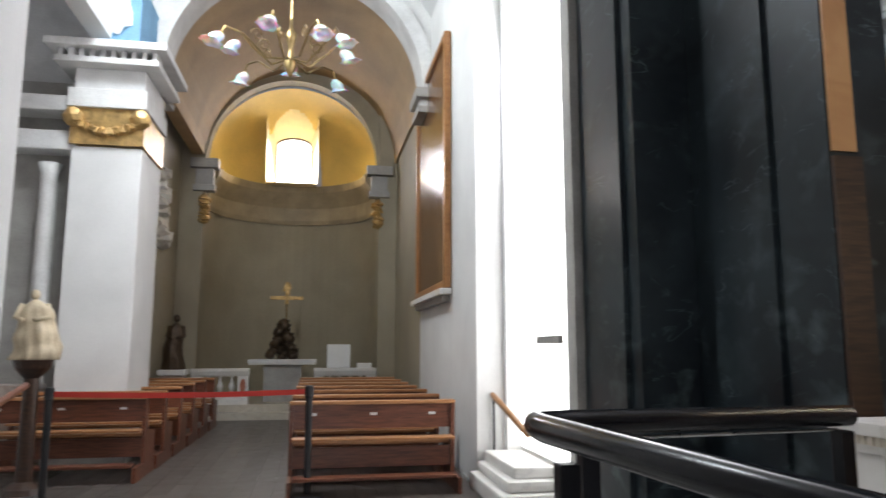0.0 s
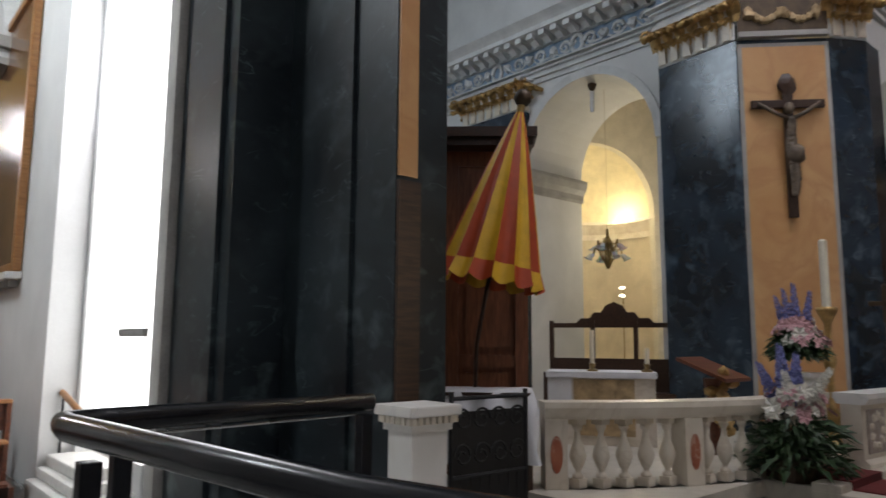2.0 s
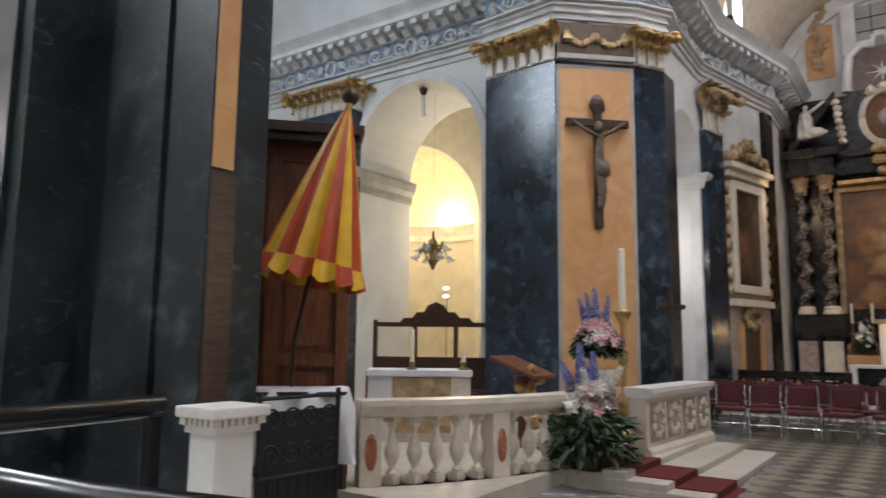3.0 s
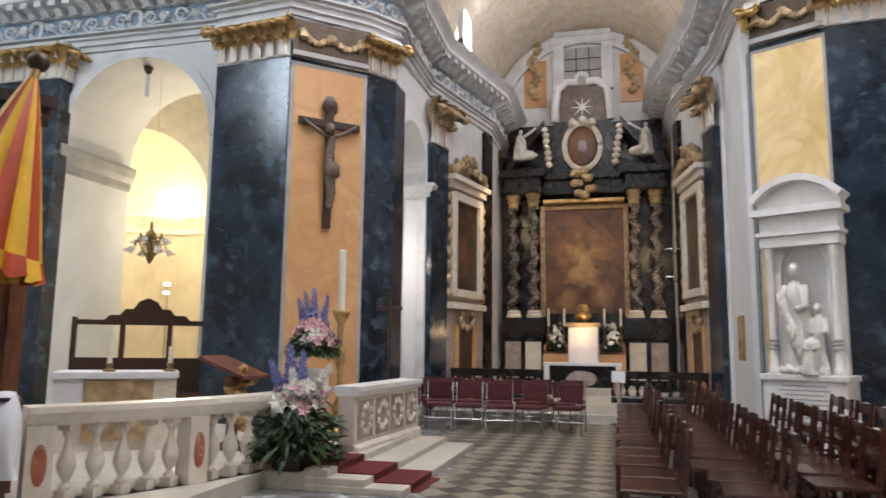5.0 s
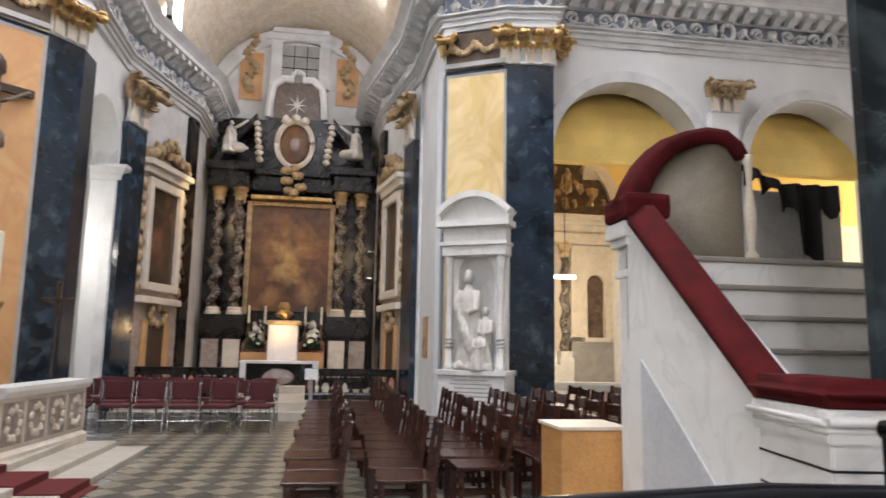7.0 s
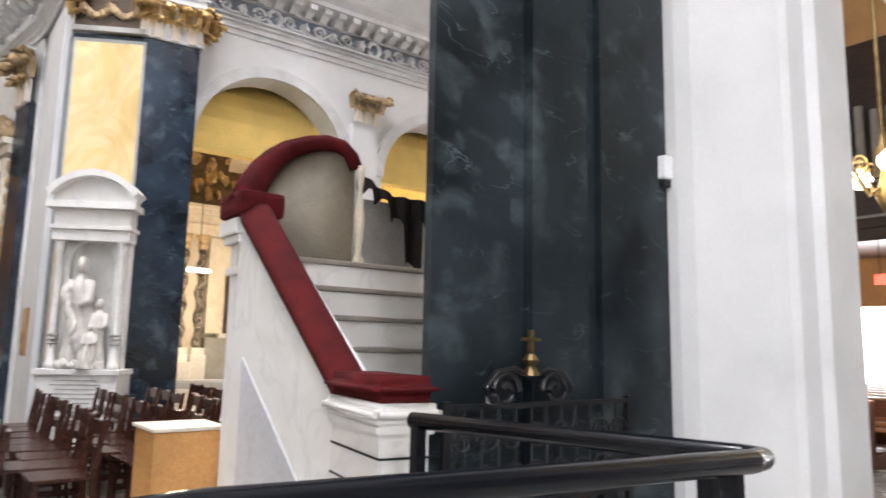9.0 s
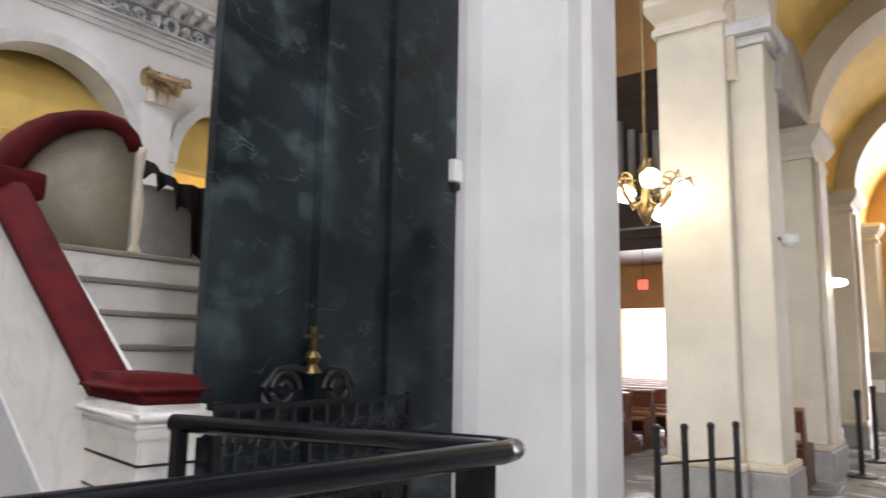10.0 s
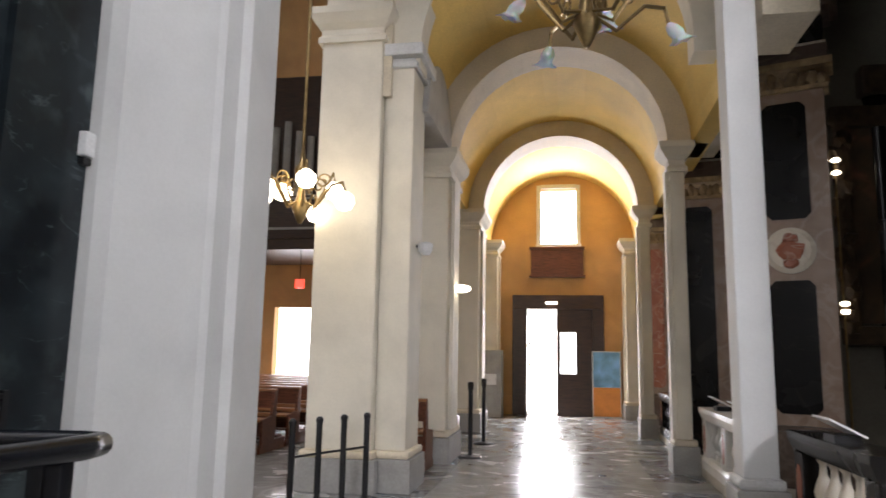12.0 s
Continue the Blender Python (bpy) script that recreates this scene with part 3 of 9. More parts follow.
# the bright side window between chapel and dark pier
bm = boxes((2.30, 7.86, 0.0, 2.6, 7.95, 9.0), (2.45, 6.505, 0, 2.7, 7.86, 0.4), (2.45, 6.505, 8.0, 2.7, 7.86, 9.0))
tagged(part("wall_side_window", bm, PLASTER), "white plastered wall with a narrow reveal beside the tall window", "wall", kind="structure")

# far piers -------------------------------------------------------------


def pier(name, pts, z0, z1, material, label):
    bm = bmesh.new()
    prism(bm, [(x, y, z0) for x, y in pts], (0, 0, z1 - z0))
    return tagged(part(name, bm, material), label, "pier", kind="structure")


P1 = [(10.55, 6.55), (10.40, 5.15), (11.32, 4.16), (11.85, 3.83), (12.4, 3.83), (12.4, 6.55)]
P2 = [(12.7, -1.98), (12.1, -1.98), (11.55, -2.95), (11.45, -3.72), (12.6, -3.72), (12.7, -3.0)]
pier("pier_crucifix", P1, 0, 5.96, BLUEBLACK, "crossing pier clad in blue-black marble")
pier("pier_monument", P2, 0, 6.15, BLUEBLACK, "crossing pier clad in blue-black marble")
# chamfer panels


def panel_on(a, b, z0, z1, inset, proud, material, name, label, cat="panel"):
    A, B = Vector((*a, 0)), Vector((*b, 0))
    d = (B - A).normalized()
    nrm = Vector((d.y, -d.x, 0)) * proud
    p, q = A + d * inset, B - d * inset
    bm = bmesh.new()
    prism(bm, [(p.x, p.y, z0), (q.x, q.y, z0), (q.x, q.y, z1), (p.x, p.y, z1)], nrm)
    return tagged(part(name, bm, material), label, cat, kind="structure")


panel_on((11.32, 4.16), (10.40, 5.15), 0.3, 5.9, 0.02, -0.012, GREYSTONE, "trim_pier_crucifix", "thin grey stone border of the pier panel", "trim")
panel_on((11.32, 4.16), (10.40, 5.15), 0.3, 5.84, 0.08, -0.02, ORANGE, "panel_crucifix", "apricot marble panel on the chamfered pier face")
panel_on((12.1, -1.98), (11.55, -2.95), 0.3, 6.08, 0.02, 0.012, GREYSTONE, "trim_pier_monument", "thin grey stone border of the pier panel", "trim")
panel_on((12.1, -1.98), (11.55, -2.95), 0.3, 6.02, 0.06, 0.02, YELMARB, "panel_monument", "glossy yellow marble panel on the chamfered pier face")

# presbytery side wall with its arch to the far chapel
wall_x("wall_presbytery_east", 11.0, 1.85, 6.4, 13.6, 0, 8.2, [(8.42, 1.52, 4.95)], PLASTER, "pale plastered presbytery wall with a round arch")
bm = archivolt(bmesh.new(), "x", 10.95, 8.42, 1.52, 4.95, 0.16, 0.06, 40)
tagged(part("trim_presbytery_arch", bm, STUCCO), "moulded stucco band round the presbytery arch", "trim", kind="structure")
bm = bmesh.new()
prof = [(0, 4.45), (0.05, 4.5), (0.05, 4.62), (0.12, 4.72), (0.16, 4.86), (0.16, 4.93), (0, 4.93)]
moulding(bm, [(10.98, 10.1), (10.98, 9.94), (12.86, 9.94)], prof)
tagged(part("trim_presbytery_impost", bm, GREYSTONE), "grey stone impost moulding of the presbytery arch", "trim", kind="structure")
wall_y("wall_presbytery_north", 13.6, 0.4, 2.9, 13.0, 0, 11, [], PLASTER, "pale plastered presbytery end wall")
plain_wall("ceiling_presbytery", [(2.9, 5.6, 10.2, 13, 14, 10.5)], PLASTER, "pale plastered presbytery ceiling", "ceiling")
plain_wall("wall_presbytery_west", [(2.9, 6.4, 0, 3.4, 13.6, 10.4)], PLASTER, "pale plastered presbytery wall")

# far chapel behind the presbytery arch
apse("wall_far_apse", 15.6, 11.6, 2.0, 0, 4.85, CREAM, "cream plastered apse wall of the far chapel", 62, dome=plain("pale_yellow_plaster", (0.78, 0.69, 0.48), 0.75, var=0.12))
plain_wall("ceiling_far_chapel", [(12.8, 5.5, 8.3, 20.5, 15.0, 8.5)], CREAM, "cream plastered ceiling of the far chapel", "ceiling")
bm = bmesh.new()
moulding(bm, [(15.6 + 1.98 * math.cos(radians(a)), 11.6 + 1.98 * math.sin(radians(a))) for a in range(152, -29, -12)],
         [(0, 4.35), (0.04, 4.35), (0.06, 4.5), (0.12, 4.6), (0.22, 4.78), (0.22, 4.86), (0, 4.86)])
tagged(part("trim_far_apse", bm, CREAMM), "cream stone cornice round the far apse", "trim", kind="structure")
a62 = radians(62)
ux, uy = -math.sin(a62), math.cos(a62)
bm = bmesh.new()
ol = arch_outline(-4.6, 4.4, 0, 8.4, [(0, 1.75, 5.0)], 26)
prism(bm, [(15.6 + ux * u, 11.6 + uy * u, z) for u, z in ol], (0.25 * math.cos(a62), 0.25 * math.sin(a62), 0))
tagged(part("wall_far_chapel", bm, plain("ivory_plaster", (0.70, 0.65, 0.55), 0.7, var=0.12)), "cream plastered wall with an arch before the far apse", "wall", kind="structure")

# nave side wall with arches to the far aisle
wall_x("wall_nave_east", 12.05, 0.6, -18.4, -3.7, 0, 8.6, [(-16.6, 1.35, 4.75), (-12.6, 1.35, 4.75), (-8.95, 1.35, 4.75), (-5.3, 1.42, 4.8)], PLASTER, "white plastered nave wall with round arches")
bm = bmesh.new()
for c, h in ((-8.95, 1.35), (-5.3, 1.42), (-12.6, 1.35)):
    archivolt(bm, "x", 11.98, c, h, 4.78, 0.2, 0.07, 32)
tagged(part("trim_nave_arches", bm, STUCCO), "carved white stucco bands round the nave arches", "trim", kind="structure")
plain_wall("ceiling_far_aisle", [(12.6, -18.4, 7.4, 17.5, -2.0, 7.7)], YELLOW, "yellow plastered ceiling of the far aisle", "ceiling")
vault("ceiling_far_aisle_vault", "y", 14.9, 2.2, 4.8, -18.4, -2.2, YELLOW, "yellow plastered barrel vault of the far aisle")
plain_wall("wall_far_aisle", [(17.1, -18.4, 0, 17.4, -1.8, 7.6)], CREAM, "cream plastered wall of the far aisle")
bm = bmesh.new()
inner, outer = ring_pts(14.9, 4.8, 1.75, 0, 180, 24), ring_pts(14.9, 4.8, 2.4, 180, 0, 24)
prism(bm, [(u, -6.6, z) for u, z in inner + outer], (0, 0.5, 0))
tagged(part("arch_far_aisle", bm, CREAM), "cream arch across the far aisle with painted ornament", "arch", kind="structure")
plain_wall("wall_far_aisle_end", [(12.7, -2.7, 0, 17.4, -2.5, 7.6)], CREAM, "cream plastered end wall of the far aisle")

# transept chapel: side walls, vault, end wall
YM = 0.97
wall_y("wall_transept_left", 3.95, 0.5, 12.3, 14.6, 0, 7.2, [(13.45, 1.0, 4.75)], PLASTER, "white plastered transept wall with a round arch")
wall_y("wall_transept_right", -2.45, 0.55, 12.4, 14.5, 0, 7.2, [], PLASTER, "white plastered transept wall with a round arch")
bm = prism(bmesh.new(), [(20.2, u, z) for u, z in [(-2.4, 0), (4.4, 0), (4.4, 12), (-2.4, 12)]], (0.3, 0, 0))
tagged(part("wall_transept_end", bm, STUCCO), "stuccoed end wall behind the tall altar", "wall", kind="structure")
vault("ceiling_transept", "x", YM, 2.66, 7.8, 11.6, 20.4, FRESCO, "painted barrel vault over the transept chapel", 0.3, 30)
plain_wall("wall_transept_arch_west", [(11.6, 3.7, 7.75, 12.3, 6.5, 12), (11.6, -4.0, 7.75, 12.3, -1.8, 12)], PLASTER, "pale plastered wall above the far piers")
plain_wall("wall_behind_left_arch", [(12.4, 5.6, 0, 16.5, 5.8, 7.2), (16.3, 4.3, 0, 16.5, 5.8, 7.2)], PLASTER, "white plastered wall behind the transept arch")

# glowing pane added behind the walk to brighten the arm, no window known
aw = thing("arm_window", (-6.48, 1.6, 3.6), "tall glowing pane added out of view on the west wall", "window")
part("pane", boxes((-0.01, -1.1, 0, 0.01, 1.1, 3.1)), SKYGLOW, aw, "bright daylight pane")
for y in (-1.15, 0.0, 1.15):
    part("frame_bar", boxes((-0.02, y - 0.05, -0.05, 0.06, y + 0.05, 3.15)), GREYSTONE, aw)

# near dark piers
bm = boxes((3.0, 3.88, 0, 3.19, 5.3, 8.6), (3.19, 4.10, 0, 3.62, 5.3, 8.6), (2.97, 4.34, 0.0, 3.02, 5.0, 8.6), (2.55, 5.25, 0, 3.2, 6.28, 8.6), (2.51, 5.42, 0, 2.56, 6.08, 8.6))
tagged(part("pier_north", bm, GREEN), "massive pier clad in veined dark green marble", "pier", kind="structure")
# Plaster strip takes a grey colour to hold its backlit shade.
plain_wall("pier_north_strip", [(2.47, 6.285, 0, 2.95, 6.50, 8.6)], GREYSTONE, "plaster strip beside the dark marble pier, greyed for its backlit shade", "pier")
plain_wall("panel_pier_north", [(3.01, 3.862, 2.45, 3.16, 3.878, 8.6)], ORANGE, "apricot marble strip on the flank of the dark pier", "panel")
plain_wall("panel_pier_north_wood", [(3.005, 3.85, 0.0, 3.18, 3.878, 2.42)], DARKWOOD, "dark wooden lining on the flank of the pier", "panel")
SL1, SL2, SL3, SL4 = -2.84, -2.98, -3.41, -3.55
bm = prism(bmesh.new(), [(3.12, -2.34, 0), (3.12, -4.18, 0), (4.0, -4.18, 0), (4.0, -3.08, 0)], (0, 0, 8.6))
for r in ((3.07, SL1, 0, 3.125, -2.34, 8.6), (3.05, SL3, 0, 3.125, SL2, 8.6), (3.07, -4.18, 0, 3.125, SL4, 8.6)):
    box(bm, *r)
tagged(part("pier_south", bm, GREEN), "massive pier clad in veined dark green marble", "pier", kind="structure")
bm = prism(bmesh.new(), [(x, y, 0) for x, y in ((3.4, -4.19), (3.0, -4.19), (2.90, -4.22), (2.86, -4.30), (2.62, -4.80), (2.58, -4.84), (2.56, -5.02), (2.50, -5.06), (2.50, -5.5), (3.3, -5.5))], (0, 0, 8.6))
tagged(part("pier_south_white", bm, PLASTER), "stepped white plastered pier behind the dark marble", "pier", kind="structure")

# barrier rail with posts
rail = thing("barrier_rail", (0, 0, 0), "glossy black tubular barrier rail on square posts", "railing")
LINE = [(1.83, 2.48, 1.215), (0.90, 2.25, 1.235), (0.81, 2.215, 1.236), (0.80, 2.13, 1.236), (0.93, 1.25, 1.222), (1.30, 0.0, 1.205), (1.52, -0.80, 1.19), (1.40, -2.12, 1.172), (1.41, -2.19, 1.172), (1.47, -2.20, 1.172), (2.60, -1.93, 1.172)]
part("top_rail", tube(bmesh.new(), LINE, 0.030, 14), RAILPAINT, rail, smooth=True)
for x, y in ((0.825, 2.06), (0.95, 2.26), (1.80, 2.472), (1.30, 0.0), (1.43, -2.08), (1.56, -2.18), (2.57, -1.937)):
    p = part("post", boxes((x - 0.022, y - 0.022, 0.0, x + 0.022, y + 0.022, 1.175), bevel=0.004), RAILPAINT, rail)
    part("foot_plate", boxes((x - 0.06, y - 0.06, 0.0, x + 0.06, y + 0.06, 0.012), bevel=0.003), RAILPAINT, rail)
# Bright rod is added to draw the glint along the rail's underside.
bm = tube(bmesh.new(), [(0.93, 2.255, 1.195), (1.78, 2.465, 1.178)], 0.005, 6)
part("rail_glint", bm, plain("bare_steel", (0.5, 0.5, 0.5), 0.25, 1.0), rail, "thin bright rod standing in for the glint under the rail")

# white wall sensor
s = thing("wall_sensor", (3.06, -4.14, 2.47), "small white plastic sensor fixed to the pier edge", "sensor")
part("casing", boxes((-0.04, -0.045, 0.05, 0.02, 0.045, 0.20), bevel=0.012), PAPER, s)
part("bracket", boxes((-0.03, -0.035, 0.0, 0.02, 0.035, 0.045), bevel=0.01), IRON, s, "black plastic bracket")


def robed(bm, h, w, seed=0, at=(0, 0, 0), depth=0.8, folds=9):
    """A standing draped figure as one plain carving: folded robe, shoulders, head."""
    rows, seg = [], 36
    for i in range(31):
        k = i / 30
        r = w * (1.0 - 0.42 * k ** 1.3) * (1 if k < 0.80 else max(0.18, 1 - ((k - 0.80) / 0.2) ** 2 * 0.85))
        row = []
        for j in range(seg):
            a = 2 * math.pi * j / seg
            f = 1 + (0.11 * (1 - 0.75 * k)) * math.sin(folds * a + 2.5 * k + seed) + 0.22 * noise.noise(Vector((math.cos(a) * 1.4, math.sin(a) * 1.4, 4 * k + seed)))
            row.append(bm.verts.new((at[0] + r * f * math.cos(a) + 0.12 * w * math.sin(3 * k + seed), at[1] + depth * r * f * math.sin(a), at[2] + 0.86 * h * k)))
        rows.append(row)
    for p, q in zip(rows, rows[1:]):
        for j in range(seg):
            bm.faces.new((p[j], p[(j + 1) % seg], q[(j + 1) % seg], q[j]))
    bm.faces.new(rows[0][::-1])
    bm.faces.new(rows[-1])
    hx = at[0] + 0.12 * w * math.sin(3 + seed)
    blob(bm, (hx, at[1] - 0.05 * w, at[2] + 0.925 * h), (0.062 * h, 0.066 * h, 0.078 * h), seed, 0.12, 2)
    for s_ in (-1, 1):
        tube(bm, [(hx + s_ * 0.52 * w, at[1], at[2] + 0.78 * h), (hx + s_ * 0.72 * w, at[1] - 0.25 * w, at[2] + 0.6 * h), (hx + s_ * 0.25 * w, at[1] - 0.75 * w, at[2] + 0.56 * h)], 0.05 * h, 8, 0.032 * h)
    return bm


# ---------------------------------------------------------------- classical pieces


def leaf(bm, at, out, up, side, h, w, curl=0.5):
    """One acanthus leaf: rises along up and curls outwards."""
    rows = []
    for i in range(6):
        k = i / 5
        p = Vector(at) + up * (h * math.sin(k * 1.9) / math.sin(1.9) if k < 0.83 else h * (1.0 - 0.6 * (k - 0.83))) + out * (h * curl * k * k)
        ww = w * (0.75 + 0.5 * math.sin(k * 3.1)) * (1 if i < 5 else 0.35)
        rows.append([bm.verts.new(p + side * (ww * s) - out * (0.25 * ww * abs(s))) for s in (-0.5, 0, 0.5)])
    for a, b in zip(rows, rows[1:]):
        for j in range(2):
            bm.faces.new((a[j], a[j + 1], b[j + 1], b[j]))


def capital(name, pts, z0, z1, material, label, proud=0.1):
    """A carved capital along a broken plan line: bell, two rows of leaves, corner scrolls and a moulded top."""
    th = thing(name, (0, 0, 0), label, "capital", "gilt capitals")
    h = z1 - z0
    pr = [(0, z0), (0.03, z0), (0.03, z0 + 0.05 * h), (0.0, z0 + 0.08 * h), (proud * 0.5, z0 + 0.85 * h), (0, z0 + 0.85 * h)]
    part("bell", moulding(bmesh.new(), pts, pr), STUCCO, th)
    part("abacus", moulding(bmesh.new(), pts, [(0, z0 + 0.86 * h), (proud * 1.1, z0 + 0.86 * h), (proud * 1.5, z0 + 0.93 * h), (proud * 1.5, z1), (0, z1)]), STUCCO, th)
    bm, bs, b0 = bmesh.new(), bmesh.new(), bmesh.new()
    for a, b in zip(pts, pts[1:]):
        A, B = Vector((*a, 0)), Vector((*b, 0))
        d, L = (B - A).normalized(), (B - A).length
        out = Vector((d.y, -d.x, 0))
        n = max(1, round(L / (0.36 * h)))
        for i in range(n):
            o_ = A + d * (L * (i + 0.5) / n)
            q = o_ - d * (0.11 * h) + out * 0.01 + Vector((0, 0, z0 + 0.02 * h))
            prism(b0, [q, q + d * (0.22 * h), q + d * (0.20 * h) + Vector((0, 0, 0.46 * h)), q + d * (0.02 * h) + Vector((0, 0, 0.46 * h))], out * 0.05)
            leaf(bm, o_ + out * 0.05 + Vector((0, 0, z0 + 0.22 * h)), out, Vector((0, 0, 1)), d, 0.30 * h, 0.26 * h, 0.75)
            for k in range(3):
                blob(bm, o_ + out * (0.10 + 0.05 * k) + Vector((0, 0, z0 + (0.50 - 0.05 * k) * h)), (0.11 * h, 0.09 * h, 0.06 * h), i + k, 0.7, 1, 4.0)
        for i in range(n + 1):
            o_ = A + d * (L * i / n)
            leaf(bm, o_ + out * 0.04 + Vector((0, 0, z0 + 0.42 * h)), out, Vector((0, 0, 1)), d, 0.44 * h, 0.34 * h, 0.85)
            leaf(b0, o_ + d * (0.5 * L / n if i < n else 0) + out * 0.03 + Vector((0, 0, z0 + 0.46 * h)), out, Vector((0, 0, 1)), d, 0.36 * h, 0.26 * h, 0.6)
            for k in range(4):
                blob(bs, o_ + out * (0.10 + 0.075 * k) + d * (0.05 * h * math.sin(2.0 * k + i)) + Vector((0, 0, z0 + (0.86 - 0.07 * k) * h)), (0.13 * h, 0.11 * h, 0.08 * h), i + 3 * k, 0.8, 2, 3.6)
        for p_, sgn in ((A, -1), (B, 1)):
            c_ = p_ + out * (proud * 2.0) + d * (sgn * 0.06) + Vector((0, 0, z0 + 0.80 * h))
            pts_ = [c_ + (out + d * sgn).normalized() * (0.15 * h * (1 - 0.07 * j) * math.cos(0.8 * j)) + Vector((0, 0, 0.15 * h * (1 - 0.07 * j) * math.sin(0.8 * j))) for j in range(11)]
            tube(bs, pts_, 0.045 * h, 6, 0.02 * h)
    part("stone_leaves", b0, CREAMM, th, "pale stone acanthus leaves")["kind"] = "stuff"
    part("acanthus_leaves", bm, material, th, "gilded curling acanthus leaves")["kind"] = "stuff"
    part("scroll_carving", bs, material, th, "gilded corner scrolls", smooth=True)["kind"] = "stuff"
    return th


def entablature(name, path, z0, h, label, material=None, frieze=None):
    """Architrave, frieze with relief and bracketed cornice along a plan line."""
    th = thing(name, (0, 0, 0), label, "entablature")
    a, f, c = z0 + 0.28 * h, z0 + 0.62 * h, z0 + h
    m = material or STUCCO
    part("architrave", moulding(bmesh.new(), path, [(0, z0), (0.05, z0), (0.05, z0 + 0.085 * h), (0.11, z0 + 0.088 * h), (0.11, z0 + 0.105 * h), (0.07, z0 + 0.11 * h), (0.07, z0 + 0.185 * h), (0.14, z0 + 0.19 * h), (0.14, z0 + 0.21 * h), (0.09, z0 + 0.215 * h), (0.09, a - 0.03 * h), (0.19, a - 0.025 * h), (0.19, a), (0, a)]), m, th)
    part("frieze", moulding(bmesh.new(), path, [(0, a), (0.04, a), (0.04, f), (0, f)]), frieze or BLUESTUC, th, "grey-blue stucco frieze")
    part("cornice", moulding(bmesh.new(), path, [(0, f), (0.12, f), (0.12, f + 0.02 * h), (0.07, f + 0.03 * h), (0.1, f + 0.10 * h), (0.48, f + 0.17 * h), (0.48, f + 0.25 * h), (0.53, f + 0.30 * h), (0.64, c), (0, c)]), m, th)
    bd, br = bmesh.new(), bmesh.new()
    k = 0
    for p, q in zip(path, path[1:]):
        A, B = Vector((*p, 0)), Vector((*q, 0))
        d, L = (B - A).normalized(), (B - A).length
        out = Vector((d.y, -d.x, 0))
        n = max(1, int(L / 0.30))
        for i in range(n):
            o = A + d * (L * (i + 0.5) / n)
            q0 = o - d * 0.07 + out * 0.1
            prism(bd, [q0 + Vector((0, 0, f + 0.0 * h)), q0 + out * 0.10 + Vector((0, 0, f - 0.02 * h)), q0 + out * 0.22 + Vector((0, 0, f + 0.06 * h)), q0 + out * 0.34 + Vector((0, 0, f + 0.07 * h)), q0 + out * 0.34 + Vector((0, 0, f + 0.168 * h)), q0 + Vector((0, 0, f + 0.168 * h))], d * 0.15)
            k += 1
            if k % 7 == 3:
                zc, rr = (a + f) / 2, 0.44 * (f - a)
                tube(br, [o + out * 0.08 + d * (0.78 * rr * math.cos(0.5236 * j)) + Vector((0, 0, zc + rr * math.sin(0.5236 * j))) for j in range(13)], 0.045, 6)
            elif i % 2 == 0:
                zc = (a + f) / 2
                blob(br, o + out * 0.05 + Vector((0, 0, zc)), (0.09 + 0.03 * (k % 3), 0.09, 0.28 * (f - a)), k, 0.8, 2, 3.0)
            else:
                zc, rr, sg = (a + f) / 2, 0.36 * (f - a), (1 if k % 4 < 2 else -1)
                pts = [o + out * 0.07 + d * (sg * rr * (1 - 0.075 * j) * math.cos(0.75 * j)) + Vector((0, 0, zc + rr * (1 - 0.075 * j) * math.sin(0.75 * j))) for j in range(12)]
                tube(br, pts, 0.042, 5, 0.022)
                tube(br, [o + out * 0.05 - d * 0.26 + Vector((0, 0, zc - sg * 0.3 * rr)), o + out * 0.06 - d * 0.1 + Vector((0, 0, zc - 0.9 * rr)), o + out * 0.06 + d * 0.1 + Vector((0, 0, zc - 0.6 * rr)), o + out * 0.05 + d * 0.26 + Vector((0, 0, zc + sg * 0.5 * rr))], 0.022, 5)
    part("bracket_row", bd, m, th, "row of small stucco brackets")["kind"] = "stuff"
    part("relief", br, m, th, "white stucco relief scrolls")["kind"] = "stuff"
    return th


for nm, seg, zz in (("a", [(10.55, 6.55), (10.40, 5.15)], 5.97), ("b", [(11.32, 4.16), (11.85, 3.83)], 5.97), ("c", [(12.14, -1.98), (12.08, -2.1)], 6.16), ("d", [(11.6, -2.86), (11.55, -2.95), (11.45, -3.72), (11.9, -3.75)], 6.16)):
    capital("gilt_capital", seg, zz, zz + 0.66, GOLD, "carved stone capital with gilded acanthus leaves")
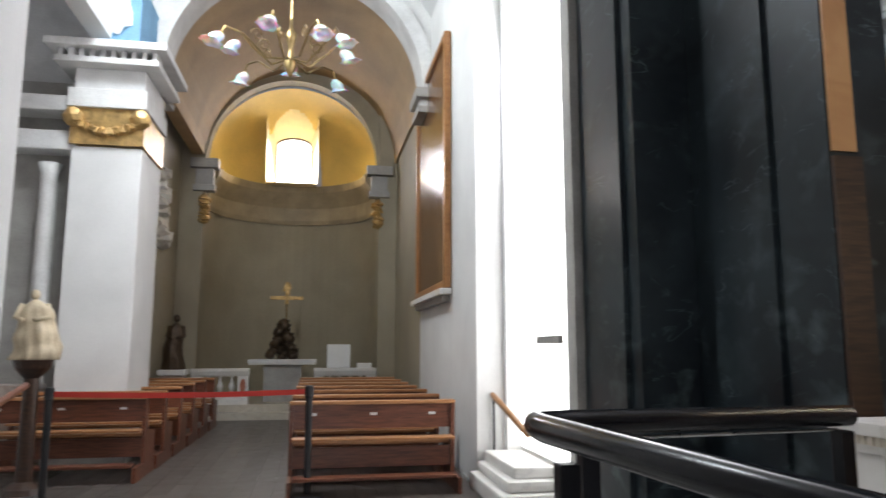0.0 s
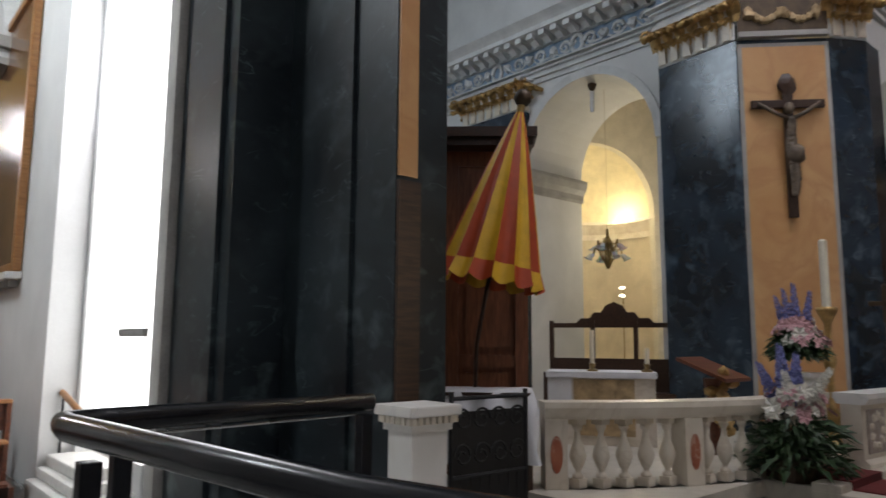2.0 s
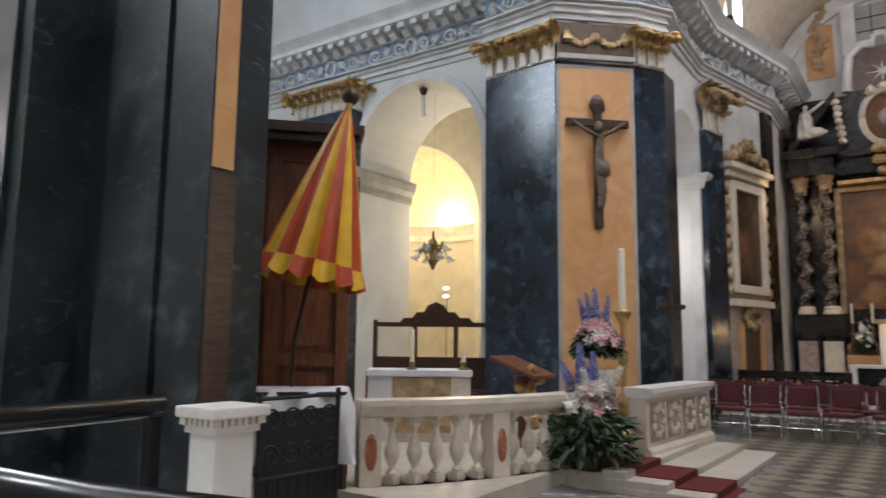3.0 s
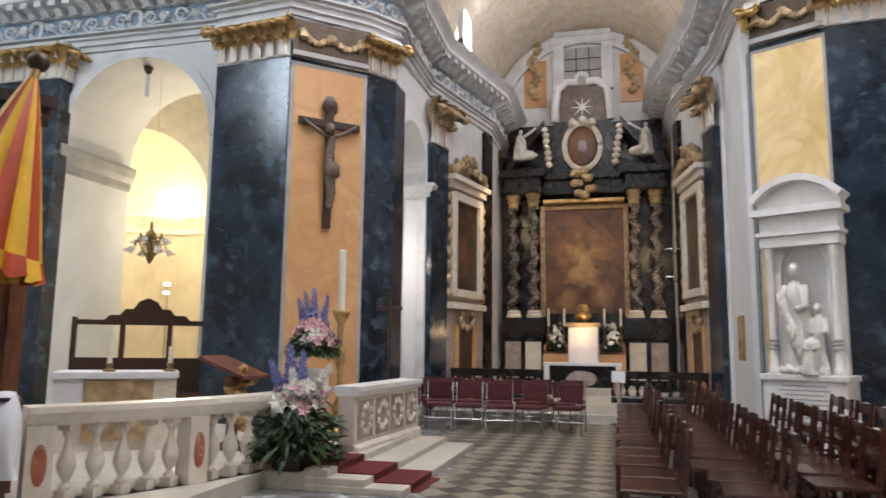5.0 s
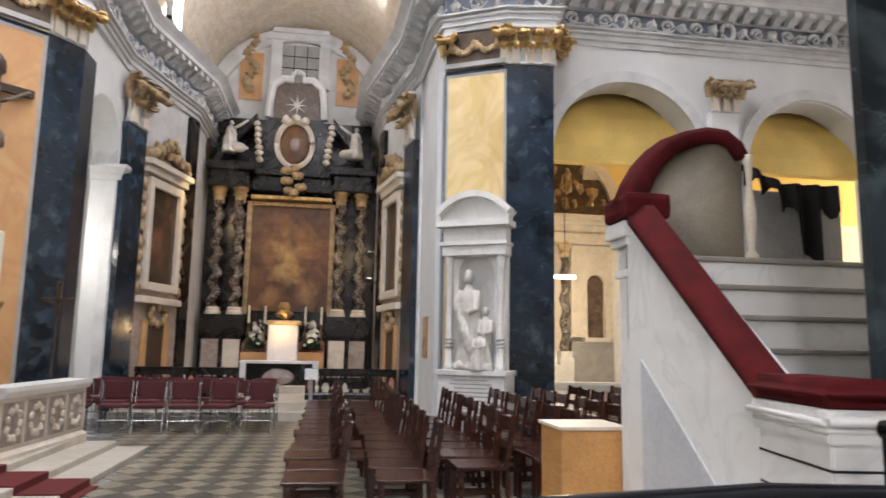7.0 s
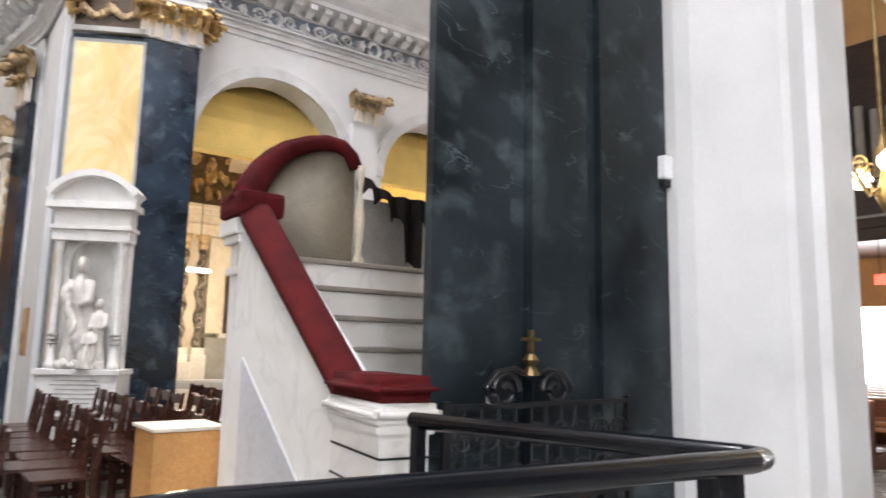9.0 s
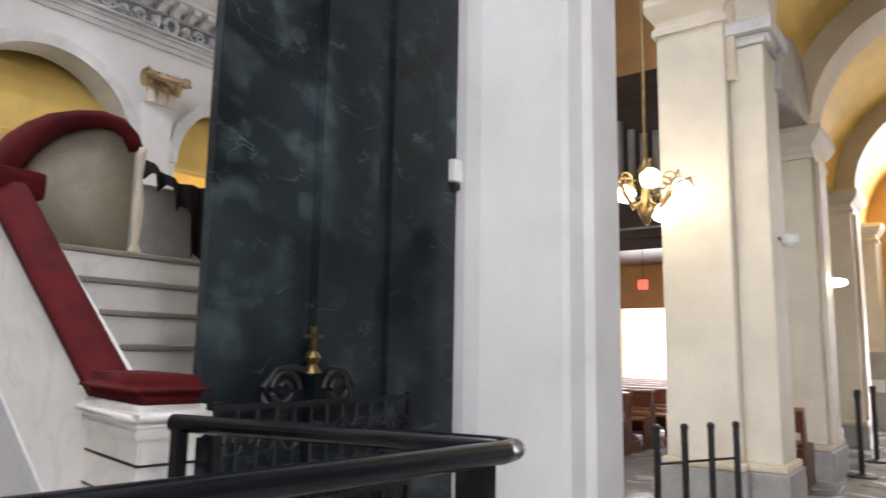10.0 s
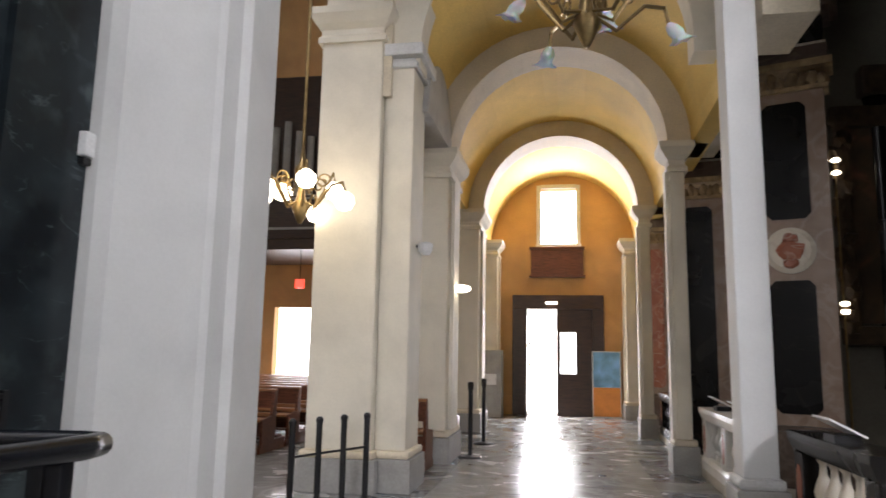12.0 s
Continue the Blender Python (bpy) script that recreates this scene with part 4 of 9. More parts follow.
# frieze panels between the capitals
for a, b, z in (((11.30, 4.18), (10.42, 5.13), 5.98), ((12.09, -2.0), (11.56, -2.93), 6.17)):
    A, B = Vector((*a, 0)), Vector((*b, 0))
    if a[1] > 0:
        A, B = B, A
    d, L = (B - A).normalized(), (B - A).length
    out = Vector((d.y, -d.x, 0))
    th = thing("capital_frieze", (0, 0, 0), "dark panel with gilded garland between the capitals", "frieze", "capital friezes")
    part("backing", prism(bmesh.new(), [A + Vector((0, 0, z + 0.08)), B + Vector((0, 0, z + 0.08)), B + Vector((0, 0, z + 0.62)), A + Vector((0, 0, z + 0.62))], out * 0.05), BRONZE, th)
    part("sill", prism(bmesh.new(), [A + Vector((0, 0, z)), B + Vector((0, 0, z)), B + Vector((0, 0, z + 0.08)), A + Vector((0, 0, z + 0.08))], out * 0.1), GREYSTONE, th)
    bm = bmesh.new()
    for i in range(15):
        k = i / 14
        blob(bm, A + d * (L * (0.1 + 0.8 * k)) + out * 0.07 + Vector((0, 0, z + 0.40 - 0.14 * math.sin(math.pi * ((2 * k) % 1)))), (0.06, 0.06, 0.07), i, 0.5, 1)
    for i in range(3):
        blob(bm, A + d * (L * (0.12 + 0.38 * i)) + out * 0.07 + Vector((0, 0, z + 0.38)), (0.09, 0.08, 0.12), i + 30, 0.5, 1)
    part("garland", bm, GILTSTONE, th, "gilded fruit garland")["kind"] = "stuff"

# entablatures over the crossing walls, presbytery, nave and transept
ENT = "pale blue and white stucco entablature with relief frieze and bracketed cornice"
entablature("entablature", [(11.0, 13.6), (11.0, 6.5), (10.55, 6.5), (10.40, 5.15), (11.32, 4.16), (11.85, 3.83), (12.4, 3.92), (14.4, 3.97), (17.5, 3.2), (20.2, 3.2)], 6.66, 1.15, ENT)
entablature("entablature", [(20.2, -1.27), (17.5, -1.3), (14.4, -1.84), (12.7, -1.9), (12.1, -1.98), (11.55, -2.95), (11.45, -3.72), (12.05, -3.8), (12.05, -18.3)], 6.84, 1.05, ENT, None, plain("grey_stucco_ground", (0.24, 0.27, 0.32), 0.75, var=0.2))
plain_wall("wall_above_entablature_north", [(11.3, 6.5, 7.8, 11.7, 13.6, 10.4)], PLASTER, "pale plastered wall above the presbytery cornice")
plain_wall("wall_above_piers", [(11.2, 4.9, 6.6, 12.3, 6.55, 11.2), (12.1, -3.7, 6.8, 12.7, -2.2, 11.2), (12.1, -18.4, 8.5, 12.6, -3.7, 11.2)], PLASTER, "pale plastered wall above the crossing piers")

# pilasters with capitals on the nave wall and the presbytery wall
for y in (-7.12, -10.75):
    th = thing("pilaster", (0, 0, 0), "flat white plaster pilaster on the nave wall", "pilaster", "nave pilasters")
    part("shaft", boxes((11.9, y - 0.28, 0.5, 12.05, y + 0.28, 5.72), bevel=0.006), PLASTER, th)
    part("base", boxes((11.84, y - 0.34, 0.0, 12.05, y + 0.34, 0.5), bevel=0.01), GREYSTONE, th)
    capital("gilt_capital", [(11.9, y + 0.3), (11.9, y - 0.3)], 5.72, 6.34, GILTSTONE, "carved stone capital with gilded acanthus leaves")
plain_wall("pier_presbytery", [(10.7, 9.82, 0, 11.0, 11.5, 6.1)], BLUEBLACK, "pilaster clad in blue-black marble beside the presbytery arch", "pier")
capital("gilt_capital", [(11.0, 11.5), (10.7, 11.5), (10.7, 9.82), (11.0, 9.82)], 6.1, 6.74, GOLD, "carved stone capital with gilded acanthus leaves")

# imposts
IMP = [(0, 0), (0.04, 0), (0.05, 0.08), (0.1, 0.14), (0.16, 0.22), (0.16, 0.28), (0, 0.28)]


def impost(path, z, material=STUCCO):
    return tagged(part("trim_impost", moulding(bmesh.new(), path, [(o, z + zz) for o, zz in IMP]), material), "moulded stone impost under the arch", "trim", kind="structure")


impost([(14.45, 4.45), (14.45, 3.93), (14.6, 3.93)], 4.45)
impost([(12.6, -6.74), (12.03, -6.74), (12.03, -6.84)], 4.5)

# ---------------------------------------------------------------- presbytery edge
bm = boxes((5.0, 3.55, 0.0, 10.6, 13.6, 0.16), (3.5, 5.0, 0.0, 5.0, 13.6, 0.16), (7.1, 3.05, 0.0, 10.9, 3.6, 0.16))
tagged(part("floor_presbytery", bm, STONESTEP), "raised pale stone floor of the presbytery", "floor", kind="structure")
st = thing("presbytery_steps", (0, 0, 0), "shallow pale stone steps up to the presbytery", "steps")
for y0, z1, e in ((2.10, 0.07, 0.0), (2.48, 0.14, 0.005), (2.86, 0.21, 0.01)):
    part("step", boxes((7.05 + e, y0, 0.0, 10.35 - e, 3.1 + e, z1), bevel=0.012), STONESTEP, st)
cp = thing("carpet_runner", (0, 0, 0), "dark red carpet runner laid down the presbytery steps", "carpet")
for r in ((2.0, 0.0, 2.1, 0.014), (2.085, 0.0, 2.47, 0.084), (2.465, 0.0, 2.85, 0.154), (2.845, 0.0, 3.8, 0.224)):
    part("carpet_fold", boxes((7.3 + r[3] * 0.03, r[0], r[1], 8.05 - r[3] * 0.03, r[2], r[3]), bevel=0.006), CARPET, cp)

BAL = [(0.055, 0.0), (0.055, 0.03), (0.03, 0.045), (0.028, 0.075), (0.05, 0.11), (0.078, 0.18), (0.082, 0.22), (0.066, 0.28), (0.034, 0.36), (0.026, 0.43), (0.030, 0.45), (0.048, 0.475), (0.05, 0.51)]


def baluster_mesh(material, scale=1.0):
    bm = lathe(bmesh.new(), [(r * scale, z * scale) for r, z in BAL], 14)
    for f in bm.faces:
        f.smooth = True
    for z0, z1 in ((-0.09, 0.0), (0.51, 0.56)):
        box(bm, -0.062 * scale, -0.062 * scale, z0 * scale, 0.062 * scale, 0.062 * scale, z1 * scale)
    me = bpy.data.meshes.new("baluster")
    bmesh.ops.recalc_face_normals(bm, faces=bm.faces)
    bm.to_mesh(me)
    bm.free()
    me.materials.append(material)
    return me


def balustrade(name, pts, z0, h, material, label, mesh, gap=0.2, dies=True, group=""):
    """A stone balustrade along a plan line: plinth, moulded top rail, turned balusters and end piers."""
    th = thing(name, (0, 0, 0), label, "balustrade", group)
    P = [Vector((*p, 0)) for p in pts]
    w = 0.09
    sc = (h - 0.30) / 0.65
    part("plinth", moulding(bmesh.new(), pts, [(-w - 0.03, z0), (w + 0.03, z0), (w + 0.03, z0 + 0.1), (w, z0 + 0.14), (-w, z0 + 0.14), (-w - 0.03, z0 + 0.1)]), material, th)
    t = z0 + h
    part("top_rail", moulding(bmesh.new(), pts, [(-w, t - 0.15), (w, t - 0.15), (w + 0.02, t - 0.12), (w + 0.05, t - 0.05), (w + 0.05, t), (-w - 0.05, t), (-w - 0.05, t - 0.05), (-w - 0.02, t - 0.12)]), material, th)
    bm = bmesh.new()
    total = sum((b - a).length for a, b in zip(P, P[1:]))
    s, n = 0.0, max(1, int(total / gap))
    seg = [(a, b, (b - a).length) for a, b in zip(P, P[1:])]
    for i in range(n):
        u, k = total * (i + 0.5) / n, 0
        while k < len(seg) - 1 and u > seg[k][2]:
            u -= seg[k][2]
            k += 1
        a, b, L = seg[k]
        p = a + (b - a) * (u / L)
        if dies and (i == 0 or i == n - 1 or (n > 9 and i == n // 2)):
            d = (b - a).normalized()
            ang = math.atan2(d.y, d.x)
            q = part("end_pier", boxes((-0.10, -0.1, 0, 0.10, 0.1, h - 0.29), bevel=0.006), material, th)
            q.matrix_local = Matrix.Translation((p.x, p.y, z0 + 0.14)) @ Matrix.Rotation(ang, 4, "Z")
            for face in (-1, 1):
                bb = bmesh.new()
                lathe(bb, [(0.055, -0.004), (0.055, 0.004)], 16)
                for v in bb.verts:
                    v.co = Vector((v.co.x, v.co.z, v.co.y * 2.9))
                r = part("inlay", bb, REDMARB, q, "oval red marble inlay")
                r.location = (0, face * 0.1, (h - 0.29) / 2)
        else:
            o = new("baluster", mesh)
            o.parent = th
            o.location = (p.x, p.y, z0 + 0.14 + 0.09 * sc)
    bm.free()
    return th


MB = baluster_mesh(CREAMM, 0.90)
balustrade("white_balustrade", [(5.22, 4.62), (5.75, 4.22), (6.35, 3.90), (7.0, 3.66), (7.7, 3.55)], 0.02, 0.88, CREAMM, "curved cream marble balustrade with turned balusters and red inlays", MB, 0.205)
balustrade("white_balustrade", [(7.95, 3.5), (8.3, 3.5)], 0.16, 0.76, CREAMM, "short cream marble balustrade end beside the carpet", baluster_mesh(CREAMM, 0.72), 0.16)
# carved parapet beside the steps
pp = thing("carved_parapet", (0, 0, 0), "cream marble parapet with carved relief panels", "parapet")
PX = [(8.15, 3.12), (10.25, 2.98)]
part("body", moulding(bmesh.new(), PX, [(-0.1, 0.21), (0.1, 0.21), (0.1, 0.82), (-0.1, 0.82)]), CREAMM, pp)
part("coping", moulding(bmesh.new(), PX, [(-0.13, 0.82), (0.13, 0.82), (0.17, 0.88), (0.17, 0.93), (-0.17, 0.93), (-0.17, 0.88)]), WHITEM, pp)
part("foot", moulding(bmesh.new(), PX, [(-0.15, 0.15), (0.15, 0.15), (0.15, 0.25), (0.1, 0.29), (-0.1, 0.29), (-0.15, 0.25)]), CREAMM, pp)
d = (Vector((*PX[1], 0)) - Vector((*PX[0], 0))).normalized()
out = Vector((d.y, -d.x, 0))
for i in range(4):
    o = Vector((*PX[0], 0)) + d * (0.30 + 0.50 * i) + out * 0.1
    bm = bmesh.new()
    prism(bm, [o - d * 0.2 + Vector((0, 0, 0.34)), o + d * 0.2 + Vector((0, 0, 0.34)), o + d * 0.2 + Vector((0, 0, 0.77)), o - d * 0.2 + Vector((0, 0, 0.77))], out * 0.012)
    part("panel", bm, PINKMARB, pp)
    bm = bmesh.new()
    for k in range(9):
        blob(bm, o + out * 0.015 + d * (0.13 * math.cos(k * 0.7)) + Vector((0, 0, 0.555 + 0.15 * math.sin(k * 0.7))), (0.045, 0.03, 0.045), k + i, 0.5, 1)
    part("relief_scroll", bm, CREAMM, pp)

# white pedestal and iron gate at the north pier
def pedestal(name, x0, y0, x1, y1, h, label):
    th = thing(name, (0, 0, 0), label, "pedestal")
    part("body", boxes((x0 + 0.04, y0 + 0.04, 0.12, x1 - 0.04, y1 - 0.04, h - 0.14), bevel=0.006), WHITEM, th)
    part("base", boxes((x0, y0, 0, x1, y1, 0.12), bevel=0.012), WHITEM, th)
    part("cornice", boxes((x0 - 0.02, y0 - 0.02, h - 0.06, x1 + 0.02, y1 + 0.02, h), bevel=0.012), WHITEM, th)
    part("neck", boxes((x0 + 0.02, y0 + 0.02, h - 0.14, x1 - 0.02, y1 - 0.02, h - 0.10)), WHITEM, th)
    bm = bmesh.new()
    k = 0.045
    for i in range(int((x1 - x0) / k)):
        for yy in (y0 - 0.005, y1 - 0.02):
            box(bm, x0 + k * i + 0.008, yy, h - 0.10, x0 + k * i + 0.036, yy + 0.03, h - 0.062)
    for i in range(int((y1 - y0) / k)):
        for xx in (x0 - 0.005, x1 - 0.02):
            box(bm, xx, y0 + k * i + 0.008, h - 0.10, xx + 0.03, y0 + k * i + 0.036, h - 0.062)
    part("dentil_row", bm, CREAMM, th)["kind"] = "stuff"
    return th


pedestal("marble_pedestal", 2.792, 3.443, 3.128, 3.737, 1.070, "square white marble pedestal with dentil cornice beside the dark pier")


def scroll(bm, c, r, u, v, turns=1.3, thick=0.012, flip=1):
    pts = []
    for i in range(22):
        k = i / 21
        a = 2 * math.pi * turns * k
        rr = r * (1 - 0.75 * k)
        pts.append(Vector(c) + u * (rr * math.cos(a) * flip) + v * (rr * math.sin(a)))
    tube(bm, pts, thick, 6)


g = thing("iron_gate", (0, 0, 0), "black wrought-iron gate with scrollwork beside the marble pedestal", "gate")
u, v = Vector((1, -0.05, 0)).normalized(), Vector((0, 0, 1))
o = Vector((3.24, 3.62, 0))
for k in range(2):
    part("frame_stile", tube(bmesh.new(), [o + u * (0.62 * k) + v * 0.03, o + u * (0.62 * k) + v * 1.12], 0.016, 6), IRON, g)
for z in (0.06, 0.62, 1.08):
    part("frame_bar", tube(bmesh.new(), [o + v * z, o + u * 0.62 + v * z], 0.014, 6), IRON, g)
for i in range(1, 8):
    part("bar", tube(bmesh.new(), [o + u * (0.62 * i / 8) + v * 0.03, o + u * (0.62 * i / 8) + v * 0.64], 0.007, 6), IRON, g)
for i in range(4):
    for z in (0.74, 0.95):
        bm = bmesh.new()
        scroll(bm, o + u * (0.09 + 0.15 * i) + v * z, 0.075, u, v, 1.4, 0.008, 1 if i % 2 else -1)
        part("scroll", bm, IRON, g)
part("kick_plate", prism(bmesh.new(), [o + v * 0.06, o + u * 0.62 + v * 0.06, o + u * 0.62 + v * 1.0, o + v * 1.0], (0, 0.01, 0)), IRON, g)

# table with white cloth
t = thing("cloth_table", (0, 0, 0), "small table under a creased white linen cloth", "table")
ux_, uy_ = Vector((0.72, -0.69, 0)), Vector((0.69, 0.72, 0))
o = Vector((4.40, 5.20, 0))
bm = bmesh.new()
nu, nv = 16, 8
grid = {}
for i in range(nu + 1):
    for j in range(nv + 1):
        a, b = -0.12 + 1.16 * i / nu, -0.2 + 0.9 * j / nv
        da, db = max(0, -a, a - 0.92), max(0, -b, b - 0.5)
        drop = 1.0 - 3.4 * (da + db) - 0.01 * noise.noise(Vector((a * 6, b * 6, 0)))
        p = o + ux_ * (min(max(a, -0.03), 0.95) + 0.03 * math.sin(b * 22)) + uy_ * (min(max(b, -0.03), 0.53) + 0.03 * math.sin(a * 19))
        grid[i, j] = bm.verts.new((p.x, p.y, max(0.38, drop)))
for i in range(nu):
    for j in range(nv):
        bm.faces.new((grid[i, j], grid[i + 1, j], grid[i + 1, j + 1], grid[i, j + 1]))
cloth = part("white_tablecloth", bm, LINEN, None, smooth=True)
tagged(cloth, "creased white linen cloth draped over a small table", "tablecloth")
part("tabletop", prism(bmesh.new(), [o + Vector((0, 0, 0.95)), o + ux_ * 0.92 + Vector((0, 0, 0.95)), o + ux_ * 0.92 + uy_ * 0.5 + Vector((0, 0, 0.95)), o + uy_ * 0.5 + Vector((0, 0, 0.95))], (0, 0, 0.03)), DARKWOOD, t)
for a in (0.05, 0.87):
    for b in (0.05, 0.45):
        p = o + ux_ * a + uy_ * b
        part("leg", boxes((p.x - 0.025, p.y - 0.025, 0.16 if p.y > 5.0 else 0, p.x + 0.025, p.y + 0.025, 0.95)), DARKWOOD, t)

# wooden stall with tall back behind the umbrella
w = thing("choir_stall", (0, 0, 0), "tall red-brown wooden choir stall back with panels", "choir stall")
o = Vector((4.75, 6.42, 0.0))


def slab(a0, b0, a1, b1, z0, z1, mat_, name_, par, lab=""):
    pts = [o + ux_ * a0 + uy_ * b0, o + ux_ * a1 + uy_ * b0, o + ux_ * a1 + uy_ * b1, o + ux_ * a0 + uy_ * b1]
    return part(name_, prism(bmesh.new(), [p + Vector((0, 0, z0)) for p in pts], (0, 0, z1 - z0)), mat_, par, lab)


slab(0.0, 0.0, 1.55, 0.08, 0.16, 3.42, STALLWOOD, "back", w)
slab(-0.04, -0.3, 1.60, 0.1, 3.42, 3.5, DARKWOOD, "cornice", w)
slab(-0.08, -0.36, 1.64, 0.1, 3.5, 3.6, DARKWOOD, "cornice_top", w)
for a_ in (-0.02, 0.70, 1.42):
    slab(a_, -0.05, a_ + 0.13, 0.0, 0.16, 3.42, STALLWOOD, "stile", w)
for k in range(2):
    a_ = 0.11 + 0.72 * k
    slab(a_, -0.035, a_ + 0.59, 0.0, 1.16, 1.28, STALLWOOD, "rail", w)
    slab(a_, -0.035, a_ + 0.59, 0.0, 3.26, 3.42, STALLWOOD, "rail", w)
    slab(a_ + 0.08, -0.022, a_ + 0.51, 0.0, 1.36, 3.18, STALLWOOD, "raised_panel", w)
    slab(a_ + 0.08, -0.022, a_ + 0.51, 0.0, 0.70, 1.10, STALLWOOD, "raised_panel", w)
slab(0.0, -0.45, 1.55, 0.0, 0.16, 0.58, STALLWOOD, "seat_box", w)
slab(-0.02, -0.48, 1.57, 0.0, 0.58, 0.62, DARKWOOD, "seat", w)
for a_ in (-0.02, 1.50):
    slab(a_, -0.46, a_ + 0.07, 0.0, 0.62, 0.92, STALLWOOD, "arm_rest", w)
wc = thing("hanging_crucifix", (0, 0, 0), "small dark wooden crucifix hanging on the stall back", "crucifix")
slab(0.50, -0.09, 0.55, -0.052, 1.42, 2.05, DARKWOOD, "upright", wc)
slab(0.36, -0.09, 0.69, -0.052, 1.82, 1.87, DARKWOOD, "arm", wc)

# striped ceremonial umbrella
um = thing("striped_umbrella", (5.06, 5.08, 2.12), "half-open ceremonial umbrella in red and yellow silk stripes", "umbrella")
AXIS = Vector((0.21, -0.19, 1.50))
rot = AXIS.to_track_quat("Z", "Y").to_matrix()
L = AXIS.length
NP = 16
for i in range(NP):
    bm, bv = bmesh.new(), bmesh.new()
    a0, a1 = 2 * math.pi * i / NP, 2 * math.pi * (i + 1) / NP
    rows = []
    for j in range(11):
        k = j / 10
        r = 0.035 + 0.44 * (1 - k) ** 0.92
        row = []
        for s in range(5):
            a = a0 + (a1 - a0) * s / 4
            fold = 1 - 0.13 * (1 - k) * math.sin(math.pi * s / 4)
            row.append(bm.verts.new(rot @ Vector((r * fold * math.cos(a), r * fold * math.sin(a), L * k))))
        rows.append(row)
    for p, q in zip(rows, rows[1:]):
        for s in range(4):
            bm.faces.new((p[s], p[s + 1], q[s + 1], q[s]))
    part("silk_panel", bm, SILKY if i % 2 else SILKR, um, smooth=True)
    top = []
    for j in range(4):
        row = []
        for s in range(7):
            a = a0 + (a1 - a0) * s / 6
            fold = 1 - 0.13 * math.sin(math.pi * s / 6)
            r = (0.478 + 0.02 * j) * fold
            z = -0.19 * (j / 3) * (1 - 0.25 * abs(2 * s / 6 - 1) ** 2)
            row.append(bv.verts.new(rot @ Vector((r * math.cos(a), r * math.sin(a), z))))
        top.append(row)
    for p, q in zip(top, top[1:]):
        for s in range(6):
            bv.faces.new((p[s], p[s + 1], q[s + 1], q[s]))
    part("valance_flap", bv, SILKR if i % 2 else SILKY, um, smooth=True)
part("finial", blob(bmesh.new(), rot @ Vector((0, 0, L + 0.14)), (0.085, 0.085, 0.09), 1, 0.08, 3), BRONZE, um, smooth=True)
part("ferrule", tube(bmesh.new(), [rot @ Vector((0, 0, L - 0.03)), rot @ Vector((0, 0, L + 0.1))], 0.04, 10), GOLD, um, "gilt ferrule")
part("pole", tube(bmesh.new(), [rot @ Vector((0, 0, L)), rot @ Vector((0, 0, -0.75)), (-0.12, 0.12, -1.96)], 0.02, 8), DARKWOOD, um)

# people's altar with cloth, gilded front and candles
al = thing("altar_table", (0, 0, 0.16), "altar table with white cloth and gilded carved front", "altar")
va = (Vector((8.03, 5.22, 0)) - Vector((7.26, 6.27, 0))).normalized()
vb = Vector((-va.y, va.x, 0))
o = Vector((7.26, 6.27, 0))


def slab2(o, a0, b0, a1, b1, z0, z1, mat_, name_, par, lab=""):
    pts = [o + va * a0 + vb * b0, o + va * a1 + vb * b0, o + va * a1 + vb * b1, o + va * a0 + vb * b1]
    return part(name_, prism(bmesh.new(), [p + Vector((0, 0, z0)) for p in pts], (0, 0, z1 - z0)), mat_, par, lab)


slab2(o, 0.0, 0.05, 1.3, 0.75, 0.0, 0.82, CREAMM, "block", al)
slab2(o, 0.32, 0.02, 1.05, 0.05, 0.12, 0.8, GILTSTONE, "gilded_front", al, "gilded relief front")
slab2(o, -0.02, 0.0, 1.32, 0.8, 0.82, 0.89, LINEN, "mensa_cloth", al, "white cloth on the top")
slab2(o, 0.0, 0.03, 0.3, 0.045, 0.35, 0.82, LINEN, "cloth_fall", al, "hanging white cloth end")
for a, h in ((0.55, 0.42), (1.22, 0.2)):
    p = o + va * a + vb * 0.25
    c = thing("altar_candle", (p.x, p.y, 1.05), "ivory candle on a small brass foot on the altar", "candle", "altar candles")
    part("candle", lathe(bmesh.new(), [(0.028, 0.1), (0.028, 0.1 + h)], 12), WAX, c)
    part("foot", lathe(bmesh.new(), [(0.075, 0), (0.07, 0.02), (0.03, 0.04), (0.04, 0.09), (0.05, 0.1)], 14), BRASS, c, "brass candle foot")

# carved bench behind the altar
bn = thing("sedilia_bench", (0, 0, 0.16), "dark carved wooden bench with crested open back", "bench")
va = Vector((0.43, -0.9, 0)).normalized()
vb = Vector((-va.y, va.x, 0))
o = Vector((9.62, 8.35, 0))
slab2(o, 0.0, 0.0, 2.3, 0.5, 0.0, 0.45, DARKWOOD, "seat_box", bn)
slab2(o, 0.0, 0.44, 2.3, 0.5, 0.45, 0.98, DARKWOOD, "lower_back", bn)
slab2(o, 0.0, 0.44, 2.3, 0.5, 1.50, 1.58, DARKWOOD, "top_bar", bn)
for a in (0.0, 0.72, 1.44, 2.24):
    slab2(o, a, 0.43, a + 0.07, 0.51, 0.98, 1.62, DARKWOOD, "upright", bn)
for a in (0.0, 2.22):
    slab2(o, a, 0.0, a + 0.08, 0.5, 0.45, 0.75, DARKWOOD, "arm", bn)
bm = bmesh.new()
ol = [(0.45, 1.56), (0.55, 1.66), (0.70, 1.66), (0.78, 1.76), (0.9, 1.76), (0.98, 1.88), (1.12, 1.94), (1.26, 1.88), (1.34, 1.76), (1.46, 1.76), (1.54, 1.66), (1.7, 1.66), (1.8, 1.56)]
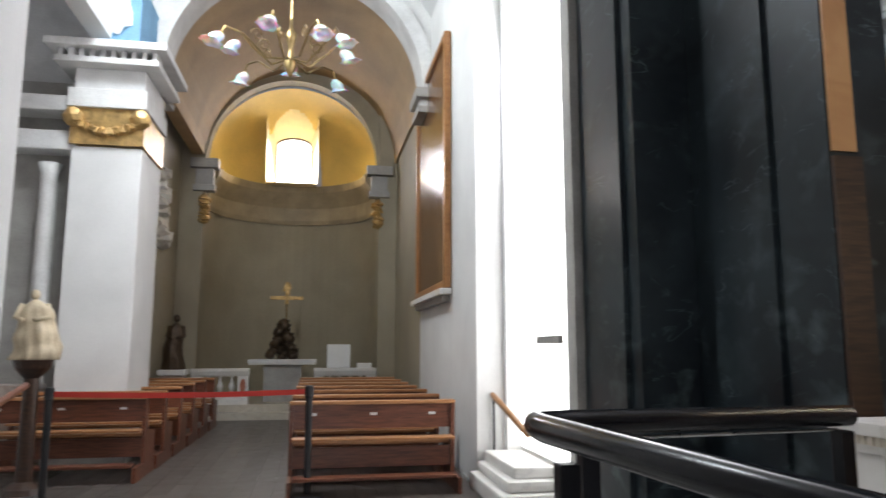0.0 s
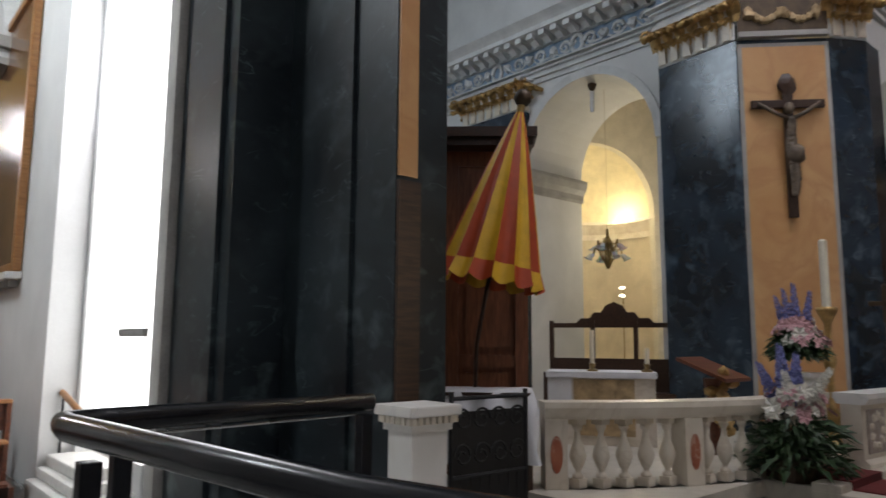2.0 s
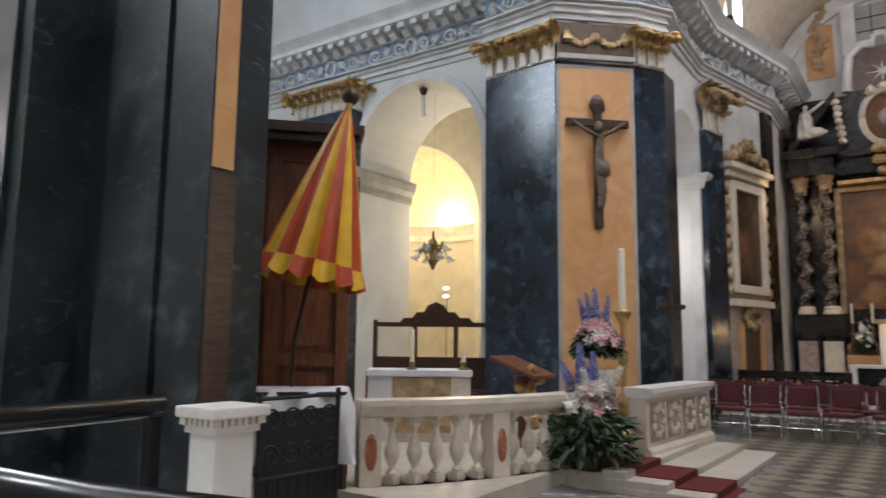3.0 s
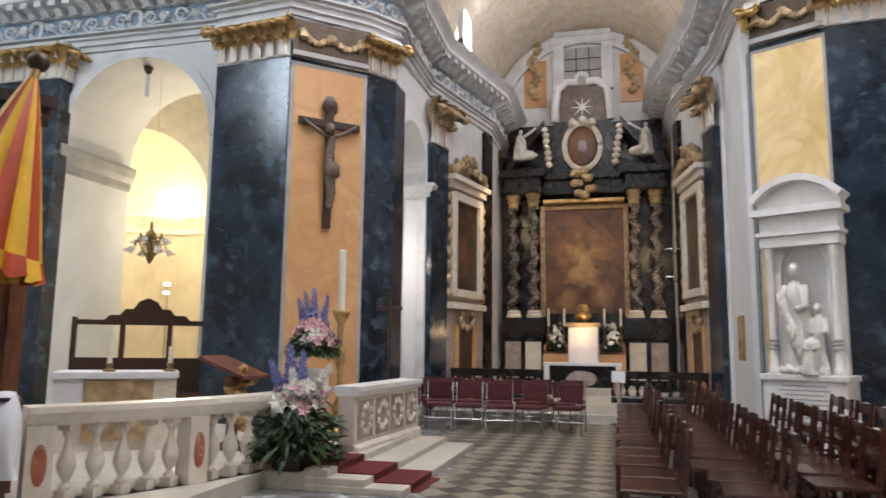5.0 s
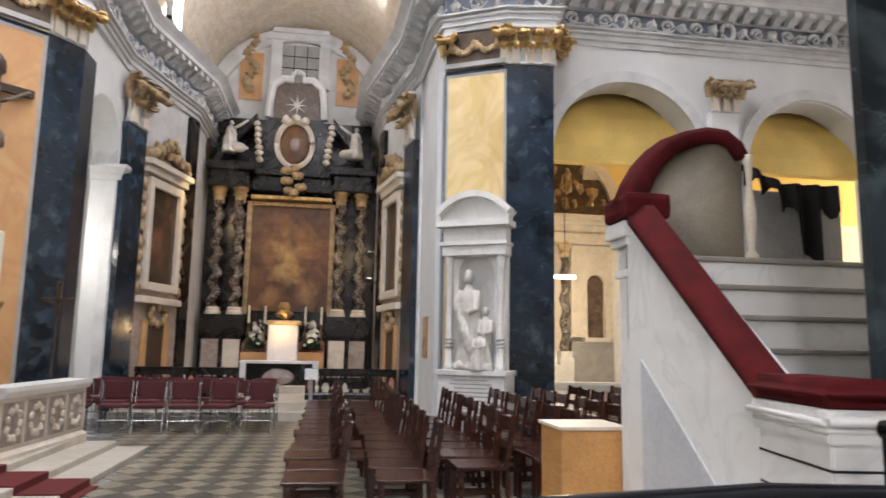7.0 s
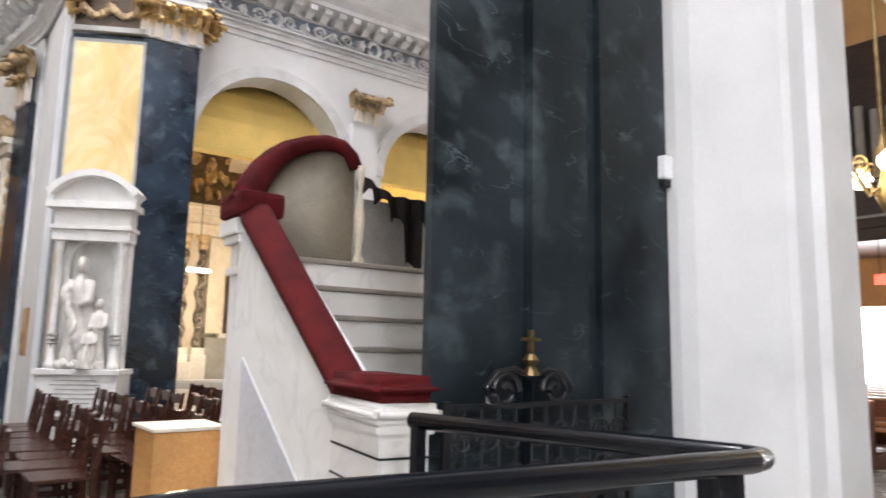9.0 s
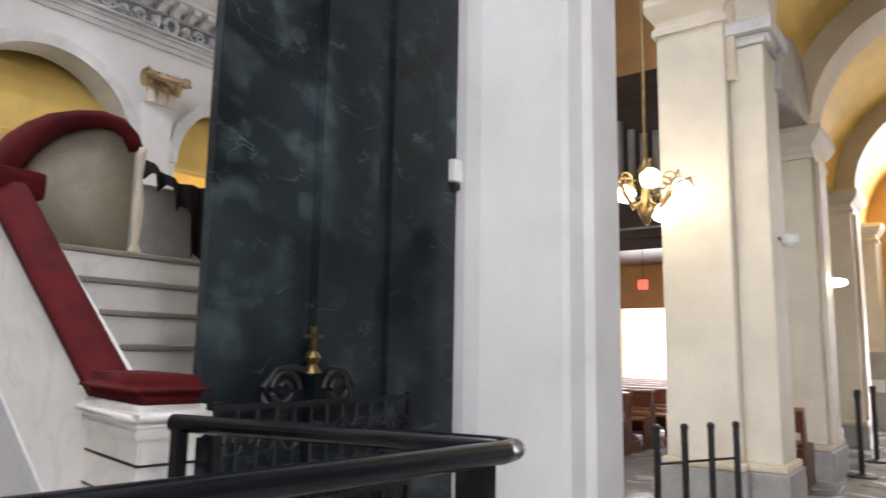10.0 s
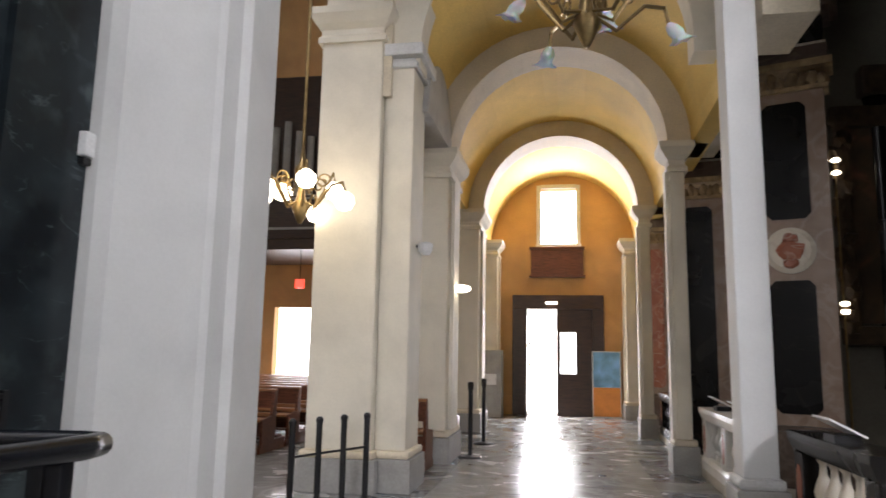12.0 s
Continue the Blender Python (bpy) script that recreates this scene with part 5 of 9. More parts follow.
prism(bm, [o + va * a + vb * 0.45 + Vector((0, 0, z)) for a, z in ol], vb * 0.05)
part("crest", bm, DARKWOOD, bn, "carved crest")


def bloom(bm, at, d, r, rnd, petals=6):
    """One open flower of curled petals round a direction."""
    d = d.normalized()
    u = d.cross(Vector((0.3, 0.2, 1))).normalized()
    v = d.cross(u)
    ph = rnd.uniform(0, 6.283)
    for i in range(petals):
        a = ph + 2 * math.pi * i / petals
        o_, w_ = u * math.cos(a) + v * math.sin(a), v * math.cos(a) - u * math.sin(a)
        q = [bm.verts.new(p) for p in (at, at + o_ * r * 0.55 + w_ * r * 0.32 + d * r * 0.3, at + o_ * r + d * r * rnd.uniform(0.0, 0.35), at + o_ * r * 0.55 - w_ * r * 0.32 + d * r * 0.3)]
        bm.faces.new((q[0], q[1], q[2]))
        bm.faces.new((q[0], q[2], q[3]))


def bouquet(name, at, label, green_r, rows, pot=None, seed=3, spikes=()):
    """A flower arrangement: a heap of narrow leaves and lumps of petals on stalks."""
    rnd = random.Random(seed)
    th = thing(name, at, label, "flower arrangement")
    bm = bmesh.new()
    for i in range(950):
        a, e = rnd.uniform(0, 6.283), rnd.uniform(-0.35, 1.2)
        r = green_r * rnd.uniform(0.35, 1.05)
        c = Vector((r * math.cos(a) * math.cos(e), r * math.sin(a) * math.cos(e), green_r * 0.75 + r * 0.85 * math.sin(e)))
        d = Vector((math.cos(a), math.sin(a), rnd.uniform(-0.6, 0.7))).normalized()
        s = d.cross(Vector((rnd.uniform(-1, 1), rnd.uniform(-1, 1), 1))).normalized()
        l, w_ = rnd.uniform(0.10, 0.24), rnd.uniform(0.012, 0.032)
        q = [bm.verts.new(p) for p in (c - d * l / 2, c + s * w_ + Vector((0, 0, 0.015)), c + d * l / 2 - Vector((0, 0, 0.03)), c - s * w_ + Vector((0, 0, 0.015)))]
        bm.faces.new(q)
    part("foliage", bm, LEAF, th)
    if pot:
        part("pot", lathe(bmesh.new(), [(pot * 0.7, 0), (pot * 0.75, 0.02), (pot, green_r * 0.7), (pot * 0.9, green_r * 0.72)], 18), BRONZE, th)
    for mat_, n, r, z0, z1, size in rows:
        bm = bmesh.new()
        for i in range(n):
            a, k = rnd.uniform(0, 6.283), rnd.random()
            rr = r * (1 - 0.5 * k) * math.sqrt(rnd.uniform(0.15, 1.0))
            d = Vector((math.cos(a), math.sin(a), rnd.uniform(0.1, 1.1)))
            bloom(bm, Vector((rr * math.cos(a), rr * math.sin(a), z0 + (z1 - z0) * k)), d, size * rnd.uniform(0.8, 1.5), rnd)
        part("blossoms", bm, mat_, th)["kind"] = "stuff"
    for mat_, foot, tip, size in spikes:
        bm = bmesh.new()
        F, T = Vector(foot), Vector(tip)
        for i in range(46):
            k = i / 45
            a = i * 2.4
            d = Vector((math.cos(a), math.sin(a), 0.5))
            bloom(bm, F.lerp(T, 0.25 + 0.75 * k) + d * size * (1.0 - 0.7 * k), d, size * (1.25 - 0.8 * k), rnd, 5)
        tube(bm, [F, F.lerp(T, 0.5), T], 0.007, 5)
        part("flower_spike", bm, mat_, th)
    return th


bouquet("flower_arrangement", (7.33, 3.34, 0.0), "large floor arrangement of white lilies and blue flowers in dark greenery", 0.50,
        [(PETALW, 16, 0.40, 0.76, 1.0, 0.07), (PETALP, 30, 0.42, 0.72, 0.98, 0.06)], 0.24, 5,
        [(PETALB, (0.05, 0.12, 0.75), (-0.02, 0.30, 1.22), 0.05), (PETALB, (0, 0.05, 0.8), (0.0, 0.10, 1.40), 0.055), (PETALB, (0, -0.03, 0.8), (0.04, -0.04, 1.32), 0.05),
         (PETALW, (0, 0, 0.75), (-0.05, 0.04, 1.15), 0.055), (PETALW, (0, -0.06, 0.75), (0.05, -0.34, 1.18), 0.055)])
sd = thing("flower_stand", (9.12, 3.98, 0.16), "narrow white plinth under a flower arrangement", "plinth")
part("shaft", boxes((-0.16, -0.16, 0.06, 0.16, 0.16, 0.86), bevel=0.01), WHITEM, sd)
part("foot", boxes((-0.2, -0.2, 0, 0.2, 0.2, 0.06), bevel=0.01), WHITEM, sd)
part("cap", boxes((-0.2, -0.2, 0.86, 0.2, 0.2, 0.92), bevel=0.01), WHITEM, sd)
bouquet("flower_arrangement", (9.12, 3.98, 1.08), "tall arrangement of pink and blue flowers on a plinth", 0.32,
        [(PETALP, 46, 0.36, 0.34, 0.60, 0.075), (PETALW, 20, 0.34, 0.34, 0.58, 0.07)], None, 8,
        [(PETALB, (0, 0.0, 0.3), (0.0, 0.02, 1.04), 0.05), (PETALB, (0, 0.08, 0.3), (-0.04, 0.22, 0.90), 0.045), (PETALB, (0, -0.06, 0.3), (0.03, -0.16, 0.94), 0.045), (PETALB, (0, 0.04, 0.3), (-0.1, 0.10, 0.98), 0.045)])

# great candlestick
c = thing("paschal_candlestick", (9.63, 3.82, 0.16), "tall gilded candlestick with a thick ivory candle", "candlestick")
part("stand", lathe(bmesh.new(), [(0.2, 0), (0.2, 0.04), (0.12, 0.1), (0.05, 0.2), (0.08, 0.34), (0.1, 0.4), (0.04, 0.5), (0.035, 0.9), (0.07, 1.0), (0.08, 1.06), (0.035, 1.15), (0.04, 1.5), (0.1, 1.62), (0.12, 1.66), (0.12, 1.7)], 20), GOLD, c, smooth=True)
part("candle", lathe(bmesh.new(), [(0.05, 1.7), (0.05, 2.52), (0.03, 2.54)], 16), WAX, c)
# processional cross
c = thing("processional_cross", (10.9, 3.55, 0.0), "dark processional cross on a slender pole in a stand", "cross")
part("base", lathe(bmesh.new(), [(0.2, 0), (0.2, 0.04), (0.06, 0.12), (0.03, 0.3)], 16), BRONZE, c)
part("pole", tube(bmesh.new(), [(0, 0, 0.2), (0, 0, 1.75)], 0.018, 8), BRONZE, c)
bm = boxes((-0.02, -0.03, 1.7, 0.02, 0.03, 2.15), (-0.02, -0.16, 1.92, 0.02, 0.16, 1.98), bevel=0.006)
for y, z in ((0.17, 1.95), (-0.17, 1.95), (0, 2.17)):
    blob(bm, (0, y, z), (0.03, 0.045, 0.045), 1, 0.3, 1)
part("cross_head", bm, BRONZE, c)
# reading desk with gilt figure carving
l = thing("lectern", (8.25, 4.60, 0.16), "wooden lectern with red slope and gilded carved support", "lectern")
part("support", lathe(bmesh.new(), [(0.16, 0), (0.15, 0.05), (0.07, 0.12), (0.06, 0.55), (0.1, 0.7), (0.12, 0.85)], 14), REDWOOD, l)
bm = bmesh.new()
prism(bm, [(-0.3, -0.3, 0.82), (0.3, -0.3, 0.82), (0.3, 0.3, 1.05), (-0.3, 0.3, 1.05)], (0, 0, 0.04))
part("slope", bm, REDWOOD, l)
bm = bmesh.new()
for i in range(16):
    blob(bm, (0.12 * math.cos(i), -0.1 + 0.08 * math.sin(2 * i), 0.25 + 0.045 * i), (0.09, 0.09, 0.07), i, 0.6, 1)
part("gilt_carving", bm, GOLD, l, "gilded carved support")["kind"] = "stuff"

# ---------------------------------------------------------------- crucifix, monument
A, B = Vector((11.32, 4.16, 0)), Vector((10.40, 5.15, 0))
dv = (B - A).normalized()
nv_ = Vector((dv.y, -dv.x, 0))
if nv_.x > 0:
    nv_ = -nv_
mid = (A + B) / 2 + nv_ * 0.06
M = Matrix((( -dv.x, nv_.x, 0, mid.x), (-dv.y, nv_.y, 0, mid.y), (0, 0, 1, 0), (0, 0, 0, 1)))
cr = thing("crucifix", (0, 0, 0), "dark wooden crucifix with a carved figure on the pier panel", "crucifix")
cr.matrix_world = M
bm = boxes((-0.065, -0.02, 3.22, 0.065, 0.05, 5.28), (-0.52, -0.015, 4.86, 0.52, 0.045, 4.98), bevel=0.008)
blob(bm, (0, 0.03, 5.22), (0.14, 0.05, 0.16), 3, 0.4, 2)
part("cross", bm, DARKWOOD, cr, "dark wooden cross")
bm = bmesh.new()
for i in range(30):
    k = i / 29
    blob(bm, (0.02 * math.sin(k * 7), 0.11, 3.55 + 1.1 * k), (0.06 + 0.045 * math.sin(k * 3.0), 0.06, 0.06), i, 0.25, 1)
for s in (-1, 1):
    tube(bm, [(0.0, 0.1, 4.66), (0.2 * s, 0.1, 4.76), (0.44 * s, 0.07, 4.93)], 0.035, 8, 0.024)
blob(bm, (-0.03, 0.14, 4.82), (0.07, 0.075, 0.095), 7, 0.2, 2)
blob(bm, (0.03, 0.13, 4.13), (0.14, 0.08, 0.14), 9, 0.5, 2)
part("carved_figure", bm, plain("dusty_brown_carving", (0.13, 0.095, 0.065), 0.5, var=0.4, scale=8.0), cr, "dusty brown carved figure", smooth=True)

# wall monument with statue in a niche
A, B = Vector((12.10, -1.98, 0)), Vector((11.55, -2.95, 0))
dv = (B - A).normalized()
nv_ = Vector((-dv.y, dv.x, 0))
if nv_.x > 0:
    nv_ = -nv_
mid = Vector((11.66, -2.46, 0)) + nv_ * 0.2 + dv * 0.10
M = Matrix(((dv.x * 0.83, -nv_.x, 0, mid.x), (dv.y * 0.83, -nv_.y, 0, mid.y), (0, 0, 0.98, 0), (0, 0, 0, 1)))
mo = thing("wall_monument", (0, 0, 0), "white marble wall monument with pedimented niche on an inscribed plinth", "monument")
mo.matrix_world = M
# local: x along the wall, y into the wall
W = 0.60
part("plinth", boxes((-W - 0.04, -0.32, 0, W + 0.04, 0.3, 1.02), (-W - 0.08, -0.36, 0, W + 0.08, 0.3, 0.1), (-W - 0.08, -0.36, 1.0, W + 0.08, 0.3, 1.08), bevel=0.012), WHITEM, mo)
ol = arch_outline(-W, W, 1.08, 3.0, [(0, 0.36, 2.58)], 18)
part("niche_front", prism(bmesh.new(), [(u, -0.06, z) for u, z in ol], (0, 0.16, 0)), WHITEM, mo)
bm = bmesh.new()
lathe(bm, [(0.37, 1.08), (0.37, 2.58)] + [(0.37 * math.cos(radians(a)), 2.58 + 0.37 * math.sin(radians(a))) for a in range(15, 91, 15)], 16, (0, 0.04, 0), 0.22, 0, 180)
part("niche_back", boxes((-0.42, 0.125, 1.08, 0.42, 0.15, 2.99)), WHITEM, mo)
part("niche_shell", bm, WHITEM, mo, smooth=True)
for s in (-1, 1):
    c = part("side_column", lathe(bmesh.new(), [(0.085, 1.08), (0.085, 1.16), (0.065, 1.2), (0.062, 2.0), (0.055, 2.72), (0.075, 2.78), (0.085, 2.86), (0.085, 2.9)], 16, (s * 0.5, -0.14, 0)), WHITEM, mo, smooth=True)
    for z in (1.42, 1.48, 1.54):
        part("column_ring", lathe(bmesh.new(), [(0.075, z), (0.09, z + 0.015), (0.075, z + 0.035)], 16, (s * 0.5, -0.14, 0)), GREYSTONE, mo)
part("architrave", boxes((-W - 0.03, -0.24, 2.9, W + 0.03, 0.1, 3.06), (-W - 0.07, -0.28, 3.06, W + 0.07, 0.1, 3.12), (-W - 0.02, -0.22, 3.12, W + 0.02, 0.1, 3.36), (-W - 0.12, -0.34, 3.36, W + 0.12, 0.1, 3.46), bevel=0.008), WHITEM, mo)
ped = ring_pts(0, 2.92, 0.92, 137, 43, 16)
part("pediment", prism(bmesh.new(), [(u, -0.18, z) for u, z in [(-W - 0.05, 3.46), *ped, (W + 0.05, 3.46)]], (0, 0.25, 0)), WHITEM, mo)
bm = bmesh.new()
outer = ring_pts(0, 2.92, 1.02, 137, 43, 16)
prism(bm, [(u, -0.34, z) for u, z in ped + outer[::-1]], (0, 0.42, 0))
part("pediment_cornice", bm, WHITEM, mo)
for i in range(11):
    z = 0.92 - 0.062 * i
    wd = (0.34, 0.40, 0.30, 0.42, 0.44, 0.25, 0.40, 0.42, 0.36, 0.44, 0.28)[i]
    part("inscription_bar", boxes((-wd, -0.327, z, wd, -0.318, z + 0.018)), GREYSTONE, mo)
# statue, one plain mesh
bm = robed(bmesh.new(), 1.60, 0.25, 2, (-0.10, -0.1, 1.08), 0.75, 7)
robed(bm, 1.0, 0.17, 4, (0.20, -0.12, 1.08), 0.8, 6)
robed(bm, 0.62, 0.15, 5, (0.14, -0.30, 1.08), 0.8, 7)
for i in range(9):
    k = i / 8
    blob(bm, (-0.30 + 0.30 * k, -0.26 - 0.05 * math.sin(3 * k), 2.15 - 0.85 * k), (0.075, 0.07, 0.13), i, 0.5, 2)
for i in range(7):
    blob(bm, (-0.30 + 0.1 * i, -0.25, 1.13 + 0.03 * (i % 2)), (0.10, 0.10, 0.07), i + 20, 0.6, 2)
sv = part("marble_statue", bm, STATUE, None, smooth=True)
sv.matrix_world = M
tagged(sv, "white marble statue of a robed figure standing in the niche", "statue")

# small framed plaque and red lamp boxes near the right pier
pl = thing("framed_plaque", (13.4, -1.90, 1.2), "small brown framed relief plaque on the white wall", "plaque")
part("frame", boxes((-0.28, -0.02, 0, 0.28, 0.03, 0.75), bevel=0.02), FRAMEWOOD, pl)
part("relief", blob(bmesh.new(), (0, 0.03, 0.38), (0.2, 0.03, 0.3), 2, 0.5), GILTSTONE, pl)

# ---------------------------------------------------------------- transept altar
bm = boxes((14.05, -1.75, 0, 20.2, 3.70, 0.15), (14.4, -1.75, 0.15, 20.2, 3.70, 0.30), (17.0, -0.6, 0.30, 20.2, 2.5, 0.45))
tagged(part("steps_transept", bm, STONESTEP), "grey stone steps and platform of the transept chapel", "floor", kind="structure")
SB = baluster_mesh(BLACKM, 0.72)
balustrade("chapel_rail", [(15.3, 3.58), (15.3, 1.65)], 0.30, 0.62, BLACKM, "low dark marble altar rail with balusters", SB, 0.19, True, "altar rails")
balustrade("chapel_rail", [(15.3, 0.30), (15.3, -1.55)], 0.30, 0.62, BLACKM, "low dark marble altar rail with balusters", SB, 0.19, True, "altar rails")

rd = thing("altarpiece", (0, 0, 0.3), "tall black marble altarpiece with twisted columns, gilding and a broken pediment", "altarpiece")
XF = 19.2
part("back_wall", boxes((19.55, -1.72, 0, 20.15, 3.66, 6.3), (19.7, -1.1, 6.3, 20.15, 3.05, 7.2)), BLACKM, rd)
for s in (-1, 1):
    yc = YM + s * 1.56
    part("pedestal_block", boxes((18.75, yc - 0.55, 0, 19.6, yc + 0.55, 0.18), (18.85, yc - 0.5, 0.18, 19.6, yc + 0.5, 1.30), (18.78, yc - 0.54, 1.30, 19.6, yc + 0.54, 1.82), bevel=0.012), BLACKM, rd)
    for k in (-1, 1):
        part("pedestal_panel", boxes((18.835, yc + k * 0.26 - 0.2, 0.28, 18.86, yc + k * 0.26 + 0.2, 1.2)), PINKMARB if k * s > 0 else CREAMM, rd)
    for k, dx in ((-1, 0.0), (1, 0.1)):
        y = YM + s * (1.56 + k * 0.27)
        bm = bmesh.new()
        n, seg = 64, 16
        rows = []
        for i in range(n + 1):
            kk = i / n
            a = kk * 2 * math.pi * 5.5 * s
            r = 0.125 * (1.04 - 0.16 * kk)
            rows.append([bm.verts.new((18.98 + dx + 0.055 * math.cos(a) + r * math.cos(2 * math.pi * q / seg), y + 0.055 * math.sin(a) + r * math.sin(2 * math.pi * q / seg), 2.0 + 2.75 * kk)) for q in range(seg)])
        for p, q in zip(rows, rows[1:]):
            for j in range(seg):
                bm.faces.new((p[j], p[(j + 1) % seg], q[(j + 1) % seg], q[j]))
        col = part("twisted_column", bm, TWISTM, rd, "twisted grey-brown marble column", smooth=True)
        part("base", lathe(bmesh.new(), [(0.2, 1.82), (0.2, 1.88), (0.17, 1.92), (0.18, 1.97), (0.15, 2.01)], 16, (18.98 + dx, y, 0)), CREAMM, col)
        bm = bmesh.new()
        for j in range(10):
            a = 2 * math.pi * j / 10
            for zz, hh in ((4.72, 0.2), (4.84, 0.22)):
                leaf(bm, (18.98 + dx + 0.12 * math.cos(a + zz), y + 0.12 * math.sin(a + zz), zz), Vector((math.cos(a + zz), math.sin(a + zz), 0)), Vector((0, 0, 1)), Vector((-math.sin(a + zz), math.cos(a + zz), 0)), hh, 0.09, 0.45)
        lathe(bm, [(0.13, 4.7), (0.14, 4.95), (0.19, 5.05), (0.19, 5.1)], 14, (18.98 + dx, y, 0))
        part("capital", bm, GILTSTONE, col)
    part("entablature_block", boxes((18.72, yc - 0.52, 5.10, 19.6, yc + 0.52, 5.26), (18.78, yc - 0.48, 5.26, 19.6, yc + 0.48, 5.52), (18.62, yc - 0.6, 5.52, 19.6, yc + 0.6, 5.72), bevel=0.012), BLACKM, rd)
    # broken pediment scroll
    bm = bmesh.new()
    sw = [(YM + s * (2.05 - 0.02 * i), 5.72 + 0.075 * i - 0.002 * i * i) for i in range(4)] + [(YM + s * (1.9 - 0.13 * i), 6.0 + 0.16 * i) for i in range(8)]
    low = [(y, z - 0.22) for y, z in sw][::-1]
    prism(bm, [(18.9, y, z) for y, z in sw + low], (0.6, 0, 0))
    part("pediment_scroll", bm, BLACKM, rd)
    bm = bmesh.new()
    for i in range(7):
        blob(bm, (18.95, YM + s * (0.98 - 0.02 * i), 6.85 - 0.16 * i), (0.09, 0.10, 0.09), i, 0.5, 1)
    part("flower_swag", bm, CREAMM, rd, "pale carved flower swag")
    # seated carved figure, kept plain
    bm = robed(bmesh.new(), 0.86, 0.20, 3 + s, (18.85, YM + s * 1.62, 6.0), 0.9, 7)
    blob(bm, (18.78, YM + s * 1.42, 6.12), (0.16, 0.24, 0.12), 8 + s, 0.5, 2)
    tube(bm, [(18.8, YM + s * 1.56, 6.62), (18.74, YM + s * 1.36, 6.72), (18.74, YM + s * 1.18, 6.86)], 0.045, 8, 0.03)
    part("carved_figure", bm, STATUE, rd, "pale carved figure resting on the pediment", smooth=True)
    part("dark_vase", lathe(bmesh.new(), [(0.12, 5.72), (0.2, 5.9), (0.26, 6.15), (0.2, 6.4), (0.1, 6.5)], 14, (19.1, YM + s * 2.35, 0)), BRONZE, rd)
# central entablature, arch and attic
part("entablature_centre", boxes((19.1, YM - 1.05, 5.10, 19.6, YM + 1.05, 5.26), (19.15, YM - 1.05, 5.26, 19.6, YM + 1.05, 5.5), (19.0, YM - 1.1, 5.5, 19.6, YM + 1.1, 5.66), bevel=0.01), BLACKM, rd)
part("gilt_moulding", boxes((19.05, YM - 1.05, 4.86, 19.5, YM + 1.05, 4.96), bevel=0.02), GOLD, rd)
bm = bmesh.new()
for i in range(14):
    a = i * 0.9
    blob(bm, (18.95, YM + 0.32 * math.cos(a) * (0.3 + 0.7 * (i % 3) / 2), 5.35 + 0.34 * math.sin(a)), (0.1, 0.12, 0.12), i, 0.5, 1)
part("gilt_cartouche", bm, GILTSTONE, rd, "gilded carved cartouche")["kind"] = "stuff"
# painting with gilt frame
yl, yr, zb, zt = YM - 1.02, YM + 1.02, 1.95, 4.72
part("painting", boxes((19.40, yl, zb, 19.44, yr, zt)), PAINTALTAR, rd, "large dim old painting in brown and gold")
part("frame_side", boxes((19.30, yl - 0.13, zb - 0.1, 19.42, yl, zt + 0.12), bevel=0.02), GILTSTONE, rd)
part("frame_side", boxes((19.30, yr, zb - 0.1, 19.42, yr + 0.13, zt + 0.12), bevel=0.02), GILTSTONE, rd)
part("frame_top", boxes((19.30, yl, zt, 19.42, yr, zt + 0.12), bevel=0.02), GILTSTONE, rd)
# attic with oval medallion
bm = bmesh.new()
prism(bm, [(19.3, YM + u, z) for u, z in [(-1.0, 5.66), (1.0, 5.66), (1.1, 6.0), (0.95, 6.7), (0.7, 7.15), (-0.7, 7.15), (-0.95, 6.7), (-1.1, 6.0)]], (0.5, 0, 0))
part("attic", bm, BLACKM, rd)
ring = [(19.24, YM + 0.45 * math.cos(2 * math.pi * i / 32), 6.42 + 0.61 * math.sin(2 * math.pi * i / 32)) for i in range(33)]
bm = tube(bmesh.new(), ring, 0.055, 8)
tube(bm, [(x - 0.03, YM + (y - YM) * 1.14, 6.42 + (z - 6.42) * 1.11) for x, y, z in ring], 0.028, 6)
part("medallion_wreath", bm, CREAMM, rd, "pale moulded oval frame", smooth=True)
bm = lathe(bmesh.new(), [(1.0, 0), (0.8, 0.03), (0.3, 0.06)], 24)
for v_ in bm.verts:
    v_.co = Vector((19.29 - v_.co.z, YM + 0.42 * v_.co.x, 6.42 + 0.58 * v_.co.y))
part("medallion", bm, PAINTBROWN, rd)
bm = bmesh.new()
for i in range(3):
    blob(bm, (19.15, YM + 0.25 * (i - 1), 7.05 + 0.06 * (i == 1)), (0.13, 0.13, 0.13), i, 0.4, 1)
part("crown_carving", bm, CREAMM, rd)
# upper crest with star
bm = bmesh.new()
prism(bm, [(19.5, YM + u, z) for u, z in [(-0.62, 7.15), (0.62, 7.15), (0.62, 8.0), (0.45, 8.25), (-0.45, 8.25), (-0.62, 8.0)]], (0.5, 0, 0))
part("crest_panel", bm, BROWNMARB, rd)
bm = bmesh.new()
ol = [(0.06 * math.cos(a * math.pi / 8) if a % 2 else 0.3 * math.cos(a * math.pi / 8), 0.06 * math.sin(a * math.pi / 8) if a % 2 else 0.3 * math.sin(a * math.pi / 8)) for a in range(16)]
prism(bm, [(19.47, YM + u, 7.6 + z) for u, z in ol], (0.03, 0, 0))
part("star", bm, STATUE, rd, "white carved star")
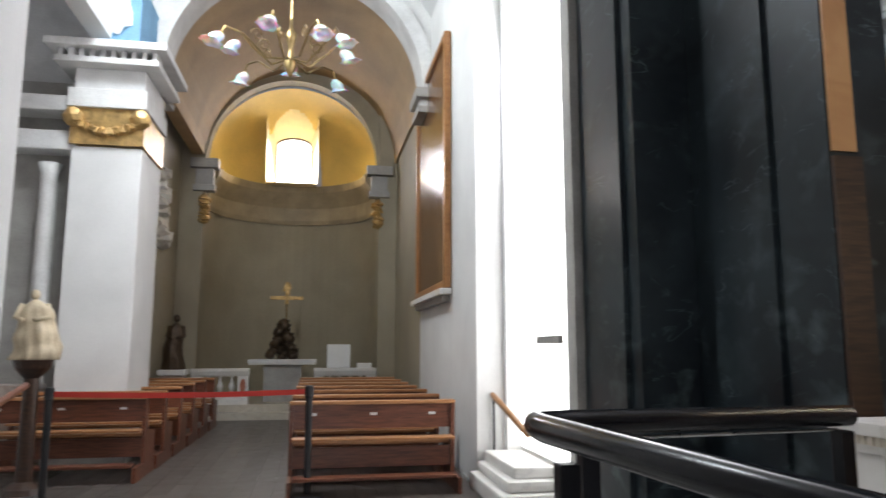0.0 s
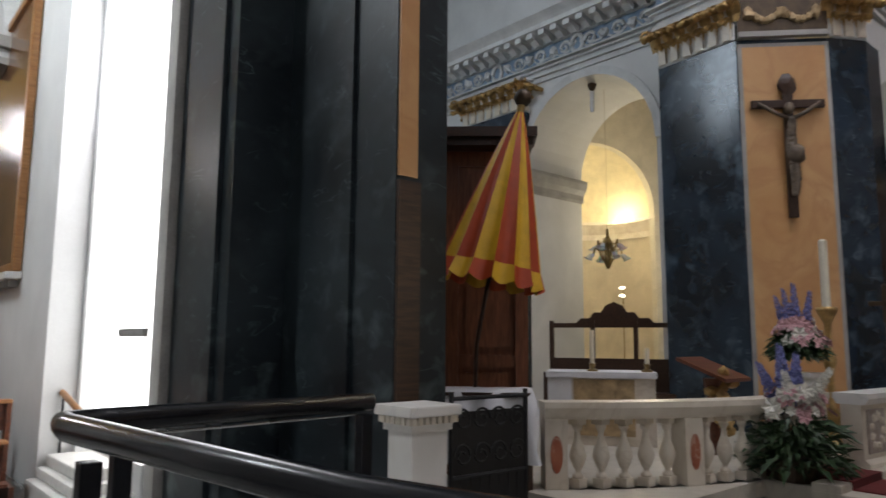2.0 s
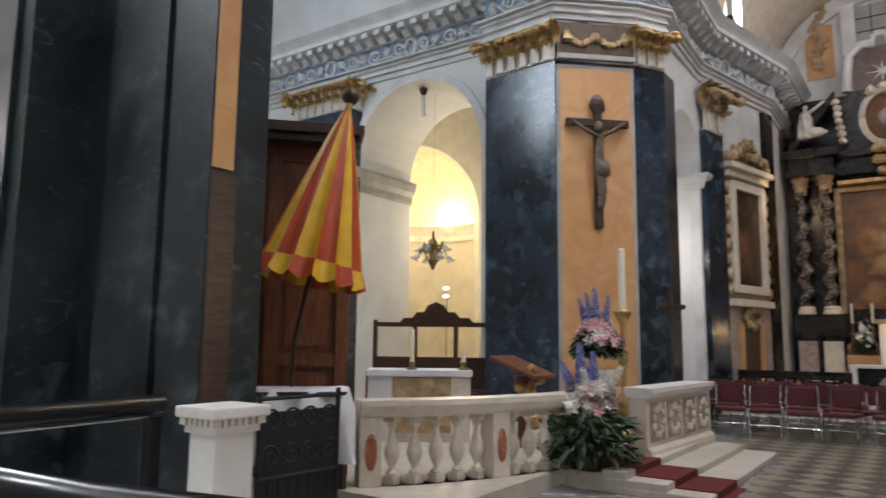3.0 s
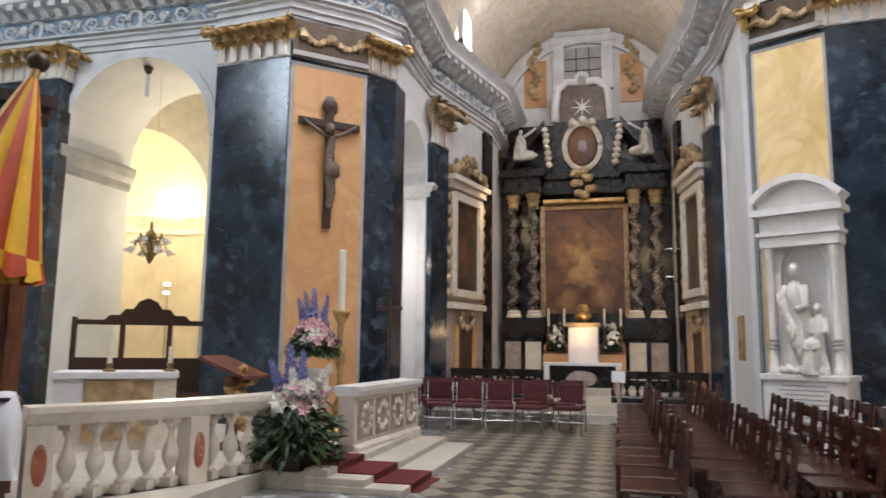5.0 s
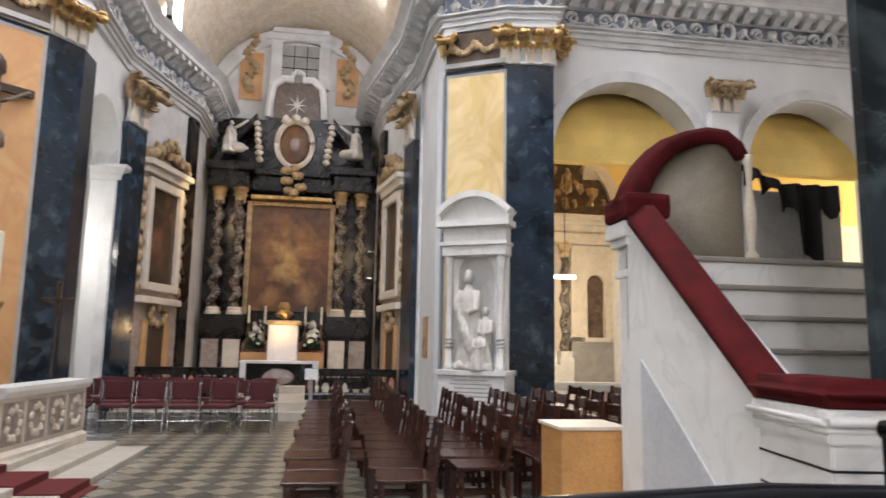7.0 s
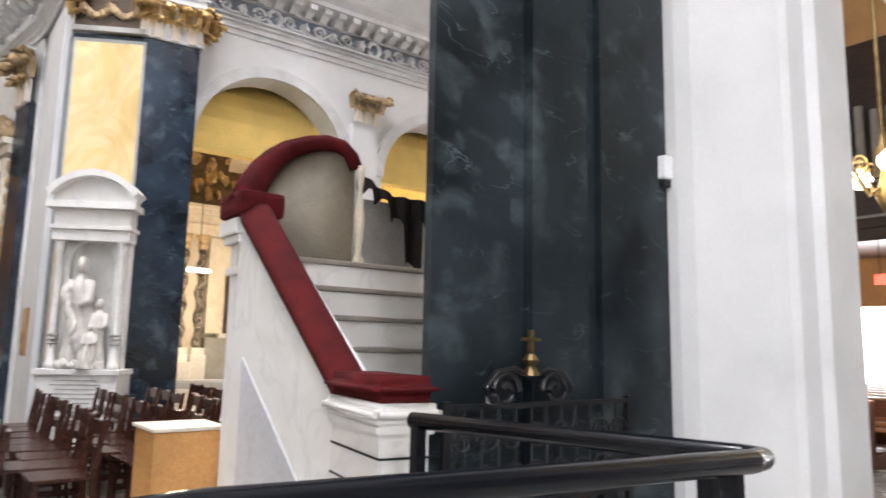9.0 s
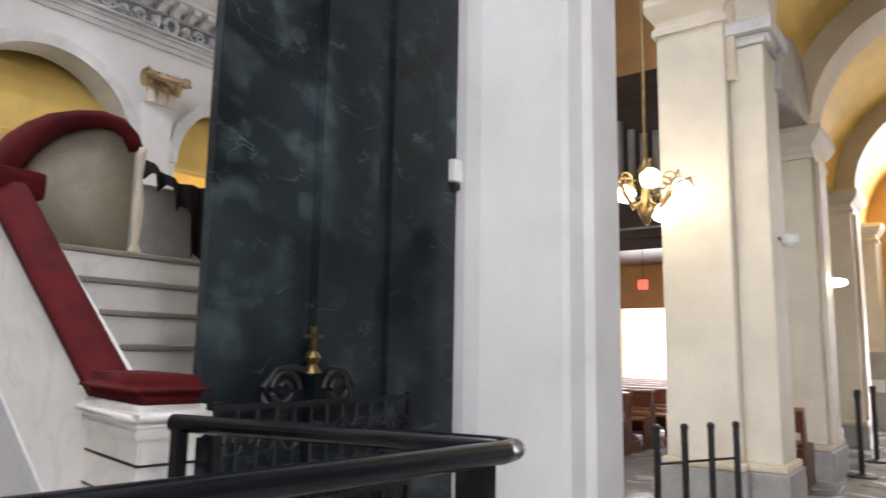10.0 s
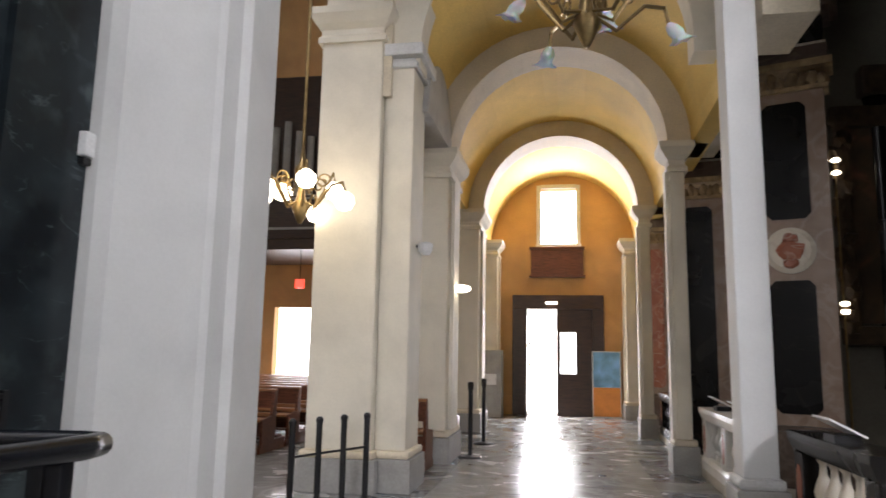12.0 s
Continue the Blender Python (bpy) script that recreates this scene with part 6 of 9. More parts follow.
for s in (-1, 1):
    bm = tube(bmesh.new(), [(19.45, YM + s * 0.75, 7.2), (19.45, YM + s * 0.72, 7.7), (19.45, YM + s * 0.66, 8.1), (19.45, YM + s * 0.4, 8.32), (19.45, YM + s * 0.12, 8.3)], 0.11, 8)
    part("crest_scroll", bm, STUCCO, rd)
bm = bmesh.new()
for i in range(7):
    a_ = math.pi * i / 6
    blob(bm, (19.42, YM + 0.17 * math.cos(a_), 8.36 + 0.17 * math.sin(a_)), (0.06, 0.06, 0.09), i, 0.4, 1)
part("crest_shell", bm, STUCCO, rd, "small carved shell")

# altar block with table, tabernacle, vases and candles
al = thing("altar_table", (0, 0, 0.45), "white-clothed altar table before the altarpiece", "altar")
part("mensa", boxes((17.35, YM - 0.9, 0.50, 18.1, YM + 0.9, 0.56), bevel=0.01), LINEN, al, "white cloth on the table top")
for y in (-0.82, 0.82):
    part("cloth_end", boxes((17.36, YM + y - 0.06, 0.05, 18.08, YM + y + 0.06, 0.5), bevel=0.01), LINEN, al)
part("dark_front", boxes((17.5, YM - 0.76, 0.0, 18.0, YM + 0.76, 0.5)), BLACKM, al)
part("front_relief", blob(bmesh.new(), (17.5, YM, 0.18), (0.06, 0.35, 0.2), 3, 0.4), PINKMARB, al)
gr = thing("altar_gradine", (0, 0, 0.45), "stepped gilded shelf behind the altar table", "shelf")
part("lower_step", boxes((18.3, YM - 1.0, 0, 19.0, YM + 1.0, 0.75), bevel=0.01), ORANGE, gr)
part("upper_step", boxes((18.6, YM - 1.0, 0.75, 19.2, YM + 1.0, 1.0), bevel=0.01), REDMARB, gr)
tb = thing("tabernacle", (18.3, YM, 1.45), "white draped tabernacle on the altar shelf", "tabernacle")
part("body", boxes((-0.2, -0.36, -0.55, 0.3, 0.36, 0.42), bevel=0.03), LINEN, tb)
part("lid", boxes((-0.28, -0.42, 0.42, 0.34, 0.42, 0.52), bevel=0.02), GILTSTONE, tb)
bm = blob(bmesh.new(), (0, 0, 0.68), (0.2, 0.2, 0.12), 2, 0.3)
blob(bm, (0, 0, 0.86), (0.12, 0.14, 0.12), 4, 0.5)
part("gilt_crown", bm, GOLD, tb)
for s in (-1, 1):
    f = bouquet("altar_flowers", (18.45, YM + s * 0.68, 1.2), "pale flower arrangement on the altar shelf", 0.2, [(PETALW, 30, 0.24, 0.15, 0.75, 0.06)], None, 11 + s)
    for y in (0.5, 0.9):
        c = thing("altar_candle", (18.8, YM + s * y, 1.45), "tall candle in a brass candlestick on the altar", "candle", "altar candles")
        part("candlestick", lathe(bmesh.new(), [(0.08, 0), (0.08, 0.03), (0.03, 0.08), (0.045, 0.2), (0.02, 0.3), (0.02, 0.42), (0.06, 0.46)], 12), BRASS, c)
        part("candle", lathe(bmesh.new(), [(0.03, 0.46), (0.03, 0.9)], 10), WAX, c)
bulb("altar_spot", (17.8, YM, 1.75), 9, 0.08, (1.0, 0.66, 0.32))
area("altar_picture_light", (17.2, -0.9, 4.0), (19.2, 0.9, 2.6), 0.15, 0.3, 20, (1.0, 0.68, 0.36))
area("altar_picture_light_left", (16.4, 2.9, 5.0), (19.2, 0.9, 3.2), 0.15, 0.3, 20, (1.0, 0.70, 0.40))
for z in (2.9, 3.55):
    sp = thing("spotlight", (17.6, -1.05, z), "small lit spotlight clamped beside the altarpiece", "spotlight", "altar spotlights")
    part("housing", lathe(bmesh.new(), [(0.05, 0), (0.09, 0.05), (0.1, 0.12)], 12), IRON, sp)
    part("lamp_face", lathe(bmesh.new(), [(0.085, 0.12), (0.085, 0.125)], 12), WHITEGLOW, sp)
    part("bracket", tube(bmesh.new(), [(0, -0.19, 0.02), (0, 0, 0.02)], 0.015, 6), IRON, sp)

# splayed side walls of the transept chapel: pilasters, pictures, doors
for s, A, B in ((1, Vector((14.4, 3.97, 0)), Vector((17.5, 3.2, 0))), (-1, Vector((14.4, -1.84, 0)), Vector((17.5, -1.3, 0)))):
    ud = (B - A).normalized()
    SL = (B - A).length
    MS = Matrix(((ud.x, -ud.y, 0, A.x), (ud.y, ud.x, 0, A.y), (0, 0, 1, 0), (0, 0, 0, 1)))

    def bx(u0, d0, z0, u1, d1, z1):
        a, b = -s * d0, -s * d1
        return (u0, min(a, b), z0, u1, max(a, b), z1)

    def wall_piece(name, rows, material, label, cat):
        ob = tagged(part(name, boxes(*rows), material), label, cat, kind="structure")
        ob.matrix_world = MS

    wall_piece("wall_transept_lining", [bx(0, -0.5, 0, SL + 0.05, -0.004, 7.3)], STUCCO, "stuccoed splayed side wall of the transept chapel", "wall")
    plain_wall("wall_transept_flank", [(17.5, 3.2, 0, 20.2, 4.4, 7.3)] if s > 0 else [(17.5, -2.4, 0, 20.2, -1.28, 7.3)], STUCCO, "stuccoed flank wall beside the altarpiece")
    wall_piece("pier_transept", [bx(0.05, 0, 0.0, 0.78, 0.12, 5.62)], BLUEBLACK, "pilaster clad in blue-black marble", "pier")
    wall_piece("pier_transept_inner", [bx(SL - 0.42, 0.0, 0.3, SL, 0.1, 6.6)], BLACKM, "narrow black marble pilaster beside the altarpiece", "pier")
    cp_ = [(0.0, -s * 0.12), (0.82, -s * 0.12)]
    c_ = capital("gilt_capital", cp_ if s > 0 else cp_[::-1], 5.62, 6.62, GILTSTONE, "carved stone capital with gilded acanthus leaves")
    c_.matrix_world = MS
    pn = thing("picture_surround", (0, 0, 0), "pinkish marble surround with a framed dark painting above a small door", "wall panel", "transept picture surrounds")
    pn.matrix_world = MS
    a0, a1 = 0.82, SL - 0.44
    am, hw = (a0 + a1) / 2, (a1 - a0) / 2
    part("surround", boxes(bx(a0, 0.0, 0.3, a1, 0.05, 5.3)), PINKMARB, pn)
    part("painting", boxes(bx(am - 0.60 * hw, 0.06, 2.62, am + 0.60 * hw, 0.075, 4.6)), PAINTDARK, pn, "dark old painting")
    for r in (bx(am - 0.78 * hw, 0.05, 2.45, am - 0.60 * hw, 0.16, 4.78), bx(am + 0.60 * hw, 0.05, 2.45, am + 0.78 * hw, 0.16, 4.78), bx(am - 0.60 * hw, 0.05, 4.6, am + 0.60 * hw, 0.16, 4.78), bx(am - 0.60 * hw, 0.05, 2.45, am + 0.60 * hw, 0.16, 2.62)):
        part("frame_bar", boxes(r, bevel=0.02), CREAMM, pn)
    part("picture_cornice", boxes(bx(am - hw, 0.05, 5.0, am + hw, 0.27, 5.12), bx(am - 0.94 * hw, 0.05, 4.85, am + 0.94 * hw, 0.17, 5.0), bevel=0.01), CREAMM, pn)
    part("sill", boxes(bx(am - 0.9 * hw, 0.05, 2.18, am + 0.9 * hw, 0.2, 2.32), bevel=0.02), CREAMM, pn)
    bm = bmesh.new()
    for i in range(16):
        blob(bm, (am + (0.9 if i % 2 else -0.9) * hw, -s * 0.08, 2.5 + 0.3 * (i // 2)), (0.08, 0.06, 0.13), i, 0.6, 2)
    for i in range(34):
        k_ = i / 33
        blob(bm, (am - 0.85 * hw + 1.7 * hw * k_, -s * (0.12 + 0.08 * math.sin(i * 2.3)), 5.22 + 0.42 * math.sin(math.pi * k_) * (0.35 + 0.65 * ((i * 7) % 5) / 4)), (0.09, 0.09, 0.10), i, 0.9, 2, 3.4)
    for i in range(8):
        blob(bm, (am + 0.32 * math.cos(i * 0.8), -s * 0.1, 1.95 + 0.18 * math.sin(i * 0.8)), (0.09, 0.07, 0.09), i, 0.6, 2)
    part("carved_ornament", bm, GILTSTONE, pn, "gilded carved ornament", smooth=True)["kind"] = "stuff"
    part("door_panel", boxes(bx(am - 0.36, 0.05, 0.3, am + 0.36, 0.07, 1.75)), DARKWOOD, pn, "small dark wooden door")
    for k in (-1, 1):
        q = sorted((am + k * 0.36, am + k * 0.55))
        part("door_jamb", boxes(bx(q[0], 0.05, 0.3, q[1], 0.1, 1.85), bevel=0.01), ORANGE, pn)

# lunette window, stucco putti shapes reduced to ornament
wn_ = thing("lunette_window", (20.17, YM, 0), "small barred window in a stucco surround above the altarpiece", "window")
part("dark_pane", boxes((-0.03, -0.52, 8.75, 0.0, 0.52, 9.9)), GREYSTONE, wn_)
for y in (-0.18, 0.18):
    part("bar", boxes((-0.05, y - 0.012, 8.75, -0.03, y + 0.012, 9.9)), IRON, wn_)
for z in (9.2, 9.55):
    part("bar", boxes((-0.05, -0.52, z, -0.03, 0.52, z + 0.02)), IRON, wn_)
for s in (-1, 1):
    part("jamb", boxes((-0.14, s * 0.68 - 0.16, 8.6, 0.02, s * 0.68 + 0.16, 10.0), bevel=0.02), STUCCO, wn_)
    bm = bmesh.new()
    for i in range(16):
        blob(bm, (-0.1, s * (1.35 + 0.12 * math.sin(i)), 8.5 + 0.13 * i), (0.1, 0.14, 0.13), i, 0.6, 1)
    part("stucco_ornament", bm, GILTSTONE, wn_, "ochre stucco ornament")
    part("ochre_field", boxes((-0.02, s * 1.35 - 0.32, 8.2, 0.02, s * 1.35 + 0.32, 9.6)), ORANGE, wn_)
part("lintel", boxes((-0.16, -0.95, 10.0, 0.02, 0.95, 10.2), (-0.2, -0.8, 10.2, 0.02, 0.8, 10.35), bevel=0.02), STUCCO, wn_)
bm = bmesh.new()
archivolt(bm, "x", 20.05, YM, 2.25, 7.75, 0.35, 0.14, 36)
tagged(part("trim_lunette", bm, STUCCO), "stucco band round the lunette over the altarpiece", "trim", kind="structure")
# upper side window of the transept
tw = thing("clerestory_window", (0, 0, 0), "bright tall window above the cornice in a white surround", "window")
part("pane", boxes((15.3, 3.36, 8.2, 16.0, 3.38, 9.6)), SKYGLOW, tw, "bright daylight pane")
for r in ((15.18, 3.38, 8.1, 15.3, 3.5, 9.7), (16.0, 3.38, 8.1, 16.12, 3.5, 9.7), (15.18, 3.38, 8.08, 16.12, 3.5, 8.2), (15.18, 3.38, 9.6, 16.12, 3.5, 9.72), (15.62, 3.42, 8.2, 15.68, 3.46, 9.6), (15.3, 3.42, 8.9, 16.0, 3.46, 8.94)):
    part("frame_bar", boxes(r), STUCCO, tw)

# ---------------------------------------------------------------- chairs and furniture of the crossing


def wooden_chair():
    th = thing("wooden_chair", (0, 0, 0), "dark mahogany church chair with slatted back", "chair", "rows of church chairs")
    for s in (-1, 1):
        bm = bmesh.new()
        prism(bm, [(s * 0.2 - 0.018, -0.24, 0), (s * 0.2 - 0.018, -0.20, 0), (s * 0.2 - 0.018, -0.17, 0.45), (s * 0.2 - 0.018, -0.23, 0.86), (s * 0.2 - 0.018, -0.265, 0.86), (s * 0.2 - 0.018, -0.21, 0.45)], (0.036, 0, 0))
        part("rear_post", bm, CHAIRWOOD, th)
        part("front_leg", boxes((s * 0.2 - 0.018, 0.16, 0, s * 0.2 + 0.018, 0.2, 0.44)), CHAIRWOOD, th)
        part("side_stretcher", boxes((s * 0.2 - 0.01, -0.2, 0.16, s * 0.2 + 0.01, 0.18, 0.19)), CHAIRWOOD, th)
    part("seat", boxes((-0.225, -0.2, 0.43, 0.225, 0.22, 0.46), bevel=0.01), CHAIRWOOD, th)
    part("top_slat", boxes((-0.2, -0.262, 0.73, 0.2, -0.235, 0.845), bevel=0.006), CHAIRWOOD, th)
    part("mid_slat", boxes((-0.2, -0.235, 0.58, 0.2, -0.215, 0.65)), CHAIRWOOD, th)
    part("book_box", boxes((-0.2, -0.36, 0.60, 0.2, -0.25, 0.62)), CHAIRWOOD, th)
    part("label_plate", boxes((-0.05, -0.268, 0.82, 0.05, -0.262, 0.85)), PAPER, th, "small pale plate")
    return th


ch = wooden_chair()
rnd = random.Random(4)
first = True
for r, y in enumerate((-0.05, -0.75, -1.45, -2.15, -2.85, -3.55, -4.25)):
    x = 5.9 + 0.04 * r + (0.45 if y < -1.2 else 0.0)
    while x < (13.0 if y > -1.2 else 10.4 if y > -3.2 else 10.9):
        m = pose(x + rnd.uniform(-0.02, 0.02), y + rnd.uniform(-0.04, 0.04), 0, 0, 0, rnd.uniform(-4, 4))
        if first:
            ch.matrix_world = m
            first = False
        else:
            copy_thing(ch, m)
        x += 0.53


def red_chair():
    th = thing("red_chair", (0, 0, 0), "stacking chair with crimson padded seat and back on steel legs", "chair", "red chairs by the chapel")
    steel = bpy.data.materials.get("bare_steel")
    part("seat_pad", boxes((-0.22, -0.2, 0.38, 0.22, 0.22, 0.44), bevel=0.02), REDPAD, th)
    part("back_pad", boxes((-0.19, -0.26, 0.50, 0.19, -0.225, 0.78), bevel=0.016), REDPAD, th)
    for s in (-1, 1):
        part("rear_leg", tube(bmesh.new(), [(s * 0.22, -0.27, 0), (s * 0.22, -0.22, 0.45), (s * 0.22, -0.25, 0.77)], 0.011, 6), steel, th)
        part("front_leg", tube(bmesh.new(), [(s * 0.22, 0.22, 0), (s * 0.22, 0.18, 0.39)], 0.011, 6), steel, th)
    part("cross_bar", tube(bmesh.new(), [(-0.22, 0.2, 0.2), (0.22, 0.2, 0.2)], 0.009, 6), steel, th)
    return th


rc = red_chair()
first = True
for r, x in enumerate((12.35, 13.05, 13.75)):
    for i in range(6):
        m = pose(x + rnd.uniform(-0.08, 0.08), 0.95 + 0.55 * i + 0.16 * (r % 2) + rnd.uniform(-0.04, 0.04), 0, 0, 0, 90 + rnd.uniform(-12, 12))
        if first:
            rc.matrix_world = m
            first = False
        else:
            copy_thing(rc, m)

# notice on a stand, orange wooden desk
n = thing("notice_stand", (14.0, 0.15, 0.0), "slim stand with a white paper notice", "sign")
part("pole", tube(bmesh.new(), [(0, 0, 0.02), (0, 0, 0.78)], 0.035, 10), GREYSTONE, n)
part("foot", lathe(bmesh.new(), [(0.16, 0), (0.16, 0.02), (0.05, 0.03)], 16), IRON, n)
part("paper", boxes((-0.03, -0.12, 0.76, -0.015, 0.12, 0.96)), PAPER, n)
k = thing("wooden_desk", (5.62, -2.06, 0.0), "light orange wooden box desk with a pale top", "desk")
part("body", boxes((-0.2, -0.22, 0, 0.28, 0.26, 0.84), bevel=0.006), ORANGEWOOD, k)
part("top", boxes((-0.22, -0.24, 0.84, 0.30, 0.28, 0.865), bevel=0.005), CREAMM, k)

# ---------------------------------------------------------------- pulpit stair
ps = thing("pulpit_stair", (0, 0, 0), "white marble pulpit stair with red velvet rail pad", "staircase")
for i in range(10):
    z, x = 2.05 - 0.205 * i, 4.92 - 0.19 * i
    y0 = -4.1 if x > 4.05 else -2.30 - 0.84 * (x - 3.12)
    if y0 > -2.5:
        continue
    part("tread", boxes((x - 0.03, y0, z - 0.035, x + (0.2 if i else 0.75), -2.44, z), bevel=0.012), STEPSTONE, ps, "grey stone tread, its tone holding the nosing shadow")
    part("riser", boxes((x, y0 + 0.01, z - 0.2, x + 0.17, -2.45, z - 0.037)), WHITEM, ps)
# sloping parapet
PY = -2.20


def rail_z(x):
    return 1.21 + 0.77 * (x - 3.6)


bm = bmesh.new()
prism(bm, [(3.56, PY, 0.0), (5.16, PY, 0.0), (5.16, PY, rail_z(5.0)), (5.0, PY, rail_z(5.0) - 0.02), (3.56, PY, rail_z(3.56) - 0.02)], (0, -0.22, 0))
part("parapet", bm, WHITEM, ps)
bm = bmesh.new()
prism(bm, [(3.95, PY + 0.012, 0.12), (4.95, PY + 0.012, 0.12), (4.95, PY + 0.012, 1.35), (3.95, PY + 0.012, 0.62)], (0, -0.01, 0))
part("parapet_panel", bm, plain("pale_grey_marble", (0.56, 0.57, 0.58), 0.35, var=0.12), ps)
part("parapet_plinth", boxes((3.56, PY, 0, 5.16, PY + 0.04, 0.1), bevel=0.012), WHITEM, ps)
part("newel_shaft", boxes((5.17, -2.40, 0.0, 5.36, -2.22, 1.92), bevel=0.012), WHITEM, ps)
part("newel_capital", boxes((5.15, -2.42, 1.92, 5.39, -2.20, 1.98), (5.17, -2.40, 1.98, 5.37, -2.22, 2.14), (5.13, -2.44, 2.14, 5.42, -2.18, 2.20), (5.10, -2.46, 2.20, 5.44, -2.15, 2.31), bevel=0.012), WHITEM, ps)
bm = bmesh.new()
rows = []
for i in range(15):
    x = 3.52 + 1.52 * i / 14
    z, up = rail_z(x), 0.10 * i / 14
    rows.append([bm.verts.new((x, y, zz)) for y, zz in ((PY + 0.045, z - 0.05), (PY + 0.05, z + 0.01), (PY + 0.02, z + 0.045), (PY - 0.06, z + 0.065 + up * 0.5), (PY - 0.13, z + 0.05 + up * 0.7), (PY - 0.17, z + 0.01 + up * 0.6), (PY - 0.165, z - 0.05))])
for p, q in zip(rows, rows[1:]):
    for j in range(7):
        bm.faces.new((p[j], p[(j + 1) % 7], q[(j + 1) % 7], q[j]))
bm.faces.new(rows[0])
bm.faces.new(rows[-1][::-1])
part("velvet_rail_pad", bm, VELVET, ps, "dark red velvet rail pad", smooth=True)
part("velvet_newel_pad", boxes((5.0, -2.47, 2.315, 5.43, -2.13, 2.50), bevel=0.05), VELVET, ps, "dark red velvet pad on the newel")
# start pedestal with velvet cushion
PU, PV, PC = Vector((0.985, -0.17, 0)), Vector((-0.17, -0.985, 0)), Vector((2.95, -2.0, 0))


def pedestal_slab(name, grow, z0, z1, material, bev=0.01, label=""):
    a, b, c, d = -grow, 0.66 + grow, -grow, 0.27 + grow
    bm = prism(bmesh.new(), [PC + PU * u + PV * v + Vector((0, 0, z0)) for u, v in ((a, c), (b, c), (b, d), (a, d))], (0, 0, z1 - z0))
    if bev:
        bmesh.ops.bevel(bm, geom=bm.edges[:], offset=bev, segments=3 if bev > 0.02 else 2, affect="EDGES")
    return part(name, bm, material, ps, label, smooth=bev > 0.02)


pedestal_slab("start_pedestal", -0.02, 0.0, 1.09, WHITEM)
pedestal_slab("pedestal_foot", 0.02, 0.0, 0.12, WHITEM)
for z in (0.70, 0.83, 0.97):
    pedestal_slab("joint_line", -0.017, z, z + 0.010, IRON, 0)
pedestal_slab("pedestal_band", 0.0, 1.07, 1.115, WHITEM, 0.008)
pedestal_slab("pedestal_cap", 0.03, 1.115, 1.20, WHITEM, 0.03)
pedestal_slab("velvet_cushion", 0.03, 1.203, 1.315, VELVET, 0.05, "dark red velvet cushion")
# curved back of the pulpit with velvet rim
pb = thing("pulpit", (0, 0, 0), "curved pulpit wall of tan panel with a red velvet rim", "pulpit")
rim = [(-2.22, 2.40), (-2.29, 2.56), (-2.38, 2.70), (-2.49, 2.82), (-2.62, 2.925), (-2.76, 2.99), (-2.89, 3.02), (-3.0, 3.0), (-3.07, 2.93), (-3.11, 2.82)]


def bow(y):
    return 5.15 + 0.20 * math.sin(math.pi * min(1.0, max(0.0, (-2.2 - y) / 0.95)))


bm = bmesh.new()
prev = None
for y, z in rim:
    cur = [bm.verts.new((bow(y), y, 1.5)), bm.verts.new((bow(y), y, z)), bm.verts.new((bow(y) + 0.06, y, z)), bm.verts.new((bow(y) + 0.06, y, 1.5))]
    if prev:
        for j in range(4):
            bm.faces.new((prev[j], prev[(j + 1) % 4], cur[(j + 1) % 4], cur[j]))
    else:
        bm.faces.new(cur)
    prev = cur
bm.faces.new(prev[::-1])
part("panel", bm, plain("tan_grey_panel", (0.22, 0.185, 0.13), 0.5, var=0.3, scale=2.6), pb, smooth=True)
bm = bmesh.new()
rows = []
for i, (y, z) in enumerate(rim):
    y2, z2 = rim[min(i + 1, len(rim) - 1)]
    y1, z1 = rim[max(i - 1, 0)]
    n_ = Vector((0, -(z2 - z1), y2 - y1)).normalized()
    if n_.z < 0:
        n_ = -n_
    if i > 7:
        n_ = Vector((0, -1, 0.3)).normalized()
    w_ = 0.10 - 0.065 * i / 9
    c_ = Vector((bow(y) - 0.01, y, z))
    rows.append([bm.verts.new(c_ + n_ * a + Vector((b, 0, 0))) for a, b in ((-w_, -0.04), (w_ * 0.2, -0.075), (w_, -0.05), (w_ * 1.15, 0.03), (w_, 0.10), (-w_, 0.09))])
for p, q in zip(rows, rows[1:]):
    for j in range(6):
        bm.faces.new((p[j], p[(j + 1) % 6], q[(j + 1) % 6], q[j]))
bm.faces.new(rows[0])
bm.faces.new(rows[-1][::-1])
part("velvet_rim", bm, VELVET, pb, "dark red velvet rim", smooth=True)
part("baluster", lathe(bmesh.new(), [(0.045, 2.05), (0.045, 2.10), (0.02, 2.14), (0.035, 2.3), (0.04, 2.42), (0.018, 2.62), (0.03, 2.78), (0.036, 2.84)], 12, (5.12, -3.13, 0)), CREAM, pb, smooth=True)
part("pulpit_wall", boxes((5.66, -4.3, 2.0, 5.78, -3.16, 2.72), bevel=0.01), GREYSTONE, pb)
part("wall_pilaster", boxes((5.60, -3.42, 2.05, 5.68, -3.22, 2.86), bevel=0.012), STUCCO, pb)
bm = bmesh.new()
prev = None
for i in range(29):
    k = i / 28
    y = -3.36 - 0.86 * k
    zt = 2.93 - 0.16 * min(1.0, k * 2.4)
    lo = 0.14 + 0.05 * math.sin(i * 1.3) + (0.48 if k > 0.55 and k < 0.8 else 0.10 if k > 0.4 else 0.0)
    cur = [bm.verts.new((5.58 + 0.03 * math.sin(i * 1.1), y, zt)), bm.verts.new((5.56 + 0.045 * math.sin(i * 1.1 + 0.6), y, zt - lo))]
    if prev:
        bm.faces.new((prev[0], cur[0], cur[1], prev[1]))
    prev = cur
bmesh.ops.solidify(bm, geom=bm.faces[:], thickness=0.02)
